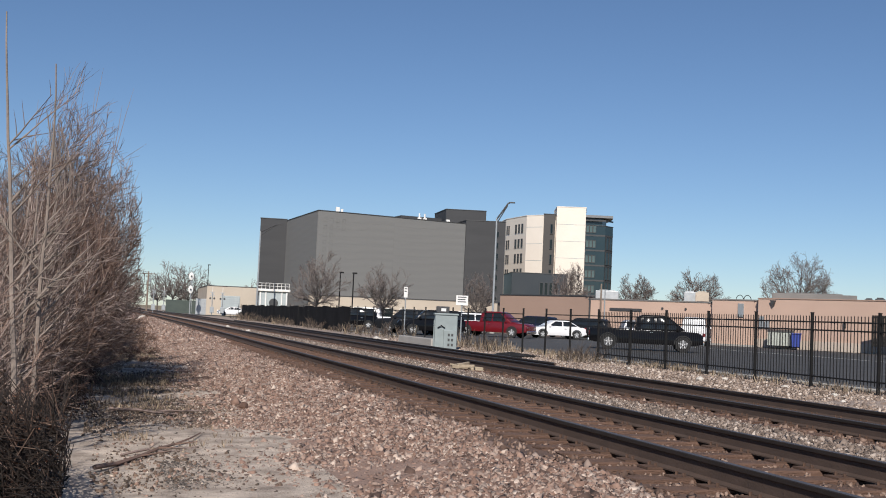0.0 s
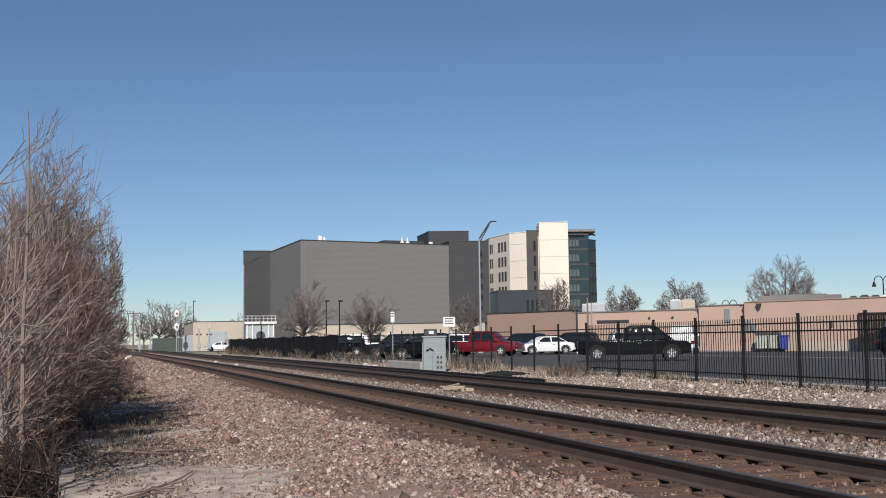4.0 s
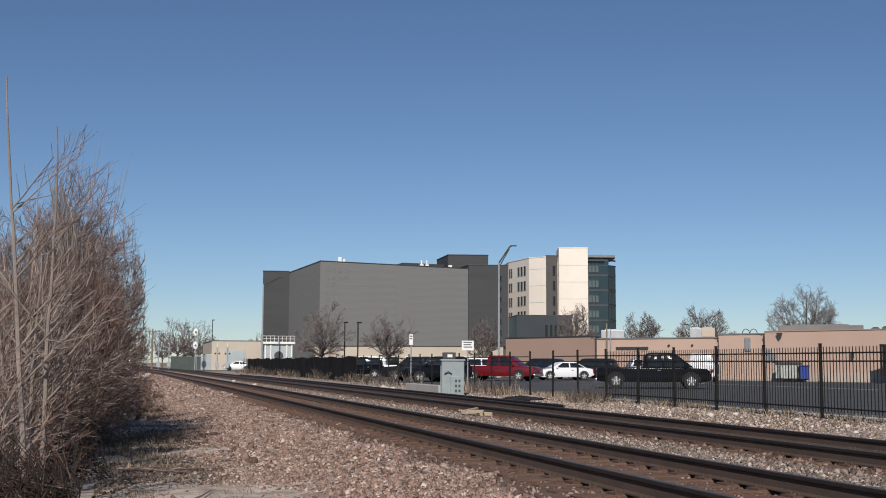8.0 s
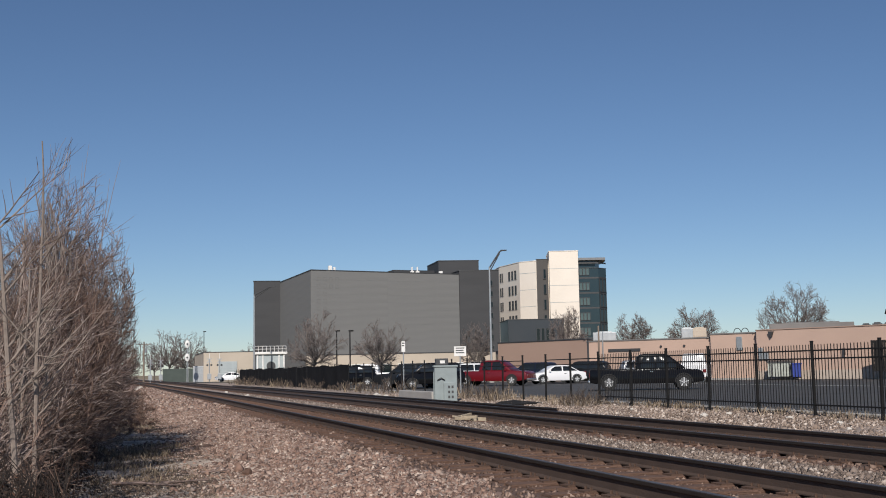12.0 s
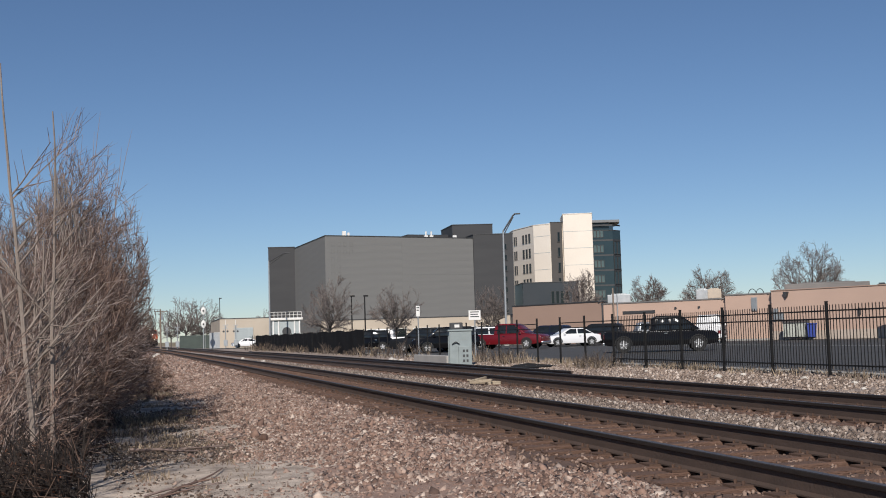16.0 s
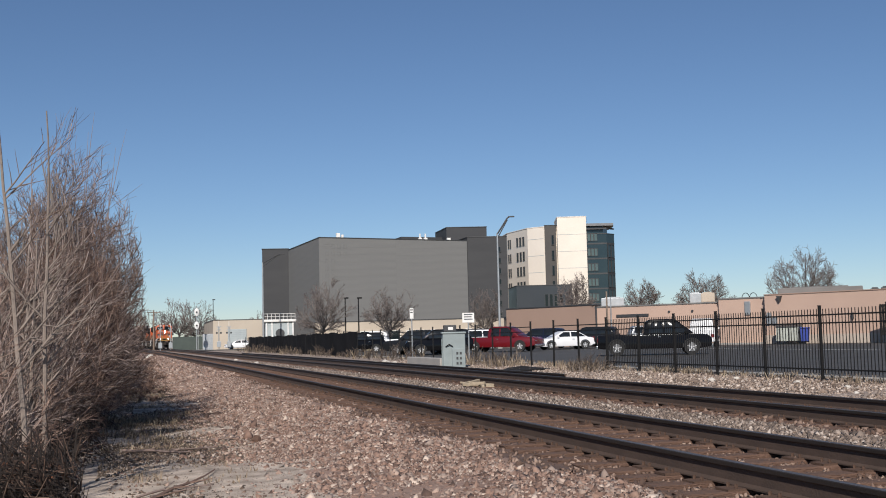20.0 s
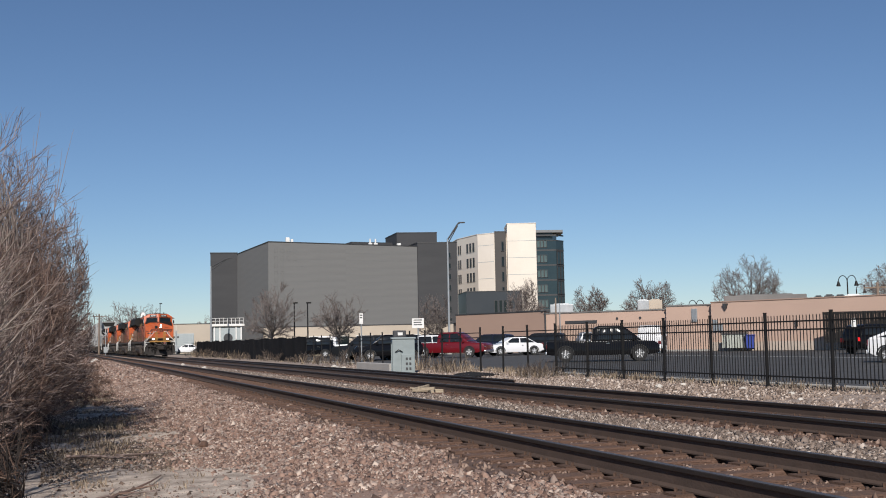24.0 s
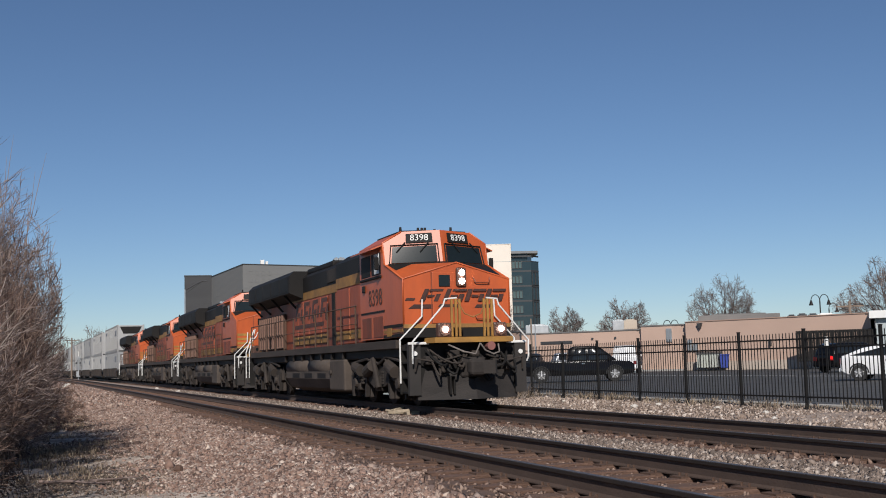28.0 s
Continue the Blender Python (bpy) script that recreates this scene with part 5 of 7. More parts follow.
    for i, (x, z, w, h) in enumerate(((-0.95, 1.06, 0.30, 0.20), (-0.62, 0.92, 0.22, 0.30), (0.62, 1.04, 0.26, 0.24), (0.96, 0.98, 0.22, 0.34), (-0.4, 1.22, 0.26, 0.16), (0.12, 1.2, 0.2, 0.14))):
        part("pilot_fitting", B().box(x - w / 2, x + w / 2, 0.68, 0.94, z - h / 2, z + h / 2, 0.04), GRIME_LIGHT if i % 2 else GRIME, e)
    for s in (-1, 1):
        q = B()
        q.tube([(s * 0.30, 0.52, 1.16), (s * 0.85, 0.60, 1.02), (s * 1.28, 0.72, 1.10), (s * 1.32, 0.80, 0.82)], 0.022)
        part("uncoupling_bar", q, GRIME_LIGHT, e)
        x0, x1 = both(s, 0.98, 1.44)
        xi0, xi1 = both(s, 0.98, 1.02)
        part("step_back", B().box(x0, x1, 1.52, 1.56, 0.3, 1.4), LOCO_BLACK, e)
        part("step_wall", B().box(xi0, xi1, 0.96, 1.52, 0.28, 1.42), LOCO_BLACK, e)
        for z in (0.32, 0.66, 1.0, 1.30):
            part("step", B().box(x0 + 0.04, x1 - 0.0, 0.96, 1.52, z, z + 0.04), LOCO_BLACK, e)
        xo0, xo1 = both(s, 1.16, 1.44)
        q = B().prism([(0.86, 0.28), (0.98, 0.28), (1.02, 1.46), (0.86, 1.46)], 0, xo0, xo1)
        part("step_side", q, mat("dusty_steel_plate", (0.034, 0.029, 0.026), (0.015, 0.013, 0.012), 2, 0.8), e, "dark corner plate beside the steps")
        part("step_edge", B().box(x0 - 0.02, x1 + 0.02, 0.83, 0.90, 1.42, 1.48, 0.015), WHITE, e, "white step edging")
        part("step_lamp", B().cyl((s * 1.30, 0.83, 1.22), (s * 1.30, 0.87, 1.22), 0.055, n=10), WHITE, e)
        for z in (0.35, 0.7, 1.05):
            part("step", B().box(x0, x1, 20.7, 21.4, z, z + 0.04), LOCO_BLACK, e)
        part("step_back", B().box(x0, x1, 20.66, 20.7, 0.3, 1.4), LOCO_BLACK, e)
    # nose
    NF = 1.50
    nose = B()
    loft(nose, [[(-1.34, NF, 1.62), (1.34, NF, 1.62), (1.34, NF, 2.97), (0, NF, 3.36), (-1.34, NF, 2.97)],
                [(-W, 2.85, 1.62), (W, 2.85, 1.62), (W, 2.85, 3.41), (0, 2.42, 3.46), (-W, 2.85, 3.41)]])
    nose_ob = part("nose", nose, ORANGE, e, "orange safety-cab nose")
    q = B()
    q.tube([(-1.34, NF, 1.9), (-1.34, NF, 2.97), (0, NF, 3.36), (1.34, NF, 2.97), (1.34, NF, 1.9)], 0.022, 8)
    for s in (-1, 1):
        q.tube([(s * 1.34, NF, 2.97), (s * W, 2.85, 3.42), (s * W, 2.98, 3.97), (s * 0.9, windscreen_y(0.9, 4.24), 4.24)], 0.024, 8)
    part("rounded_edge", q, ORANGE, nose_ob, smooth=True)
    top = B()
    for s in (-1, 1):
        v = [(0, NF + 0.14, 3.382), (s * 1.24, NF + 0.14, 3.03), (s * 1.30, 2.78, 3.42), (0, 2.36, 3.472)]
        top.add(v + [(x, y, z - 0.012) for x, y, z in v], [(0, 1, 2, 3), (7, 6, 5, 4), (0, 4, 5, 1), (1, 5, 6, 2), (2, 6, 7, 3), (3, 7, 4, 0)])
    part("nose_top", top, LOCO_BLACK, nose_ob, "black anti-glare nose top")
    part("nose_door", B().box(-0.62, -0.04, NF - 0.03, NF, 1.92, 3.12, 0.02), ORANGE, nose_ob)
    part("door_seal", B().tube([(-0.64, NF - 0.012, 1.92), (-0.64, NF - 0.012, 3.14)], 0.012), ORANGE_DIRTY, nose_ob)
    part("door_window", B().box(-0.46, -0.18, NF - 0.05, NF - 0.02, 2.78, 3.06, 0.05), GLASS_DARK, nose_ob, "small dark door window")
    part("headlight_housing", B().box(-0.02, 0.24, NF - 0.07, NF + 0.1, 2.78, 3.24, 0.05), mat("brown_lamp_housing", (0.10, 0.045, 0.03), (0.05, 0.028, 0.022), 6, 0.5), e, "brown twin headlight housing")
    for z in (2.91, 3.11):
        part("headlight", B().cyl((0.11, NF - 0.09, z), (0.11, NF - 0.02, z), 0.072, n=14), LAMP_GLOW if number else GLASS_DARK, e, "glowing headlight" if number else "unlit headlight lens")
    q = B()
    q.tube([(0.42, NF - 0.01, 3.0), (0.46, NF - 0.06, 2.88), (0.80, NF - 0.06, 2.88), (0.84, NF - 0.01, 3.0)], 0.018)
    q.tube([(0.46, NF - 0.01, 2.1), (0.48, NF - 0.06, 2.02), (0.82, NF - 0.06, 2.0), (0.84, NF - 0.01, 2.06)], 0.018)
    part("grab_iron", q, ORANGE_DIRTY, e)
    if number:
        # emblem on the nose: four leaning shapes of plain bars over a broken underline
        emb = B()
        for x, w, lean in ((-0.94, 0.46, 0.20), (-0.38, 0.50, 0.20), (0.18, 0.46, 0.16), (0.68, 0.46, 0.16)):
            def lean_x(u, dz):
                return x + w * u + lean * dz * 2.4
            for u0, u1, z0, z1 in ((0.0, 0.22, 0.0, 0.29), (0.74, 0.96, 0.0, 0.17), (0.30, 1.0, 0.23, 0.29), (0.30, 0.66, 0.10, 0.15)):
                emb.prism([(lean_x(u0, z0), 2.44 + z0), (lean_x(u1, z0), 2.44 + z0), (lean_x(u1, z1), 2.44 + z1), (lean_x(u0, z1), 2.44 + z1)], 1, NF - 0.042, NF + 0.01)
        emb.prism([(-1.22, 2.27), (-0.62, 2.27), (-0.54, 2.37), (-1.08, 2.37)], 1, NF - 0.012, NF + 0.01)
        emb.prism([(-0.50, 2.30), (0.0, 2.30), (0.06, 2.37), (-0.44, 2.37)], 1, NF - 0.04, NF + 0.01)
        emb.prism([(0.44, 2.28), (0.92, 2.28), (0.98, 2.36), (0.50, 2.36)], 1, NF - 0.012, NF + 0.01)
        emb.prism([(-1.30, 2.46), (-1.08, 2.46), (-1.04, 2.52), (-1.26, 2.52)], 1, NF - 0.012, NF + 0.01)
        part("nose_emblem", emb, mat("worn_black_emblem", (0.022, 0.016, 0.014), (0.09, 0.032, 0.02), 5, 0.5, 0, 0, 20), nose_ob, "worn black emblem of plain slanting bars")
    else:
        for i, z in enumerate((1.98, 2.16, 2.34)):
            part("nose_stripe", B().box(-1.345, 1.345, NF - 0.012, NF + 0.02, z, z + 0.10), YELLOW, nose_ob, "yellow nose stripe")
    part("nose_band", B().box(-1.345, 1.345, NF - 0.012, NF + 0.02, 1.60, 1.82), LOCO_BLACK, nose_ob)
    part("nose_line", B().box(-1.348, 1.348, NF - 0.018, NF + 0.02, 1.82, 1.91), OCHRE, nose_ob, "dull yellow stripe")
    for s in (-1, 1):
        for z, m in ((1.63, LOCO_BLACK), (1.74, OCHRE), (1.86, LOCO_BLACK)):
            x0, x1 = both(s, 1.345, 1.368)
            part("corner_stripe", B().box(x0, x1, NF + 0.02, 3.0, z, z + 0.07), m, nose_ob)
        x0, x1 = both(s, 1.345, 1.372)
        part("corner_badge", B().box(x0, x1, 2.35, 2.72, 1.66, 1.86), YELLOW, nose_ob, "small yellow badge")
    # cab
    c = B()
    pts = [(-W, 3.41), (0, 3.46), (W, 3.41), (W, 3.97), (0.9, 4.24), (0, 4.27), (-0.9, 4.24), (-W, 3.97)]
    v = [(x, windscreen_y(abs(x), z), z) for x, z in pts] + [(x, 5.05, z) for x, z in pts]
    c.add(v, [(0, 1, 5, 6, 7), (1, 2, 3, 4, 5), (8, 15, 14, 13, 9), (9, 13, 12, 11, 10)] + [(i, i + 8, (i + 1) % 8 + 8, (i + 1) % 8) for i in range(8)])
    c.box(-W, W, 2.85, 5.05, 1.62, 3.41)
    cab_ob = part("cab", c, ORANGE, e, "orange driver's cab")
    part("cab_roof", B().prism([(-0.86, 4.262), (0, 4.292), (0.86, 4.262), (0.86, 4.29), (0, 4.32), (-0.86, 4.29)], 1, 3.05, 5.05), LOCO_BLACK, e, "sooty black cab roof")
    for s in (-1, 1):
        part("windscreen", on_screen(B(), [(0.13, 3.47), (1.20, 3.45), (1.14, 3.85), (0.13, 3.88)], s, 0.022, 0.04), GLASS_DARK, cab_ob, "dark windscreen pane")
        fr = [(0.09, 3.44), (1.25, 3.42), (1.18, 3.89), (0.09, 3.92)]
        fr = [(s * x, windscreen_y(x, z) - 0.02, z) for x, z in fr]
        part("windscreen_seal", B().tube(fr + [fr[0]], 0.020), LOCO_BLACK, cab_ob)
        for x in (0.30, 0.85):
            q = B().tube([(s * x, windscreen_y(x, 3.96) - 0.05, 3.97), (s * (x + 0.22), windscreen_y(x + 0.22, 3.72) - 0.05, 3.72)], 0.014)
            part("wiper", q, LOCO_BLACK, cab_ob)
        part("number_board", on_screen(B(), [(0.20, 3.97), (0.82, 3.95), (0.80, 4.18), (0.20, 4.20)], s, 0.035, 0.08), LOCO_BLACK, cab_ob, "black number board")
        if number:
            letters(number, 0.23, WHITE, cab_ob, pose(s * 0.51, windscreen_y(0.51, 4.075) - 0.044, 4.075, 0, 0, s * 19.0) @ pose(0, 0, 0, 76, 0, 0), "board_number")
        # side windows, awning, mirror
        x0, x1 = both(s, W - 0.03, W + 0.012)
        part("side_window", B().box(x0, x1, 3.15, 3.95, 3.22, 3.76, 0.01), LOCO_BLACK, cab_ob, "dark open side window")
        part("side_window", B().box(x0, x1, 4.05, 4.88, 3.22, 3.76, 0.01), LOCO_BLACK, cab_ob, "dark open side window")
        x0, x1 = both(s, W + 0.01, W + 0.03)
        part("window_blind", B().box(x0, x1, 3.24, 3.66, 3.24, 3.74, 0.01), mat("pale_blind", (0.62, 0.63, 0.62), (0.5, 0.5, 0.5), 4, 0.5), cab_ob, "pale blind behind the side window")
        part("sun_awning", B().add([(s * W, 3.05, 3.90), (s * (W + 0.26), 3.12, 3.80), (s * (W + 0.26), 5.0, 3.80), (s * W, 5.05, 3.90), (s * W, 3.05, 3.93), (s * (W + 0.26), 3.12, 3.83), (s * (W + 0.26), 5.0, 3.83), (s * W, 5.05, 3.93)],
                                   [(0, 1, 2, 3), (7, 6, 5, 4), (0, 4, 5, 1), (1, 5, 6, 2), (2, 6, 7, 3), (3, 7, 4, 0)]), ORANGE, cab_ob, "orange awning over the side window")
        x0, x1 = both(s, W + 0.10, W + 0.22)
        part("mirror", B().box(x0, x1, 2.96, 3.02, 3.30, 3.62, 0.02), LOCO_BLACK, cab_ob, "small black side mirror")
        x0, x1 = both(s, W - 0.01, W + 0.05)
        part("arm_rest", B().box(x0, x1, 3.1, 4.9, 3.12, 3.19, 0.02), LOCO_BLACK, cab_ob)
        part("bell_bracket", B().box(x0, x1, 4.55, 4.72, 2.84, 3.02, 0.02), LOCO_BLACK, cab_ob)
        if number:
            letters(number, 0.60, mat("faded_number", (0.035, 0.02, 0.016), (0.12, 0.04, 0.025), 5, 0.6), cab_ob, pose(s * (W + 0.006), 3.66, 2.64, 90, 0, 90 * s), "cab_number")
        x0, x1 = both(s, W - 0.01, W + 0.012)
        part("cab_stripe", B().box(x0, x1, 2.9, 4.95, 2.27, 2.32), LOCO_BLACK, cab_ob)
        for y in (3.0, 4.0):
            part("cab_locker", B().box(x0, x1, y, y + 0.85, 1.66, 2.18, 0.01), ORANGE_DIRTY, cab_ob, "grimy orange locker door")
        # ditch lights
        q = B()
        q.cyl((s * 0.68, 0.50, 1.75), (s * 0.68, 0.72, 1.75), 0.15, n=14)
        q.box(s * 0.68 - 0.17, s * 0.68 + 0.17, 0.52, 0.72, 1.56, 1.90, 0.05)
        dl = part("ditch_light", q, MATS["brown_lamp_housing"], e, "brown ditch light housing")
        part("ditch_lens", B().cyl((s * 0.68, 0.47, 1.75), (s * 0.68, 0.51, 1.75), 0.066, n=14), LAMP_GLOW if number else GLASS_DARK, dl, "glowing lens" if number else "unlit lens")
        # white handrails at the front
        q = B().tube([(s * 1.40, 0.72, 1.0), (s * 1.42, 0.66, 1.10), (s * 1.42, 0.64, 1.48), (s * 0.68, 0.60, 2.30), (s * 0.64, 0.60, 2.44), (s * 0.36, 0.58, 2.46)], 0.021)
        part("handrail", q, WHITE, e, "white front handrail")
        q = B().tube([(s * 1.44, 1.5, 0.55), (s * 1.44, 1.5, 1.55), (s * 0.92, 1.42, 2.08), (s * 0.90, 1.42, 2.48)], 0.021)
        part("handrail", q, WHITE, e, "white front handrail")
        for x in (0.30, 0.39, 0.49):
            part("platform_gate", B().box(s * x - 0.026, s * x + 0.026, 0.55, 0.60, 1.58, 2.44, 0.008), YELLOW, e, "yellow platform post")
    q = B().tube([(-0.36, 0.57, 2.42), (-0.2, 0.52, 2.1), (0.0, 0.5, 2.02), (0.2, 0.52, 2.1), (0.36, 0.57, 2.42)], 0.014)
    part("safety_chain", q, OCHRE, e)
    part("anticlimber", B().prism([(-0.95, 0.46), (0.95, 0.46), (1.05, 0.90), (-1.05, 0.90)], 2, 1.45, 1.57), YELLOW, e, "dirty yellow anticlimber lip")
    # hood
    h0, h1 = 5.05, 20.7
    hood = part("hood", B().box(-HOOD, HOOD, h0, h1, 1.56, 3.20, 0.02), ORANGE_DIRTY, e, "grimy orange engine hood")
    part("hood_top", B().prism([(-HOOD - 0.02, 3.42), (-HOOD - 0.02, 3.90), (-0.72, 4.12), (0.72, 4.12), (HOOD + 0.02, 3.90), (HOOD + 0.02, 3.42)], 1, h0, 13.3), LOCO_BLACK, e, "sooty black hood roof")
    part("roof_bulge", B().box(-0.86, 0.86, 9.8, 13.2, 4.0, 4.20, 0.06), LOCO_BLACK, e)
    part("hood_stripe", B().box(-HOOD - 0.015, HOOD + 0.015, h0, 15.4, 3.16, 3.44, 0.01), OCHRE, hood, "sooty yellow stripe")
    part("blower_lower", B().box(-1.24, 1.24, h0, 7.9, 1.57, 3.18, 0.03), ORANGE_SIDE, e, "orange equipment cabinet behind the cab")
    part("blower_upper", B().prism([(-1.26, 3.44), (-1.26, 3.86), (-0.9, 4.10), (0.9, 4.10), (1.26, 3.86), (1.26, 3.44)], 1, h0, 7.9), LOCO_BLACK, e, "sooty black equipment cabinet roof")
    for s in (-1, 1):
        x0, x1 = both(s, 1.24, 1.262)
        part("stripe", B().box(x0, x1, h0, 7.9, 3.16, 3.45), OCHRE, e, "sooty yellow stripe")
        x0, x1 = both(s, 1.24, 1.27)
        for y0, y1 in ((5.15, 6.4), (6.5, 7.8)):
            part("cabinet_door", B().box(x0, x1, y0, y1, 1.98, 3.12, 0.01), ORANGE_SIDE, e, "orange cabinet door")
            part("cabinet_stripe", B().box(x0, x1, y0, y1, 1.70, 1.94, 0.006), OCHRE, e, "sooty yellow stripe")
        x0, x1 = both(s, HOOD, HOOD + 0.05)
        part("air_grille", B().box(x0, x1, 8.5, 9.9, 3.48, 3.88, 0.02), GRIME, e)
        # Raised black strip stands in for the shadow between the doors.
        part("door_shade_strip", B().box(x0, both(s, HOOD, HOOD + 0.02)[1] if s > 0 else x1, 9.05, 9.32, 1.6, 3.15), LOCO_BLACK, hood, "black strip for the shade between the hood doors")
        x0, x1 = both(s, HOOD, HOOD + 0.035)
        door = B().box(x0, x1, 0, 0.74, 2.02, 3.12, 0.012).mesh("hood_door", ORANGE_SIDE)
        low = B().box(x0, x1, 0, 0.74, 1.70, 1.97, 0.012).mesh("hood_stripe_panel", OCHRE)
        hinge = B().box(*both(s, HOOD + 0.03, HOOD + 0.06), 0.06, 0.12, 2.4, 2.6).mesh("latch", GRIME)
        for i in range(8):
            if i == 1:
                continue
            d = part("hood_door", door, None, hood, at=pose(0, 8.0 + 0.80 * i + (0.36 if i else 0.2), 0))
            if i % 2 == 0:
                part("latch", hinge, None, d)
            part("hood_stripe_panel", low, None, hood, at=pose(0, 8.0 + 0.80 * i + (0.36 if i else 0.2), 0))
        # maker's mark as plain leaning bars
        q = B()
        xs = s * (HOOD + 0.036)
        y = 14.3
        for i in range(4):
            slanted(q, xs, y - 0.24, y, 2.52, 3.08, -0.22, 0.008, s)
            slanted(q, xs, y - 0.94, y - 0.74, 2.52, 2.88, -0.14, 0.008, s)
            slanted(q, xs, y - 0.90, y - 0.40, 2.96, 3.08, -0.05, 0.008, s)
            slanted(q, xs, y - 0.66, y - 0.34, 2.66, 2.78, -0.04, 0.008, s)
            y -= 1.16
        slanted(q, xs, 10.4, 14.4, 2.24, 2.36, -0.05, 0.008, s)
        part("side_emblem", q, mat("faded_number", (0.035, 0.02, 0.016), (0.12, 0.04, 0.025), 5, 0.6), hood, "faded black emblem of leaning bars")
        # side handrails
        q = B()
        q.tube([(s * 1.40, 5.3, 2.55), (s * 1.40, 20.4, 2.55)], 0.018)
        q.tube([(s * 1.40, 5.3, 2.08), (s * 1.40, 20.4, 2.08)], 0.012)
        part("side_rail", q, RUST, e, "grimy brown side handrail")
        rod = B().cyl((0, 0, 1.56), (0, 0, 2.55), 0.024, n=5).mesh("stanchion", RUST)
        for i in range(11):
            part("stanchion", rod, None, e, at=pose(s * 1.40, 5.4 + 1.5 * i, 0))
        q = B()
        q.tube([(s * 1.44, 20.7, 0.6), (s * 1.44, 20.7, 1.6), (s * 1.2, 20.7, 2.5)], 0.022)
        q.tube([(s * 1.44, 21.4, 0.6), (s * 1.44, 21.4, 1.6), (s * 1.1, 21.5, 2.5)], 0.022)
        part("handrail", q, WHITE, e, "white rear handrail")
        # tall ribbed cabinet under the radiator
        part("radiator_cabinet", B().box(*both(s, HOOD, 1.10), 15.9, 20.4, 1.62, 2.86, 0.02), RUST, e, "grimy brown cabinet under the radiator")
        rib = B().box(*both(s, 1.10, 1.16), 0, 0.06, 1.66, 2.82).mesh("cabinet_rib", mat("dusty_rib", (0.24, 0.14, 0.10), (0.12, 0.065, 0.05), 3, 0.8))
        slot = B().box(*both(s, 1.10, 1.105), 0, 0.27, 1.72, 2.74).mesh("cabinet_slot", LOCO_BLACK)
        for i in range(11):
            part("cabinet_rib", rib, None, e, at=pose(0, 15.95 + 0.41 * i, 0))
            if i < 10 and i % 4 != 3:
                part("cabinet_slot", slot, None, e, at=pose(0, 16.1 + 0.41 * i, 0))
        for y in (14.2, 16.4, 18.6, 20.3):
            part("radiator_brace", B().tube([(s * 1.0, y, 2.95), (s * 1.42, y, 3.40)], 0.04), LOCO_BLACK, e)
    rad = B()
    rad.prism([(-1.0, 3.22), (1.0, 3.22), (1.46, 3.42), (1.46, 3.98), (1.30, 4.14), (-1.30, 4.14), (-1.46, 3.98), (-1.46, 3.42)], 1, 13.2, 20.6)
    part("radiator_housing", rad, LOCO_BLACK, e, "overhanging sooty black radiator housing")
    for s in (-1, 1):
        for i in range(5):
            part("radiator_panel", B().box(*both(s, 1.46, 1.475), 13.35 + 1.45 * i, 14.7 + 1.45 * i, 3.48, 3.94), LOCO_BLACK, e)
    for y in (15.4, 18.4):
        part("radiator_fan", B().cyl((0, y, 4.14), (0, y, 4.22), 0.7, n=18), GRIME, e)
    part("exhaust_stack", B().box(-0.35, 0.35, 11.6, 12.9, 4.18, 4.34, 0.04), GRIME, e)
    q = B()
    for x, y, h in ((-0.75, 3.4, 0.10), (-0.35, 3.2, 0.07), (-0.25, 3.2, 0.07), (-0.15, 3.25, 0.08), (0.2, 3.5, 0.08), (0.6, 3.4, 0.12), (0.1, 4.2, 0.12)):
        q.cyl((x, y, 4.27), (x, y, 4.32 + h), 0.045, 0.03, n=8)
    part("roof_antenna", q, LOCO_BLACK, e)
    q = B()
    for x, l in ((-0.12, 0.35), (0.0, 0.45), (0.12, 0.3)):
        q.cyl((x - 0.5, 10.6, 4.26), (x - 0.5, 10.6 - l, 4.26), 0.03, 0.07, n=8)
    part("horn", q, GALV, e, "grey air horns")
    # tank, reservoirs and trucks
    t = B()
    t.prism([(-0.80, 0.20), (0.80, 0.20), (1.20, 0.34), (1.38, 0.62), (1.38, 0.86), (1.0, 0.90), (1.0, 1.16), (-1.0, 1.16), (-1.0, 0.90), (-1.38, 0.86), (-1.38, 0.62), (-1.20, 0.34)], 1, 6.9, 14.2)
    part("fuel_tank", t, TANK_DUST, e, "dust-coated fuel tank")
    for s in (-1, 1):
        part("tank_front", B().box(*both(s, 0.9, 1.39), 6.7, 8.3, 0.30, 1.16, 0.05), TANK_DUST, e, "dusty tank end box")
        for y0, y1 in ((8.5, 10.9), (11.3, 14.0)):
            part("air_reservoir", B().cyl((s * 1.20, y0, 0.98), (s * 1.20, y1, 0.98), 0.23, n=16), TANK_DUST, e, "dusty air reservoir", smooth=True)
        for y0 in (8.8, 10.5, 12.2):
            part("tank_slot", B().box(*both(s, 1.36, 1.385), y0, y0 + 1.0, 0.64, 0.78), LOCO_BLACK, e)
        part("tank_cap", B().cyl((s * 1.34, 8.1, 0.8), (s * 1.44, 8.1, 0.8), 0.07, n=10), GRIME_LIGHT, e)
    truck_parts(e, 4.0, (-1.85, 0.0, 1.85), 0.53, 1.06, GRIME_LIGHT, 5.0)
    truck_parts(e, 18.2, (-1.85, 0.0, 1.85), 0.53, 1.06, GRIME_LIGHT, 5.0)
    part("rear_coupler", B().box(-0.17, 0.17, 21.5, 22.6, 0.78, 1.02, 0.04), GRIME, e)
    return e


LOCO_LEN, CAR_LEN = 22.6, 21.6
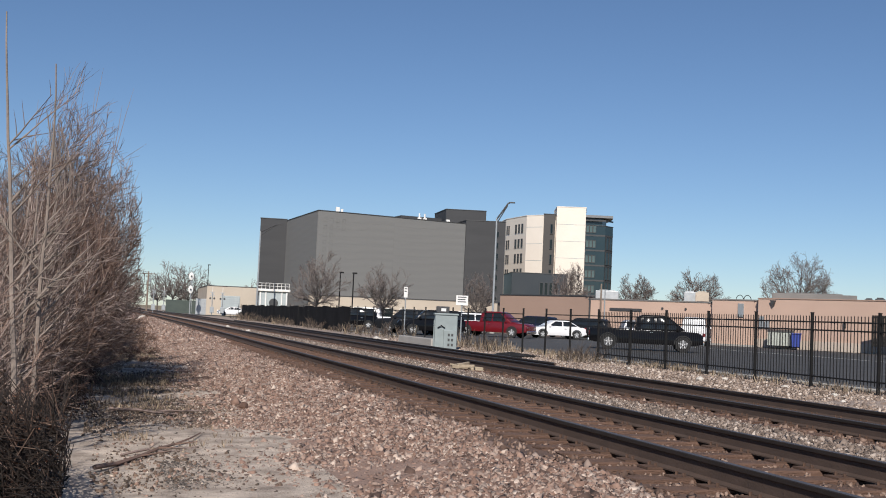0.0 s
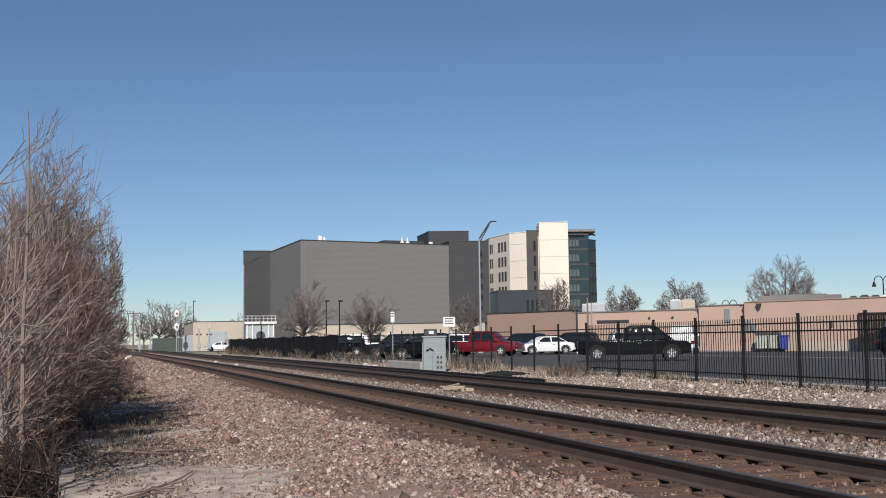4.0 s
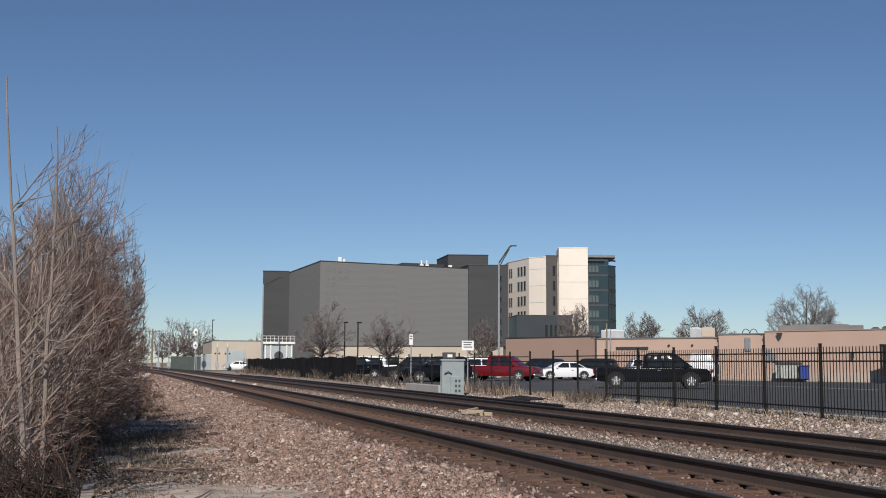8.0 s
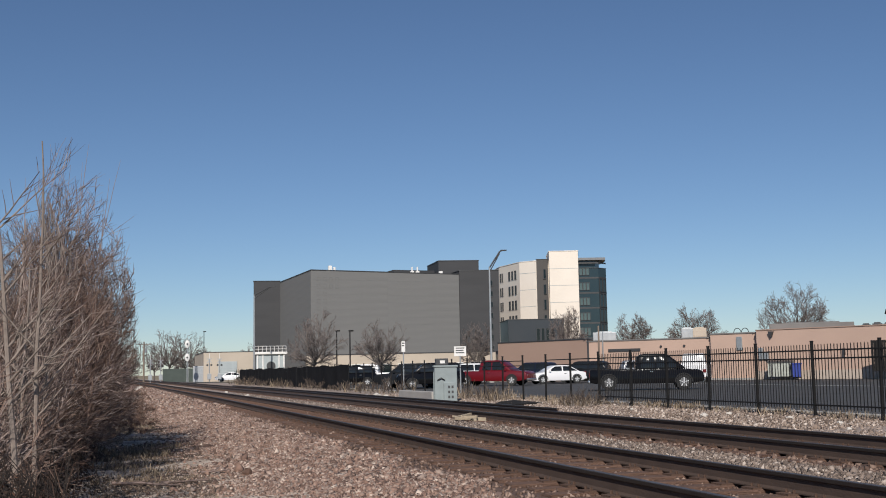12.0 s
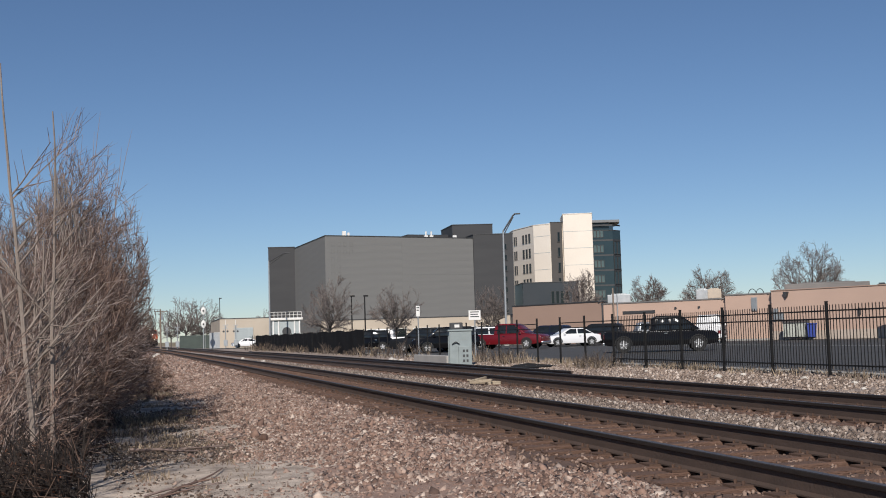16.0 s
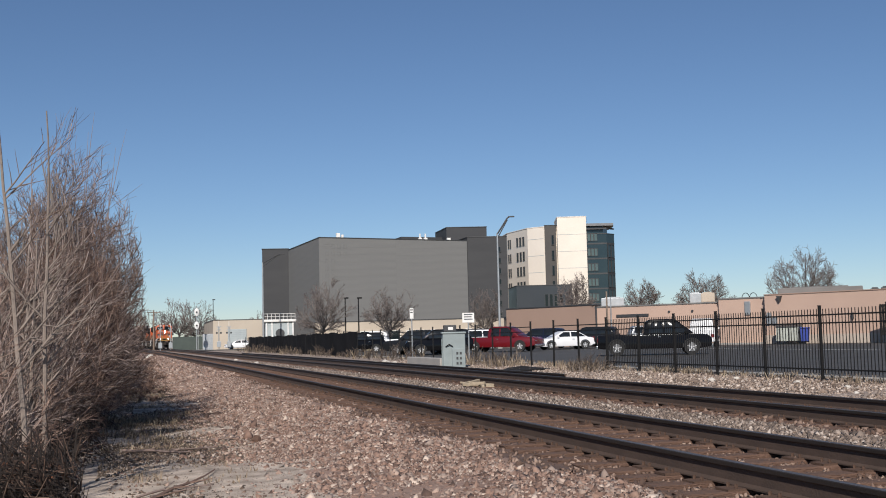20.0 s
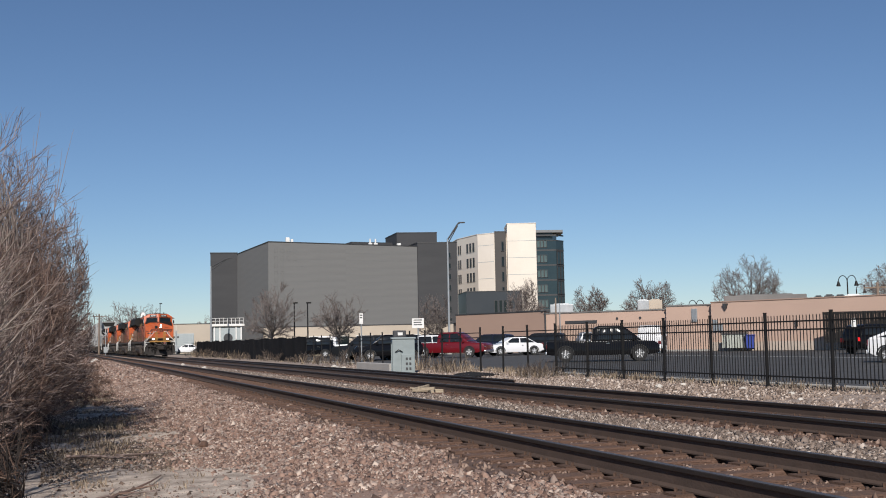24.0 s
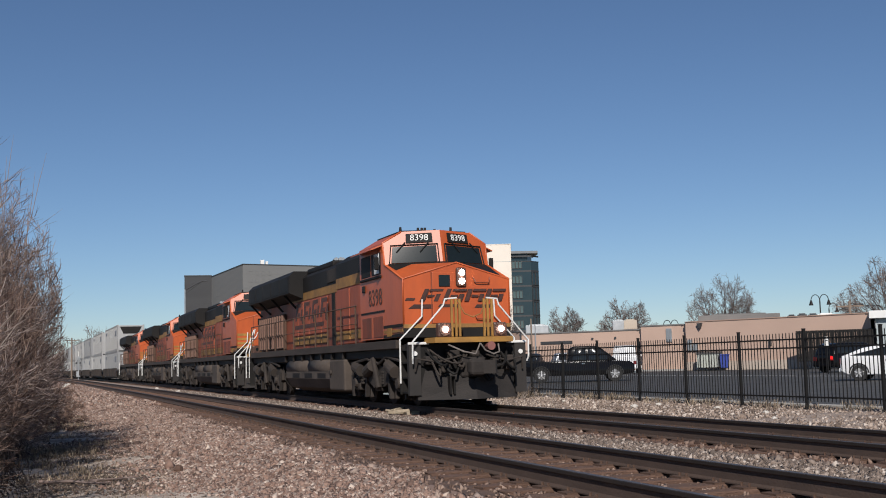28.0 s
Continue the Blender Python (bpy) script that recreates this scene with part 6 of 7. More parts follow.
LOCOS = [locomotive("orange and black diesel locomotive, headlights lit, leading the train", "8398")]
second = locomotive("dusty orange and black diesel locomotive coupled behind the leader")
LOCOS += [second, copy_thing(second, Matrix()), copy_thing(second, Matrix())]


def well_car():
    e = thing("well_car", Matrix(), "long low well wagon carrying two stacked containers", "wagon", "wagons of the train")
    for s in (-1, 1):
        q = B()
        q.prism([(2.2, 0.45), (CAR_LEN - 2.2, 0.45), (CAR_LEN - 2.0, 1.0), (CAR_LEN - 2.4, 1.28), (2.4, 1.28), (2.0, 1.0)], 0, s * 1.34, s * 1.48)
        part("side_sill", q, GRIME_LIGHT, e)
        for i in range(9):
            part("side_rib", B().box(min(s * 1.48, s * 1.54), max(s * 1.48, s * 1.54), 3.2 + 1.9 * i, 3.32 + 1.9 * i, 0.5, 1.25), GRIME_LIGHT, e)
    part("well_floor", B().box(-1.34, 1.34, 2.2, CAR_LEN - 2.2, 0.30, 0.38), GRIME, e)
    for y0, y1 in ((0.5, 2.3), (CAR_LEN - 2.3, CAR_LEN - 0.5)):
        part("end_platform", B().box(-1.45, 1.45, y0, y1, 0.95, 1.15, 0.03), GRIME, e)
    for y in (1.3, CAR_LEN - 1.3):
        truck_parts(e, y, (-0.88, 0.88), 0.46, 0.95, GRIME, 2.3, False)
    part("drawbar", B().box(-0.12, 0.12, -0.05, CAR_LEN + 0.05, 0.8, 0.94), GRIME, e)
    return e


def container(material, label, dark_end=False):
    L = 16.15
    e = thing("container", Matrix(), label, "container", "stacked containers on the train")
    part("body", B().box(-1.26, 1.26, 0.06, L - 0.06, 0.05, 2.54), material, e)
    for s in (-1, 1):
        x0, x1 = min(s * 1.26, s * 1.30), max(s * 1.26, s * 1.30)
        for z0, z1 in ((0, 0.16), (2.46, 2.59)):
            part("edge_rail", B().box(x0, x1, 0, L, z0, z1), material, e)
        me = B().box(x0, x1 - 0.01 if s > 0 else x1, 0, 0.30, 0.18, 2.44).mesh("side_panel", material)
        for i in range(26):
            part("side_panel", me, None, e, at=pose(0, 0.22 + 0.61 * i, 0))
    for y in (0.0, L - 0.12):
        for s in (-1, 1):
            part("corner_post", B().box(min(s * 1.16, s * 1.31), max(s * 1.16, s * 1.31), y, y + 0.12, 0, 2.6, 0.01), material, e)
    if dark_end:
        q = B()
        q.prism([(-1.05, 2.42), (-0.72, 1.72), (0.72, 1.72), (1.05, 2.42)], 1, 0.02, 0.05)
        part("end_trapezoid", q, LOCO_BLACK, e, "black trapezoid on the container end")
    for s in (-1, 1):
        x0, x1 = min(s * 1.29, s * 1.305), max(s * 1.29, s * 1.305)
        part("side_mark", B().box(x0, x1, 1.2, 3.1, 1.55, 2.1), mat("faded_mark", (0.16, 0.17, 0.19), (0.26, 0.27, 0.28), 2, 0.7), e, "faded dark mark of plain bars")
        part("side_mark", B().box(x0, x1, 13.6, 15.2, 1.9, 2.2), MATS["faded_mark"], e)
        # Dark strip paints in the shade of the gap between containers.
        part("gap_shade_strip", B().box(x0 - 0.004, x1 + 0.004, 0.0, 0.10, 0.1, 2.5), GRIME, e, "dark strip for the shade in the gap at the container's end")
    part("end_wall", B().box(-1.2, 1.2, 0.05, 0.08, 0.1, 2.5), material, e)
    return e


CARS = [well_car()]
CARS += [copy_thing(CARS[0], Matrix()) for _ in range(13)]
kinds = [container(BOX_WHITE, "white ribbed container with a black trapezoid on its end, stacked on a wagon", True), container(BOX_WHITE, "white ribbed steel container on a train wagon"), container(BOX_GREY, "pale grey ribbed steel container on a train wagon"), container(BOX_TAN, "tan ribbed steel container on a train wagon")]
BOXES = []
for i in range(14):
    for lvl in (0, 1):
        j = 0 if (i == 0 and lvl) else (1 if (i + lvl) % 3 else 2)
        if i in (9, 12) and lvl == 0:
            j = 3
        used = [w[2] for w in BOXES]
        ob = kinds[j] if kinds[j] not in used else copy_thing(kinds[j], Matrix())
        BOXES.append((i, lvl, ob))

NOSE_28, SPEED, CLIP = 23.2, 22.3, 28.0


def train_pose(t, back, up=0.0):
    """Where a vehicle stands whose front is that far behind the leading coupler."""
    y = NOSE_28 + SPEED * (CLIP - t) + back
    return pose(FAR_X + bend(y), y, up, 0, 0, -math.degrees(math.atan(slope(y + 9))))


TRAIN_TIMES = [float(i) for i in range(29)]


# ---- vehicles ----
def bearing(az, dist, z=-0.225, turn=0.0):
    """A pose on the ground at a bearing; the thing's +x points to the viewer's right, then turned by turn degrees."""
    return pose(dist * math.sin(radians(az)), dist * math.cos(radians(az)), z, 0, 0, -az + turn)


CAR_GLASS = mat("car_glass", (0.010, 0.012, 0.013), (0.016, 0.018, 0.02), 1, 0.10, 0, 0, 3)


def rounded(b, r):
    """The same solid with its edges rounded."""
    bm = bmesh.new()
    vs = [bm.verts.new(p) for p in b.v]
    for q in b.f:
        bm.faces.new([vs[i] for i in q])
    bmesh.ops.recalc_face_normals(bm, faces=bm.faces[:])
    bmesh.ops.bevel(bm, geom=bm.edges[:], offset=r, segments=3, affect="EDGES", profile=0.5, clamp_overlap=True)
    bm.verts.index_update()
    out = B()
    out.add([q.co for q in bm.verts], [[w.index for w in q.verts] for q in bm.faces])
    bm.free()
    return out


def car(m, paint, label, category, side, roof, width=1.85, wheels=(0.8, 3.6), wr=0.34, glass=None, bed=None, tail=True):
    """A road vehicle, front at +x. side: outline of the body (x, z); roof: outline of the glasshouse (x, z); both from rear to front along the top."""
    e = thing("pickup_truck" if category == "pickup truck" else "car", m, label, category, "vehicles in the car park")
    L = max(p[0] for p in side)
    hw = width / 2
    b = B()
    n = len(side)
    b.add([(x, -hw + (0.05 if z > 0.75 else 0.0), z) for x, z in side] + [(x, hw - (0.05 if z > 0.75 else 0.0), z) for x, z in side],
          [tuple(range(n))[::-1], tuple(range(n, 2 * n))] + [(i, (i + 1) % n, n + (i + 1) % n, n + i) for i in range(n)])
    part("body", rounded(b, 0.05), paint, e, smooth=True)
    g = B()
    k = len(roof)
    zt = max(p[1] for p in roof)
    zb = min(p[1] for p in roof)

    def inset(z):
        return 0.07 + 0.16 * (z - zb) / (zt - zb)
    g.add([(x, -hw + inset(z), z) for x, z in roof] + [(x, hw - inset(z), z) for x, z in roof], [tuple(range(k))[::-1], tuple(range(k, 2 * k))] + [(i, (i + 1) % k, k + (i + 1) % k, k + i) for i in range(k)])
    part("cabin", rounded(g, 0.06), paint, e, smooth=True)
    # side glass follows the roof outline, a little inside
    xs0, xs1 = min(p[0] for p in roof), max(p[0] for p in roof)
    top = [p for p in roof if p[1] > zt - 0.12]
    x0, x1 = min(p[0] for p in top), max(p[0] for p in top)
    zg0, zg1 = zb + 0.08, zt - 0.1
    for s in (-1, 1):
        y = [s * (hw - inset(z) + 0.012) for z in (zg0, zg1)]
        mid = (x0 + x1) / 2
        for a0, a1, c0, c1 in ((xs0 + 0.25, mid - 0.05, x0 + 0.08, mid - 0.05), (mid + 0.05, xs1 - 0.35, mid + 0.05, x1 - 0.08)):
            q = B()
            for k in range(5):
                v = k / 4
                zz = zg0 + (zg1 - zg0) * v
                lo, hi = a0 + (c0 - a0) * v, a1 + (c1 - a1) * v
                q.v += [(lo + (hi - lo) * u / 6, s * (hw - inset(zz) + 0.004 + 0.045 * math.sin(math.pi * v) * (0.3 + 0.7 * math.sin(math.pi * u / 6)) + 0.012 * math.sin(math.pi * u / 6)), zz) for u in range(7)]
            q.f += [(7 * k + u, 7 * k + u + 1, 7 * k + u + 8, 7 * k + u + 7) for k in range(4) for u in range(6)]
            part("side_window", q, CAR_GLASS, e, smooth=True)
        part("mirror", B().box(xs1 - 0.5, xs1 - 0.35, s * hw - 0.08 if s < 0 else s * hw - 0.02, s * hw + 0.02 if s < 0 else s * hw + 0.08, zb + 0.02, zb + 0.18, 0.02), paint, e)
        part("door_handle", B().box(mid - 0.3, mid - 0.12, s * (hw - 0.03) - 0.02, s * (hw - 0.03) + 0.02, zb - 0.14, zb - 0.10), CHROME, e)
        part("headlight", B().box(L - 0.25, L - 0.02, s * (hw - 0.28) - 0.16, s * (hw - 0.28) + 0.16, 0.66, 0.82, 0.03), CHROME, e)
        part("tail_light", B().box(-0.02, 0.12, s * (hw - 0.2) - 0.13, s * (hw - 0.2) + 0.13, 0.70, 0.95, 0.02), mat("lamp_red", (0.16, 0.010, 0.010), (0.12, 0.008, 0.008), 3, 0.3), e)
        for x in wheels:
            w = B()
            w.cyl((x, s * (hw - 0.20), wr), (x, s * (hw + 0.01), wr), wr, n=20)
            tyre = part("wheel", w, RUBBER, e)
            part("rim", B().cyl((x, s * (hw - 0.02), wr), (x, s * (hw + 0.02), wr), wr * 0.62, wr * 0.56, n=16), RIM_DARK, tyre)
            hub = B()
            for i in range(5):
                t0 = 2 * math.pi * i / 5 + 0.3
                hub.cyl((x, s * (hw + 0.02), wr), (x + wr * 0.6 * math.cos(t0), s * (hw + 0.02), wr + wr * 0.6 * math.sin(t0)), wr * 0.09, n=4)
            part("spoke", hub, RIM, tyre)
            a = B()
            for i in range(10):
                t0, t1 = math.pi * i / 10, math.pi * (i + 1) / 10
                a.add([(x + (wr + o) * math.cos(t), s * (hw + 0.012), wr + (wr + o) * math.sin(t)) for t, o in ((t0, 0.02), (t1, 0.02), (t1, 0.08), (t0, 0.08))], [(0, 1, 2, 3)])
            part("wheel_arch", a, RUBBER, e)
    # windscreen and rear glass as slabs laid on the sloping ends
    fr = [p for p in roof if p[0] > (xs0 + xs1) / 2]
    a, c = max(fr, key=lambda p: p[0]), max((p for p in fr), key=lambda p: p[1])
    q = B()
    d = Vector((c[0] - a[0], 0, c[1] - a[1]))
    nrm = Vector((d.z, 0, -d.x)).normalized() * 0.02
    p0, p1 = Vector((a[0], 0, a[1])) + d * 0.1 + nrm, Vector((a[0], 0, a[1])) + d * 0.9 + nrm
    wy = hw - 0.2
    q.add([p0 + Vector((0, -wy, 0)), p0 + Vector((0, wy, 0)), p1 + Vector((0, wy - 0.08, 0)), p1 + Vector((0, -wy + 0.08, 0)), p0 + Vector((-0.03, -wy, 0)), p0 + Vector((-0.03, wy, 0)), p1 + Vector((-0.03, wy - 0.08, 0)), p1 + Vector((-0.03, -wy + 0.08, 0))],
          [(0, 1, 2, 3), (7, 6, 5, 4), (0, 4, 5, 1), (1, 5, 6, 2), (2, 6, 7, 3), (3, 7, 4, 0)])
    part("windscreen", q, GLASS_DARK, e)
    bk = [p for p in roof if p[0] < (xs0 + xs1) / 2]
    a, c = min(bk, key=lambda p: p[1]), max(bk, key=lambda p: p[1])
    d = Vector((c[0] - a[0], 0, c[1] - a[1]))
    nrm = Vector((-d.z, 0, d.x)).normalized() * 0.035
    p0, p1 = Vector((a[0], 0, a[1])) + d * 0.15 + nrm, Vector((a[0], 0, a[1])) + d * 0.85 + nrm
    q = B()
    q.add([p0 + Vector((0, -wy, 0)), p0 + Vector((0, wy, 0)), p1 + Vector((0, wy - 0.08, 0)), p1 + Vector((0, -wy + 0.08, 0)), p0 + Vector((0.06, -wy, 0)), p0 + Vector((0.06, wy, 0)), p1 + Vector((0.06, wy - 0.08, 0)), p1 + Vector((0.06, -wy + 0.08, 0))],
          [(0, 1, 2, 3), (7, 6, 5, 4), (0, 4, 5, 1), (1, 5, 6, 2), (2, 6, 7, 3), (3, 7, 4, 0)])
    part("rear_window", q, GLASS_DARK, e)
    part("bumper", B().box(L - 0.08, L + 0.06, -hw + 0.1, hw - 0.1, 0.36, 0.54, 0.04), CHROME if category == "pickup truck" else paint, e)
    part("rear_bumper", B().box(-0.08, 0.06, -hw + 0.1, hw - 0.1, 0.36, 0.54, 0.04), CHROME if category == "pickup truck" else paint, e)
    if bed:
        part("bed_liner", B().box(bed[0], bed[1], -hw + 0.12, hw - 0.12, bed[2] - 0.02, bed[2] + 0.012), RUBBER, e)
    return e


RIM = mat("alloy_rim", (0.70, 0.70, 0.70), (0.55, 0.55, 0.55), 14, 0.35, 0.3)
RIM_DARK = mat("shaded_rim", (0.22, 0.22, 0.22), (0.12, 0.12, 0.12), 10, 0.4, 0.3)
PICKUP_SIDE = [(0, 0.42), (0, 1.02), (0.05, 1.10), (2.35, 1.10), (4.35, 1.12), (5.65, 1.04), (5.85, 0.9), (5.88, 0.45), (5.3, 0.34), (0.3, 0.36)]
PICKUP_ROOF = [(2.05, 1.08), (2.12, 1.72), (2.4, 1.88), (3.5, 1.88), (3.75, 1.82), (4.65, 1.10)]
SEDAN_SIDE = [(0, 0.40), (0.02, 0.86), (0.3, 0.94), (3.2, 0.94), (4.35, 0.80), (4.55, 0.62), (4.55, 0.34), (4.2, 0.24), (0.3, 0.26)]
SEDAN_ROOF = [(0.45, 0.92), (1.3, 1.40), (1.7, 1.46), (2.3, 1.45), (2.6, 1.40), (3.45, 0.92)]
SUV_SIDE = [(0, 0.42), (0, 1.02), (0.1, 1.08), (3.4, 1.08), (4.5, 1.0), (4.65, 0.8), (4.65, 0.4), (4.3, 0.3), (0.3, 0.32)]
SUV_ROOF = [(0.08, 1.06), (0.35, 1.66), (0.6, 1.74), (2.5, 1.74), (2.8, 1.68), (3.55, 1.06)]
HATCH_SIDE = [(0, 0.42), (0.02, 0.98), (0.12, 1.06), (3.1, 0.98), (4.3, 0.74), (4.45, 0.6), (4.45, 0.32), (4.1, 0.22), (0.3, 0.26)]
HATCH_ROOF = [(0.10, 1.04), (0.9, 1.36), (1.7, 1.50), (2.2, 1.49), (2.5, 1.44), (3.6, 0.96)]


def placed(az, dist, turn, length, z=-0.225):
    return bearing(az, dist, z, turn) @ pose(-length / 2, 0, 0)


car(placed(26.85, 60.5, 3, 5.88), CAR_BLACK, "glossy black crew-cab pickup truck parked behind the fence", "pickup truck", PICKUP_SIDE, [(x + 0.35, z) for x, z in PICKUP_ROOF], 2.0, (1.0, 4.85), 0.40, bed=(0.15, 1.95, 1.10))
car(placed(19.3, 84, -24, 5.88), CAR_RED, "red extended-cab pickup truck parked behind the fence", "pickup truck", PICKUP_SIDE, PICKUP_ROOF, 1.95, (1.0, 4.7), 0.39, bed=(0.15, 1.95, 1.10))
car(placed(22.35, 89, 200, 4.55), CAR_WHITE, "white saloon car in the car park", "car", SEDAN_SIDE, SEDAN_ROOF)
car(placed(23.75, 93, 160, 4.65), CAR_GREY, "dark grey estate car in the car park", "car", SUV_SIDE, SUV_ROOF)
car(placed(21.2, 97, 150, 4.65), CAR_NAVY, "navy blue sport-utility car in the car park", "car", SUV_SIDE, SUV_ROOF)
car(placed(24.5, 103, 170, 4.55), CAR_NAVY, "dark blue saloon car in the car park", "car", SEDAN_SIDE, SEDAN_ROOF)
car(placed(17.7, 95, 195, 4.65), CAR_WHITE, "white sport-utility car behind the red pickup", "car", SUV_SIDE, SUV_ROOF)
car(placed(13.0, 104, 170, 5.88), CAR_WHITE, "white pickup truck behind the iron fence", "pickup truck", PICKUP_SIDE, PICKUP_ROOF, 2.0, (1.0, 4.7), 0.39, bed=(0.15, 1.95, 1.10))
car(placed(14.9, 80, 165, 4.65), CAR_GREY, "dark grey sport-utility car behind the iron fence", "car", SUV_SIDE, SUV_ROOF)
car(placed(16.0, 77, 185, 4.65), CAR_BLACK, "black sport-utility car beside the grey cabinet", "car", SUV_SIDE, SUV_ROOF)
car(placed(11.9, 96, 180, 4.65), CAR_BLACK, "black car half hidden by the screened fence", "car", SUV_SIDE, SUV_ROOF)
car(placed(29.35, 88, 86, 5.2), CAR_WHITE, "white van parked beyond the black pickup", "van", [(0, 0.42), (0, 1.3), (0.1, 1.4), (4.0, 1.3), (5.0, 1.05), (5.2, 0.9), (5.2, 0.42), (4.8, 0.3), (0.3, 0.32)], [(0.05, 1.28), (0.15, 2.0), (0.5, 2.12), (3.2, 2.12), (3.5, 2.02), (4.3, 1.28)], 1.95, (0.95, 4.2), 0.36)
car(placed(27.0, 92, 14, 4.65), CAR_SILVER, "silver car beyond the black pickup", "car", SUV_SIDE, SUV_ROOF)
car(placed(42.15, 50.5, -8, 4.45), CAR_WHITE, "white hatchback parked behind the iron fence", "car", HATCH_SIDE, HATCH_ROOF, 1.76, (0.75, 3.45), 0.33)
e = car(placed(40.15, 72, 42, 4.65), CAR_BLACK, "black sport-utility car, one tail light lit, by the tan building", "car", SUV_SIDE, SUV_ROOF)
part("brake_lamp", B().box(-0.05, 0.0, -0.85, -0.62, 0.78, 0.98, 0.02), TAIL_GLOW, e, "lit red tail lamp")
car(placed(5.95, 180, 175, 4.65, -0.2), CAR_WHITE, "white car waiting at the far level crossing", "car", SEDAN_SIDE, SEDAN_ROOF)


# ---- yard things ----
def signal_cabinet():
    e = thing("signal_cabinet", pose(13.25, 44.0, -0.30, 0, 0, -12), "grey railway signal cabinet with a vented lower door", "cabinet")
    part("plinth", B().box(-0.55, 0.55, -0.4, 0.4, -0.1, 0.05, 0.02), CONCRETE, e)
    steel = mat("cabinet_paint", (0.27, 0.31, 0.31), (0.20, 0.235, 0.235), 3, 0.6, 0, 0.1, 30)
    part("body", B().box(-0.46, 0.46, -0.32, 0.32, 0.05, 1.42, 0.03), steel, e)
    part("roof", B().box(-0.5, 0.5, -0.36, 0.36, 1.42, 1.50, 0.03), steel, e)
    part("side_box", B().box(-0.1, 0.44, -0.46, -0.32, 0.05, 0.82, 0.02), steel, e)
    part("top_box", B().box(-0.40, 0.12, -0.2, 0.2, 1.50, 1.78, 0.03), DARK_TRIM, e, "dark meter box on top")
    part("badge", B().box(-0.22, -0.02, -0.215, -0.19, 1.58, 1.70), WHITE, e, "small white plate")
    part("conduit", B().tube([(-0.48, -0.2, 0), (-0.48, -0.2, 1.2), (-0.3, -0.3, 1.35)], 0.03), steel, e)
    part("latch", B().tube([(-0.35, -0.36, 0.9), (-0.2, -0.4, 1.0), (-0.05, -0.36, 0.9)], 0.02), LOCO_BLACK, e)
    for i in range(3):
        for j in range(2):
            part("vent", B().box(0.02 + 0.14 * j + 0.05, 0.1 + 0.14 * j + 0.05, -0.475, -0.455, 0.18 + 0.2 * i, 0.28 + 0.2 * i), DARK_TRIM, e)
    return e


signal_cabinet()
solid("concrete_wall", B().box(12.95, 13.25, 45.0, 50.5, -0.4, 0.12, 0.03), CONCRETE, "low pale concrete wall beside the signal cabinet", "wall")
solid("dark_ground_patch", B().prism([(12.0, 35.0), (14.9, 37.6), (15.3, 41.6), (14.0, 39.6)], 2, -0.34, -0.20), mat("dark_patch_surface", (0.018, 0.017, 0.016), (0.034, 0.031, 0.029), 2, 0.95, 0, 0.3, 30, spec=0.1), "flat dark patch on the ground between the track and the fence", "paving", kind="structure")


def sign(az, dist, w, h, z, label, bars=3, post=GALV):
    e = thing("road_sign", bearing(az, dist, ground_z(min(60, dist * math.sin(radians(az))))), label, "sign")
    part("post", B().cyl((0, 0.03, -0.1), (0, 0.03, z + h), 0.035, n=8), post, e)
    part("plate", B().box(-w / 2, w / 2, -0.02, 0.0, z, z + h, 0.008), WHITE, e)
    for i in range(bars):
        part("text_bar", B().box(-w * 0.36, w * (0.36 - 0.08 * (i % 2)), -0.026, -0.02, z + h * (0.78 - 0.24 * i), z + h * (0.88 - 0.24 * i)), DARK_TRIM, e)
    return e


sign(17.55, 60, 0.64, 0.52, 1.98, "white notice sign on a post by the fence")
sign(14.66, 66, 0.22, 0.62, 2.35, "narrow white sign on a thin post", 2)
sign(38.95, 66, 0.25, 0.5, 1.6, "small white sign by the dark enclosure", 2, IRON)


def street_lamp(az, dist, h, arm, label, rise=1.5, material=GALV):
    e = thing("street_lamp", bearing(az, dist, -0.25), label, "street lamp")
    part("base", B().cyl((0, 0, -0.1), (0, 0, 0.5), 0.24, n=12), CONCRETE, e)
    part("pole", B().cyl((0, 0, 0.4), (0, 0, h), 0.11, 0.075, n=10), material, e, smooth=False)
    part("arm", B().tube([(0, 0, h - 0.1), (arm * 0.85, 0, h + rise * 0.92), (arm, 0, h + rise)], 0.08), DARK_TRIM, e)
    part("brace", B().tube([(0, 0, h - 0.5), (arm * 0.85, 0, h + rise * 0.82)], 0.055), DARK_TRIM, e)
    part("lamp_head", B().box(arm - 0.1, arm + 0.5, -0.12, 0.12, h + rise - 0.05, h + rise + 0.07, 0.05), DARK_TRIM, e, "flat dark lamp head")
    return e


street_lamp(19.15, 104, 10.75, 1.15, "tall galvanised street lamp with a braced arm")
street_lamp(7.15, 132, 10.4, 2.0, "tall galvanised street lamp by the dark wing", 0.9)


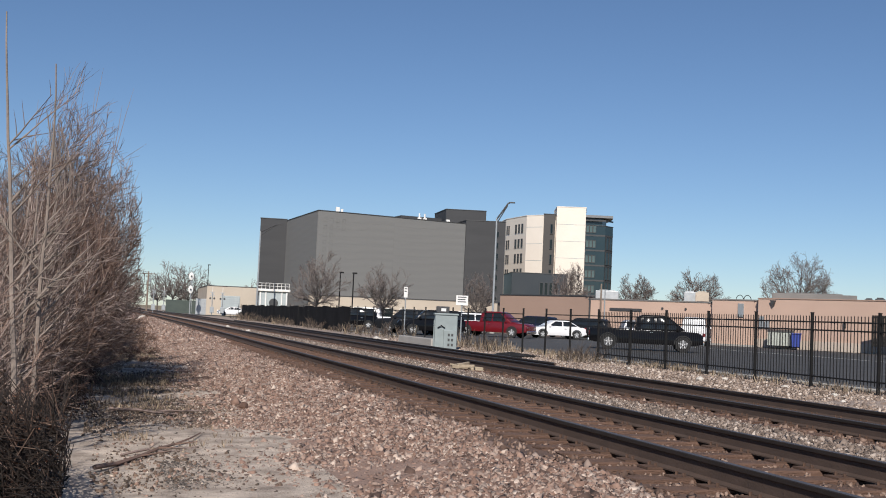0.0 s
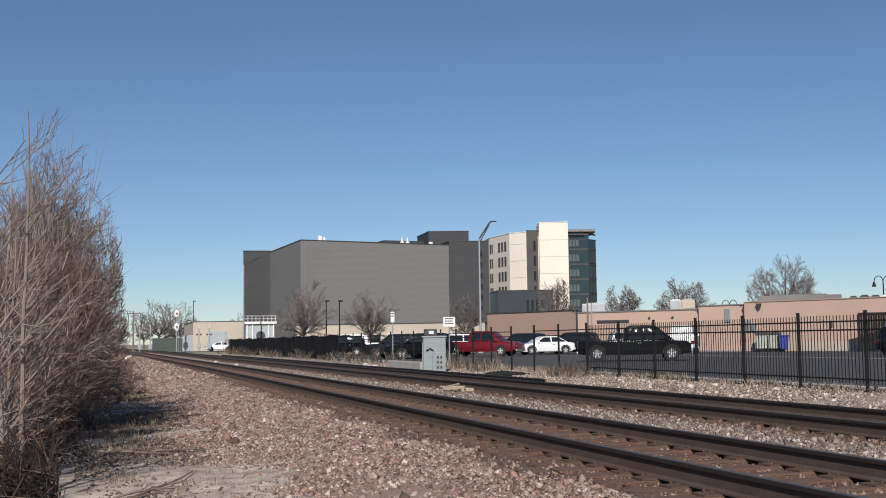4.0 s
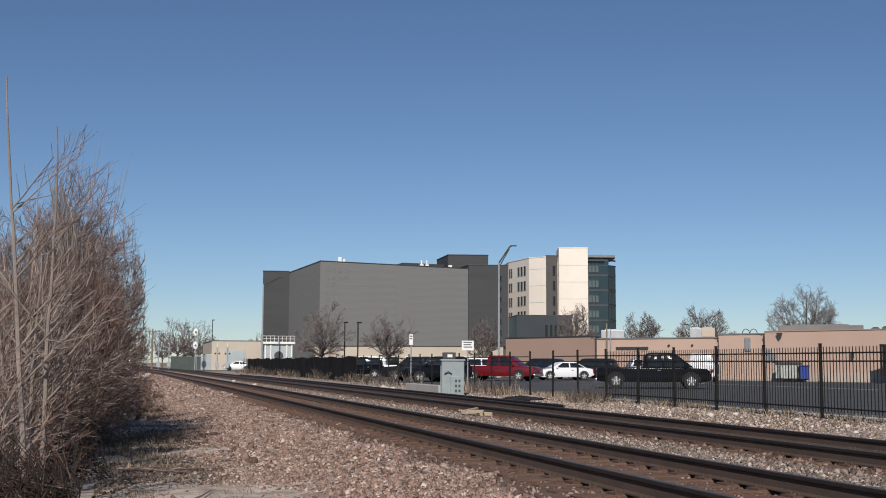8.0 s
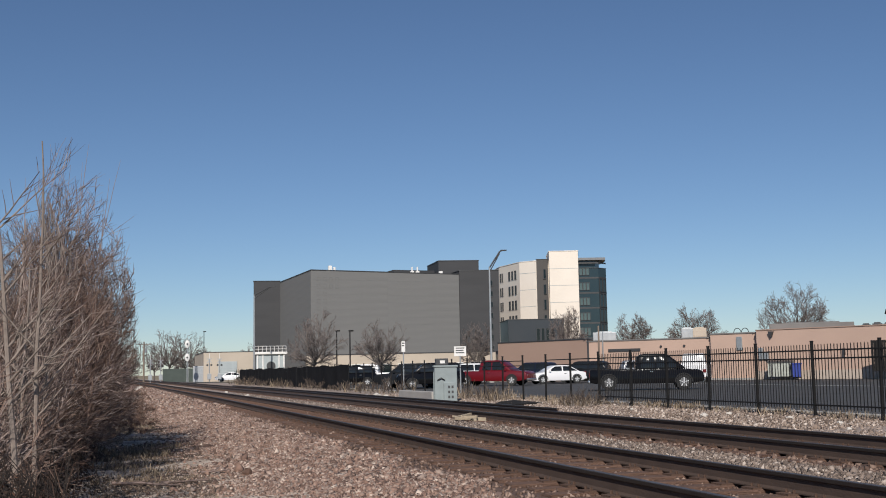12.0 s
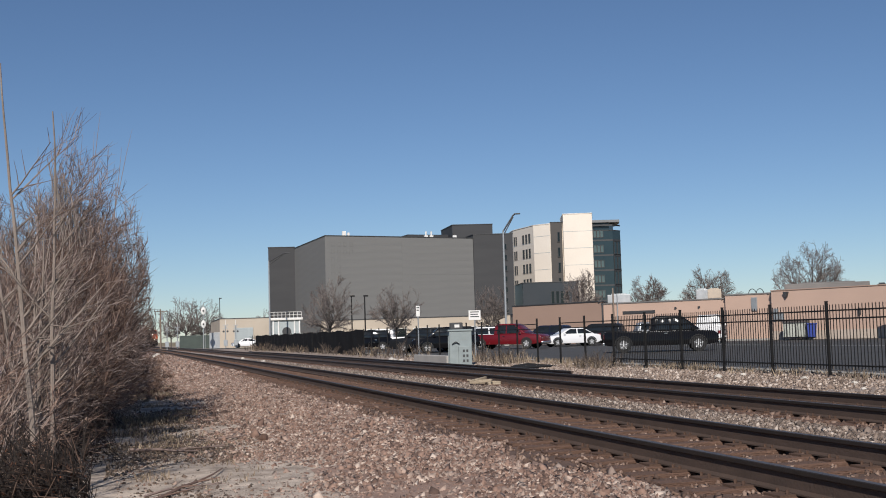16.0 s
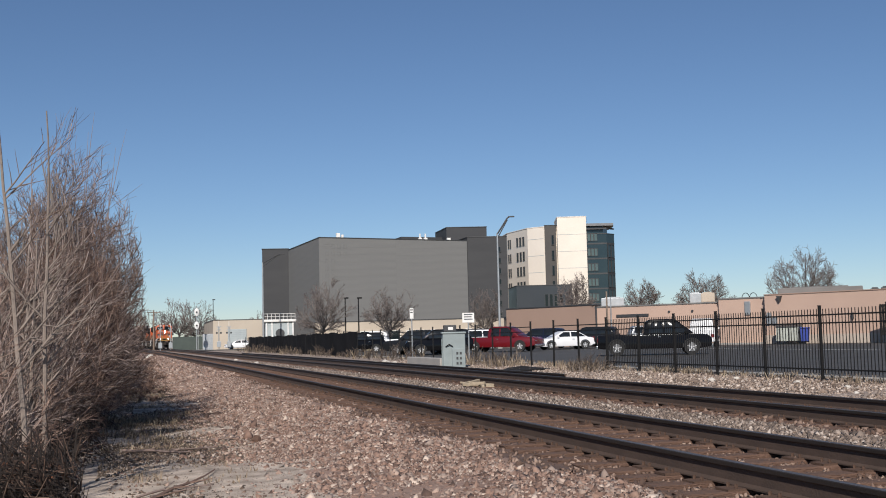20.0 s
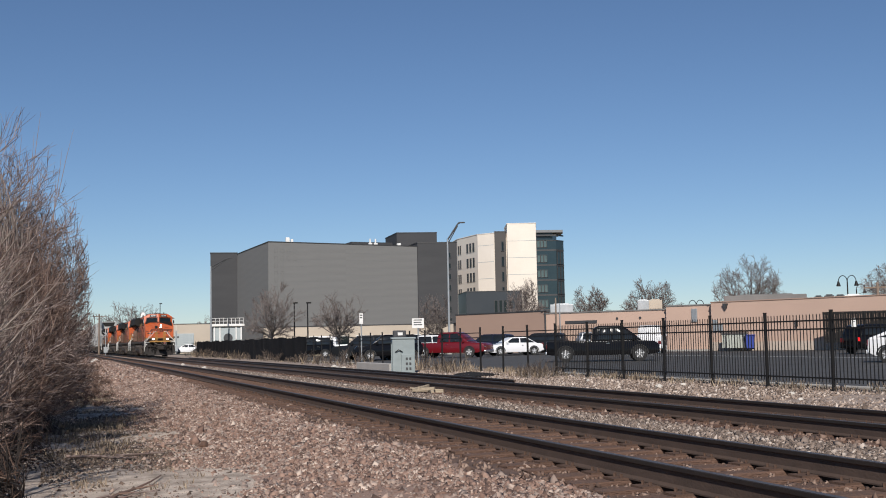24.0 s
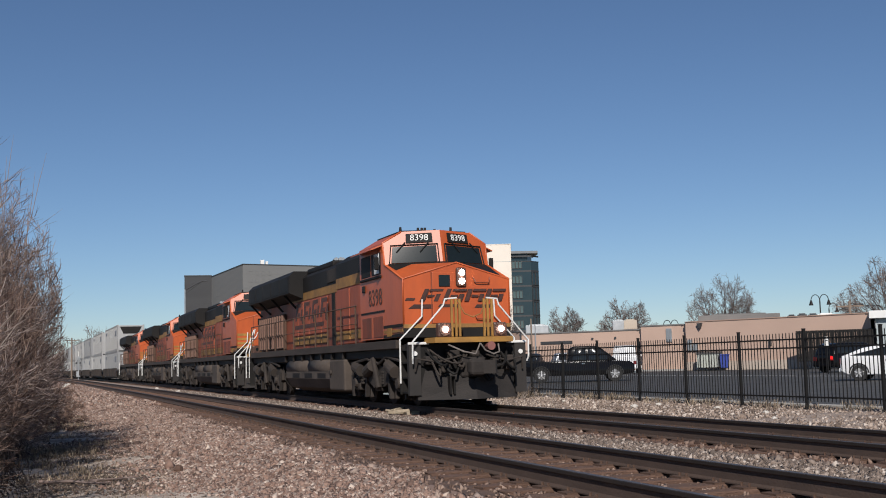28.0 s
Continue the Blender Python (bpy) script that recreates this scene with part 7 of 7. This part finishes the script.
def park_lamp(az, dist, h, label, curl=0, material=IRON):
    e = thing("lamp_post", bearing(az, dist, -0.3), label, "lamp post")
    part("pole", B().cyl((0, 0, -0.1), (0, 0, h), 0.075, 0.055, n=8), material, e)
    if curl == 0:
        part("lamp_head", B().box(-0.12, 0.34, -0.12, 0.12, h, h + 0.14, 0.03), material, e)
    else:
        for s in ((1,) if curl == 1 else (-1, 1)):
            pts = [(s * 0.75 * (1 - math.cos(a)) * 0.5, 0, h + 0.55 * math.sin(a)) for a in [math.pi * i / 8 for i in range(9)]]
            part("arm", B().tube(pts, 0.035), material, e)
            part("lamp_head", B().cyl((s * 0.75, 0, h + 0.05), (s * 0.75, 0, h - 0.4), 0.07, 0.2, n=10), material, e)
    return e


park_lamp(11.29, 112, 5.3, "dark square lamp post by the low shop")
park_lamp(11.96, 104, 5.0, "dark lamp post with a short square head")
park_lamp(4.68, 188, 8.2, "tall dark lamp post by the level crossing")
park_lamp(38.75, 106, 5.9, "dark ornamental lamp post behind the tan building", 2)
park_lamp(39.15, 118, 5.6, "dark ornamental lamp post behind the tan building", 1)
park_lamp(31.6, 118, 4.45, "dark ornamental lamp post with two curled arms", 2)


def utility_pole(az, dist, h, label, arms=1):
    e = thing("utility_pole", bearing(az, dist, -0.3), label, "utility pole")
    part("pole", B().cyl((0, 0, -0.2), (0, 0, h), 0.17 if arms else 0.09, 0.11 if arms else 0.07, n=8), WOOD_POLE, e)
    for i in range(arms):
        part("crossarm", B().box(-1.1, 1.1, -0.06, 0.06, h - 0.5 - 0.8 * i, h - 0.36 - 0.8 * i, 0.01), WOOD_POLE, e)
        for x in (-1.0, -0.45, 0.45, 1.0):
            part("insulator", B().cyl((x, 0, h - 0.36 - 0.8 * i), (x, 0, h - 0.2 - 0.8 * i), 0.05, n=6), DARK_TRIM, e)
    if arms:
        part("transformer", B().cyl((0.3, -0.2, h - 1.9), (0.3, -0.2, h - 1.1), 0.2, n=10), GALV, e)
    else:
        part("conduit", B().cyl((0.35, -0.05, 0), (0.35, -0.05, h - 0.5), 0.05, n=6), GALV, e)
    return e


utility_pole(40.1, 100, 5.5, "weathered utility pole behind the tan building")
utility_pole(1.79, 205, 7.2, "weathered utility pole by the far crossing")
utility_pole(-1.5, 160, 8.0, "weathered utility pole behind the hedge")
utility_pole(24.6, 101.5, 5.0, "weathered pole beside the tan building", 0)
for (a0, d0, z0), (a1, d1, z1) in (((40.1, 100, 5.0), (48, 90, 5.2)), ((40.1, 100, 4.8), (36, 125, 4.9)), ((1.79, 205, 6.5), (-1.5, 160, 7.3)), ((1.79, 205, 6.9), (-1.5, 160, 7.7))):
    p0 = Vector((d0 * math.sin(radians(a0)), d0 * math.cos(radians(a0)), z0))
    p1 = Vector((d1 * math.sin(radians(a1)), d1 * math.cos(radians(a1)), z1))
    q = B().tube([p0.lerp(p1, t / 10) - Vector((0, 0, 0.7 * 4 * (t / 10) * (1 - t / 10))) for t in range(11)], 0.022, 4)
    solid("overhead_wire", q, IRON, "thin dark overhead wire slung between poles", "wire")


def crossing_signal(az, dist, label):
    e = thing("crossing_signal", bearing(az, dist, -0.2), label, "railway signal")
    part("mast", B().cyl((0, 0, 0), (0, 0, 6.2), 0.09, n=8), GALV, e)
    for z in (3.9, 6.0):
        part("target", B().ball((0, -0.1, z), 0.62, 10, 0.62, 0.15, 1.0), WHITE, e, "pale round back plate")
        part("lamp", B().cyl((0, -0.13, z), (0, -0.35, z), 0.14, n=10), DARK_TRIM, e)
    part("ladder", B().tube([(0.25, 0.1, 0), (0.25, 0.1, 6)], 0.03), GALV, e)
    return e


crossing_signal(3.87, 182, "tall trackside signal with two pale round targets")


def crossing_gate(az, dist, label):
    e = thing("crossing_gate", bearing(az, dist, -0.2), label, "crossing gate")
    part("mast", B().cyl((0, 0, 0), (0, 0, 3.6), 0.07, n=8), GALV, e)
    for s in (-1, 1):
        part("flasher", B().cyl((s * 0.3, -0.05, 2.6), (s * 0.3, -0.2, 2.6), 0.16, n=12), DARK_TRIM, e)
        q = B().box(-0.5, 0.5, -0.03, 0.0, -0.05, 0.05)
        part("cross_arm", q, GALV, e, at=pose(0, -0.06, 3.3, 0, 45 * s, 0))
    part("gate_arm", B().box(-0.03, 0.03, -0.04, 0.04, 1.0, 4.4, 0.01), WHITE, e, "raised white gate arm")
    part("gate_box", B().box(-0.3, 0.3, -0.25, 0.25, 0.4, 1.3, 0.03), GALV, e)
    return e


crossing_gate(4.95, 176, "level crossing signal with its arm raised")
crossing_gate(5.45, 178, "level crossing signal with its arm raised")
crossing_gate(2.1, 184, "level crossing signal with its arm raised")
crossing_gate(2.6, 186, "level crossing signal with its arm raised")
solid("relay_hut", B().box(0, 2.2, 0, 2.4, 0, 2.6, 0.05), GALV, "small grey relay hut by the crossing", "hut", m=bearing(4.15, 186, -0.25))
solid("fence_screen", B().box(0, 6.5, 0, 0.08, 0, 2.3, 0.02), mat("green_mesh", (0.07, 0.09, 0.08), (0.05, 0.065, 0.06), 1, 0.9), "long dull green mesh fence beyond the crossing", "fence", m=bearing(2.7, 200, -0.25))


def dumpster():
    e = thing("dumpster", bearing(33.38, 91.5, -0.08), "pale green steel dumpster with a dark lid by the tan wall", "dumpster")
    body = B()
    body.prism([(-0.75, 0.12), (0.65, 0.12), (0.8, 1.05), (0.8, 1.3), (-0.75, 1.15)], 0, -0.95, 0.95)
    part("bin", body, mat("faded_green", (0.44, 0.46, 0.41), (0.25, 0.26, 0.23), 3, 0.7), e)
    part("lid", B().prism([(-0.8, 1.16), (0.84, 1.31), (0.84, 1.37), (-0.8, 1.22)], 0, -1.0, 1.0), DARK_TRIM, e, "dark plastic lid")
    for x in (-0.7, 0.0, 0.7):
        part("rib", B().box(x - 0.04, x + 0.04, -0.82, -0.74, 0.15, 1.1), DARK_TRIM, e)
    for x in (-0.8, 0.8):
        part("caster", B().cyl((x, -0.5, 0.06), (x + 0.05, -0.5, 0.06), 0.06, n=8), RUBBER, e)
        part("caster", B().cyl((x, 0.5, 0.06), (x + 0.05, 0.5, 0.06), 0.06, n=8), RUBBER, e)


dumpster()
e = thing("wheelie_bin", bearing(34.12, 90.5, -0.08), "blue plastic recycling bin beside the dumpster", "bin")
part("tub", B().prism([(-0.28, 0.08), (0.28, 0.08), (0.36, 1.05), (-0.36, 1.05)], 1, -0.32, 0.32), BLUE, e)
part("lid", B().box(-0.4, 0.4, -0.38, 0.36, 1.05, 1.14, 0.04), BLUE, e)
part("wheel", B().cyl((-0.3, 0.34, 0.1), (0.3, 0.34, 0.1), 0.1, n=10), RUBBER, e)

e = thing("enclosure", Matrix(), "dark brown slatted bin enclosure against the tan wall", "enclosure")
m = bearing(37.55, 87.0, -0.15, -6)
for i in range(34):
    part("slat", B().box(0.17 * i, 0.17 * i + 0.15, -0.06, 0.0, 0.5, 2.75), LOCO_BLACK, e, at=m)
part("top_rail", B().box(0, 5.8, 0.0, 0.06, 2.55, 2.7), LOCO_BLACK, e, at=m)
part("bottom_rail", B().box(0, 5.8, 0.0, 0.06, 0.7, 0.85), LOCO_BLACK, e, at=m)
for x in (0.0, 1.9, 3.8, 5.7):
    part("post", B().box(x, x + 0.1, 0.0, 0.12, 0, 2.6), LOCO_BLACK, e, at=m)
e = thing("shed", Matrix(), "grey metal shed with a white flat roof", "shed")
m = bearing(41.2, 86.0, -0.3)
part("wall", B().box(0, 9, 0, 9, 0, 3.6, 0.02), GREY_BOX, e, at=m)
part("roof", B().box(-0.4, 9.4, -0.5, 9.4, 3.6, 4.15, 0.03), WHITE, e, at=m)
for i in range(12):
    part("wall_rib", B().box(0.2 + 0.75 * i, 0.3 + 0.75 * i, -0.04, 0, 0.1, 3.5), GALV, e, at=m)

# wooden fence and roofs behind the hedge
e = thing("plank_fence", Matrix(), "weathered dark plank fence behind the bare hedge", "fence")
for i in range(12):
    y = 3.0 + 3.0 * i
    part("post", B().box(-4.95, -4.8, y - 0.07, y + 0.07, -0.7, 1.32, 0.01), WOOD_DARK, e)
    if i < 11:
        for k in range(5):
            part("plank", B().box(-4.80, -4.76, y - 0.02, y + 3.02, -0.36 + 0.33 * k, -0.08 + 0.33 * k, 0.01), WOOD_DARK, e, at=pose(0, 0, 0.02 * ((i * 7 + k * 3) % 3)))
for x0, y0, w, d, h in ((-26, 62, 14, 10, 2.6), (-44, 90, 16, 12, 3.6)):
    e = thing("outbuilding", pose(x0, y0, -0.5), "low outbuilding with a pale metal roof behind the hedge", "building")
    part("wall", B().box(0, w, 0, d, 0, h), BEIGE, e)
    part("roof", B().prism([(-0.4, h), (w + 0.4, h), (w / 2, h + 1.2)], 1, -0.4, d + 0.4), WHITE, e)

# ---- litter on the ground ----
def rock(name, x, y, s, material, label, seed, sz=0.6, z=None):
    rng = random.Random(seed)
    b = B().ball((0, 0, 0), s, 7, 1.0, 0.75, sz)
    b.v = [(a + rng.uniform(-0.14, 0.14) * s, c + rng.uniform(-0.14, 0.14) * s, d + rng.uniform(-0.12, 0.12) * s) for a, c, d in b.v]
    return solid(name, b, material, label, "stone", m=pose(x + bend(y), y, (ground_z(x) if z is None else z) + s * sz * 0.45, 0, 0, rng.uniform(0, 180)))


for i, (x, y, s) in enumerate(((12.3, 54.5, 0.32), (12.45, 52.6, 0.48), (12.6, 51.6, 0.36), (12.0, 66, 0.22), (12.3, 60, 0.2), (7.4, 62, 0.22), (7.5, 74, 0.22), (14.9, 22.4, 0.16), (14.5, 20.0, 0.15), (14.2, 25.0, 0.2), (3.1, 108, 0.5), (2.7, 104, 0.35), (12.6, 33.0, 0.2), (12.9, 31.8, 0.16), (11.8, 29.0, 0.12), (15.2, 25.5, 0.14), (14.7, 30.0, 0.13), (13.6, 18.5, 0.12), (12.2, 70.5, 0.2), (12.6, 49.5, 0.2))):
    rock("boulder", x, y, s * 0.62, STONE_WHITE, "pale rounded stone lying beside the railway", 40 + i)
rock("clod", 1.9, 16.0, 0.11, MATS["tie_wood"], "dark clod on the gravel's edge", 5)
# splintered yellowish wood by the end of the loose rail
e = thing("broken_tie", pose(8.2, 25.4, ground_z(8.2), 0, 0, 8), "splintered pale wooden tie end beside the rail", "timber")
rng = random.Random(31)
for i in range(9):
    a = B().box(-0.22 + rng.uniform(-0.1, 0.1), 0.16 + rng.uniform(-0.1, 0.15), -0.035, 0.035, 0, rng.uniform(0.04, 0.09), 0.01)
    part("splinter", a, MARK_YELLOW, e, at=pose(rng.uniform(-0.15, 0.15), rng.uniform(-0.5, 0.5), rng.uniform(0.0, 0.08), 0, rng.uniform(-14, 14), rng.uniform(0, 180)))
rng = random.Random(8)
for i, (x0, y0, x1, y1, r) in enumerate(((0.10, 15.6, 0.92, 14.75, 0.022), (-0.05, 9.9, 1.05, 12.5, 0.02), (0.7, 15.5, 1.3, 15.2, 0.015), (0.2, 11.0, 0.9, 11.4, 0.012), (1.3, 16.6, 1.62, 16.5, 0.02), (0.4, 22.0, 1.2, 22.6, 0.02), (0.0, 18.3, 0.6, 18.9, 0.014))):
    e = thing("fallen_branch", Matrix(), "thin fallen branch lying on the dirt path", "branch")
    p0, p1 = Vector((x0, y0, ground_z(x0) + r)), Vector((x1, y1, ground_z(x1) + r + 0.02))
    m = TWIG if i != 1 else TWIG_RED
    ring, pts = [], []
    for k in range(7):
        pts.append(p0.lerp(p1, k / 6) + Vector((rng.uniform(-0.03, 0.03), rng.uniform(-0.05, 0.05), rng.uniform(0, 0.03))))
    side = (p1 - p0).cross(Vector((0, 0, 1))).normalized()
    b = B()
    v = []
    for k, q in enumerate(pts):
        rr = r * (1.1 - k * 0.12)
        v += [q + side * rr, q + Vector((0, 0, rr)), q - side * rr, q - Vector((0, 0, rr))]
    b.add(v, [(4 * k + j, 4 * k + (j + 1) % 4, 4 * k + 4 + (j + 1) % 4, 4 * k + 4 + j) for k in range(6) for j in range(4)] + [(0, 1, 2, 3), (27, 26, 25, 24)])
    part("stick", b, m, e)
    for k in (2, 3, 4):
        part("twig", B().cyl(pts[k], pts[k] + Vector((rng.uniform(0.1, 0.3), rng.uniform(-0.25, 0.25), rng.uniform(0, 0.06))), r * 0.5, r * 0.2, 5), m, e)


# ---- gravel and litter ----
def stones(name, count, place, size, material, label, seed):
    """Many broken stones in one mesh; place(rng) gives x and y."""
    rng = np.random.default_rng(seed)
    core = np.array([(1.3, 0, 0), (-1.3, 0, 0), (0, 1.3, 0), (0, -1.3, 0), (0, 0, 1.3), (0, 0, -1.3)], float)
    f = np.array([(0, 2, 4), (2, 1, 4), (1, 3, 4), (3, 0, 4), (2, 0, 5), (1, 2, 5), (3, 1, 5), (0, 3, 5)])
    xy = place(rng, count)
    n = len(xy)
    s = size * np.exp(rng.normal(0, 0.32, n))
    q = rng.normal(size=(n, 4))
    q /= np.linalg.norm(q, axis=1)[:, None]
    w, x, y, z = q.T
    R = np.stack([1 - 2 * (y * y + z * z), 2 * (x * y - z * w), 2 * (x * z + y * w), 2 * (x * y + z * w), 1 - 2 * (x * x + z * z), 2 * (y * z - x * w), 2 * (x * z - y * w), 2 * (y * z + x * w), 1 - 2 * (x * x + y * y)], -1).reshape(n, 3, 3)
    v = core[None] * np.array([1.0, 0.85, 0.7]) + rng.normal(0, 0.30, (n, 6, 3))
    v = np.einsum("nij,nkj->nki", R, v * (s / 2)[:, None, None])
    gz = np.interp(xy[:, 0], [p[0] for p in PROFILE], [p[1] for p in PROFILE])
    v[..., 0] += xy[:, 0, None]
    v[..., 1] += xy[:, 1, None]
    v[..., 2] += (gz + s * 0.16)[:, None]
    faces = (np.arange(n)[:, None, None] * 6 + f[None]).reshape(-1, 3)
    ob = new(name, quads(name, v.reshape(-1, 3), faces, material))
    return tagged(ob, label, "gravel", kind="stuff")


def band(x0, x1, y0, y1, power=1.0):
    def place(rng, n):
        return np.stack([rng.uniform(x0, x1, n), y0 + (y1 - y0) * rng.random(n) ** power], -1)
    return place


def shoulder(rng, n):
    y = 6.0 + 42 * rng.random(n) ** 1.9
    x = np.where(rng.random(n) < 0.93, 1.75 + 2.02 * rng.random(n), 1.85 - np.abs(rng.normal(0, 0.4, n)))
    return np.stack([x + 0.2 * np.sin(y * 1.7), y], -1)


stones("ballast", 112000, shoulder, 0.036, GRAVEL, "pink-grey crushed stone of the railway bed", 1)
stones("ballast", 14000, band(2.0, 4.2, 40, 110), 0.075, GRAVEL, "pink-grey crushed stone of the railway bed", 2)
stones("ballast", 30000, band(6.55, 8.1, 8, 70, 1.6), 0.038, GRAVEL_GREY, "grey crushed stone between the two tracks", 3)
stones("ballast", 30000, band(10.6, 16.9, 12, 60, 1.3), 0.050, GRAVEL_PALE, "pale crushed stone beside the fence", 4)
stones("crib_ballast", 12000, band(3.6, 6.7, 5, 40, 1.6), 0.034, ramp_mat("oily_stone", [(0.0, (0.08, 0.050, 0.038)), (0.6, (0.19, 0.122, 0.09)), (1.0, (0.33, 0.24, 0.19))]), "oil-stained brown stones between the rails", 5)
stones("crib_ballast", 9000, band(8.0, 10.7, 10, 50, 1.4), 0.042, MATS["oily_stone"], "oil-stained brown stones between the rails", 6)


def scatter(rng, n):
    return np.stack([-0.1 + 2.2 * rng.random(n) ** 0.7, 5.5 + 34 * rng.random(n) ** 1.8], -1)


stones("pebbles", 4500, scatter, 0.024, GRAVEL, "loose pebbles scattered over the dirt path", 7)
stones("pebbles", 11000, scatter, 0.028, ramp_mat("dark_pebble", [(0.0, (0.05, 0.038, 0.03)), (1.0, (0.19, 0.13, 0.095))]), "dark clods scattered over the dirt path", 8)

stones("pebbles", 5000, band(0.5, 1.7, 8.4, 10.6), 0.018, ramp_mat("grey_grit", [(0.0, (0.06, 0.05, 0.043)), (0.7, (0.16, 0.135, 0.118)), (1.0, (0.30, 0.26, 0.23))]), "dark grey grit spread over the path", 12)
stones("crumbs", 14000, scatter, 0.014, ramp_mat("crumb", [(0.0, (0.09, 0.065, 0.05)), (0.5, (0.30, 0.235, 0.185)), (1.0, (0.62, 0.54, 0.45))]), "small crumbs of stone and earth on the path", 9)


def litter(rng, n):
    return np.stack([-0.2 + 1.6 * rng.random(n), 12.5 + 26 * rng.random(n) ** 1.5], -1)


stones("earth_clods", 9000, litter, 0.022, ramp_mat("brown_earth", [(0.0, (0.06, 0.046, 0.036)), (0.6, (0.16, 0.12, 0.09)), (1.0, (0.30, 0.23, 0.175))]), "brown crumbled earth and leaf litter beside the hedge", 10)


def motions():
    """Drive the train along the far track."""
    for i, ob in enumerate(LOCOS):
        walk(ob, [(t, train_pose(t, i * LOCO_LEN)) for t in TRAIN_TIMES])
    first = len(LOCOS) * LOCO_LEN
    for i, ob in enumerate(CARS):
        walk(ob, [(t, train_pose(t, first + i * CAR_LEN)) for t in TRAIN_TIMES])
    for i, lvl, ob in BOXES:
        walk(ob, [(t, train_pose(t, first + i * CAR_LEN + (CAR_LEN - 16.15) / 2, 0.382 + 2.605 * lvl)) for t in TRAIN_TIMES])


motions()
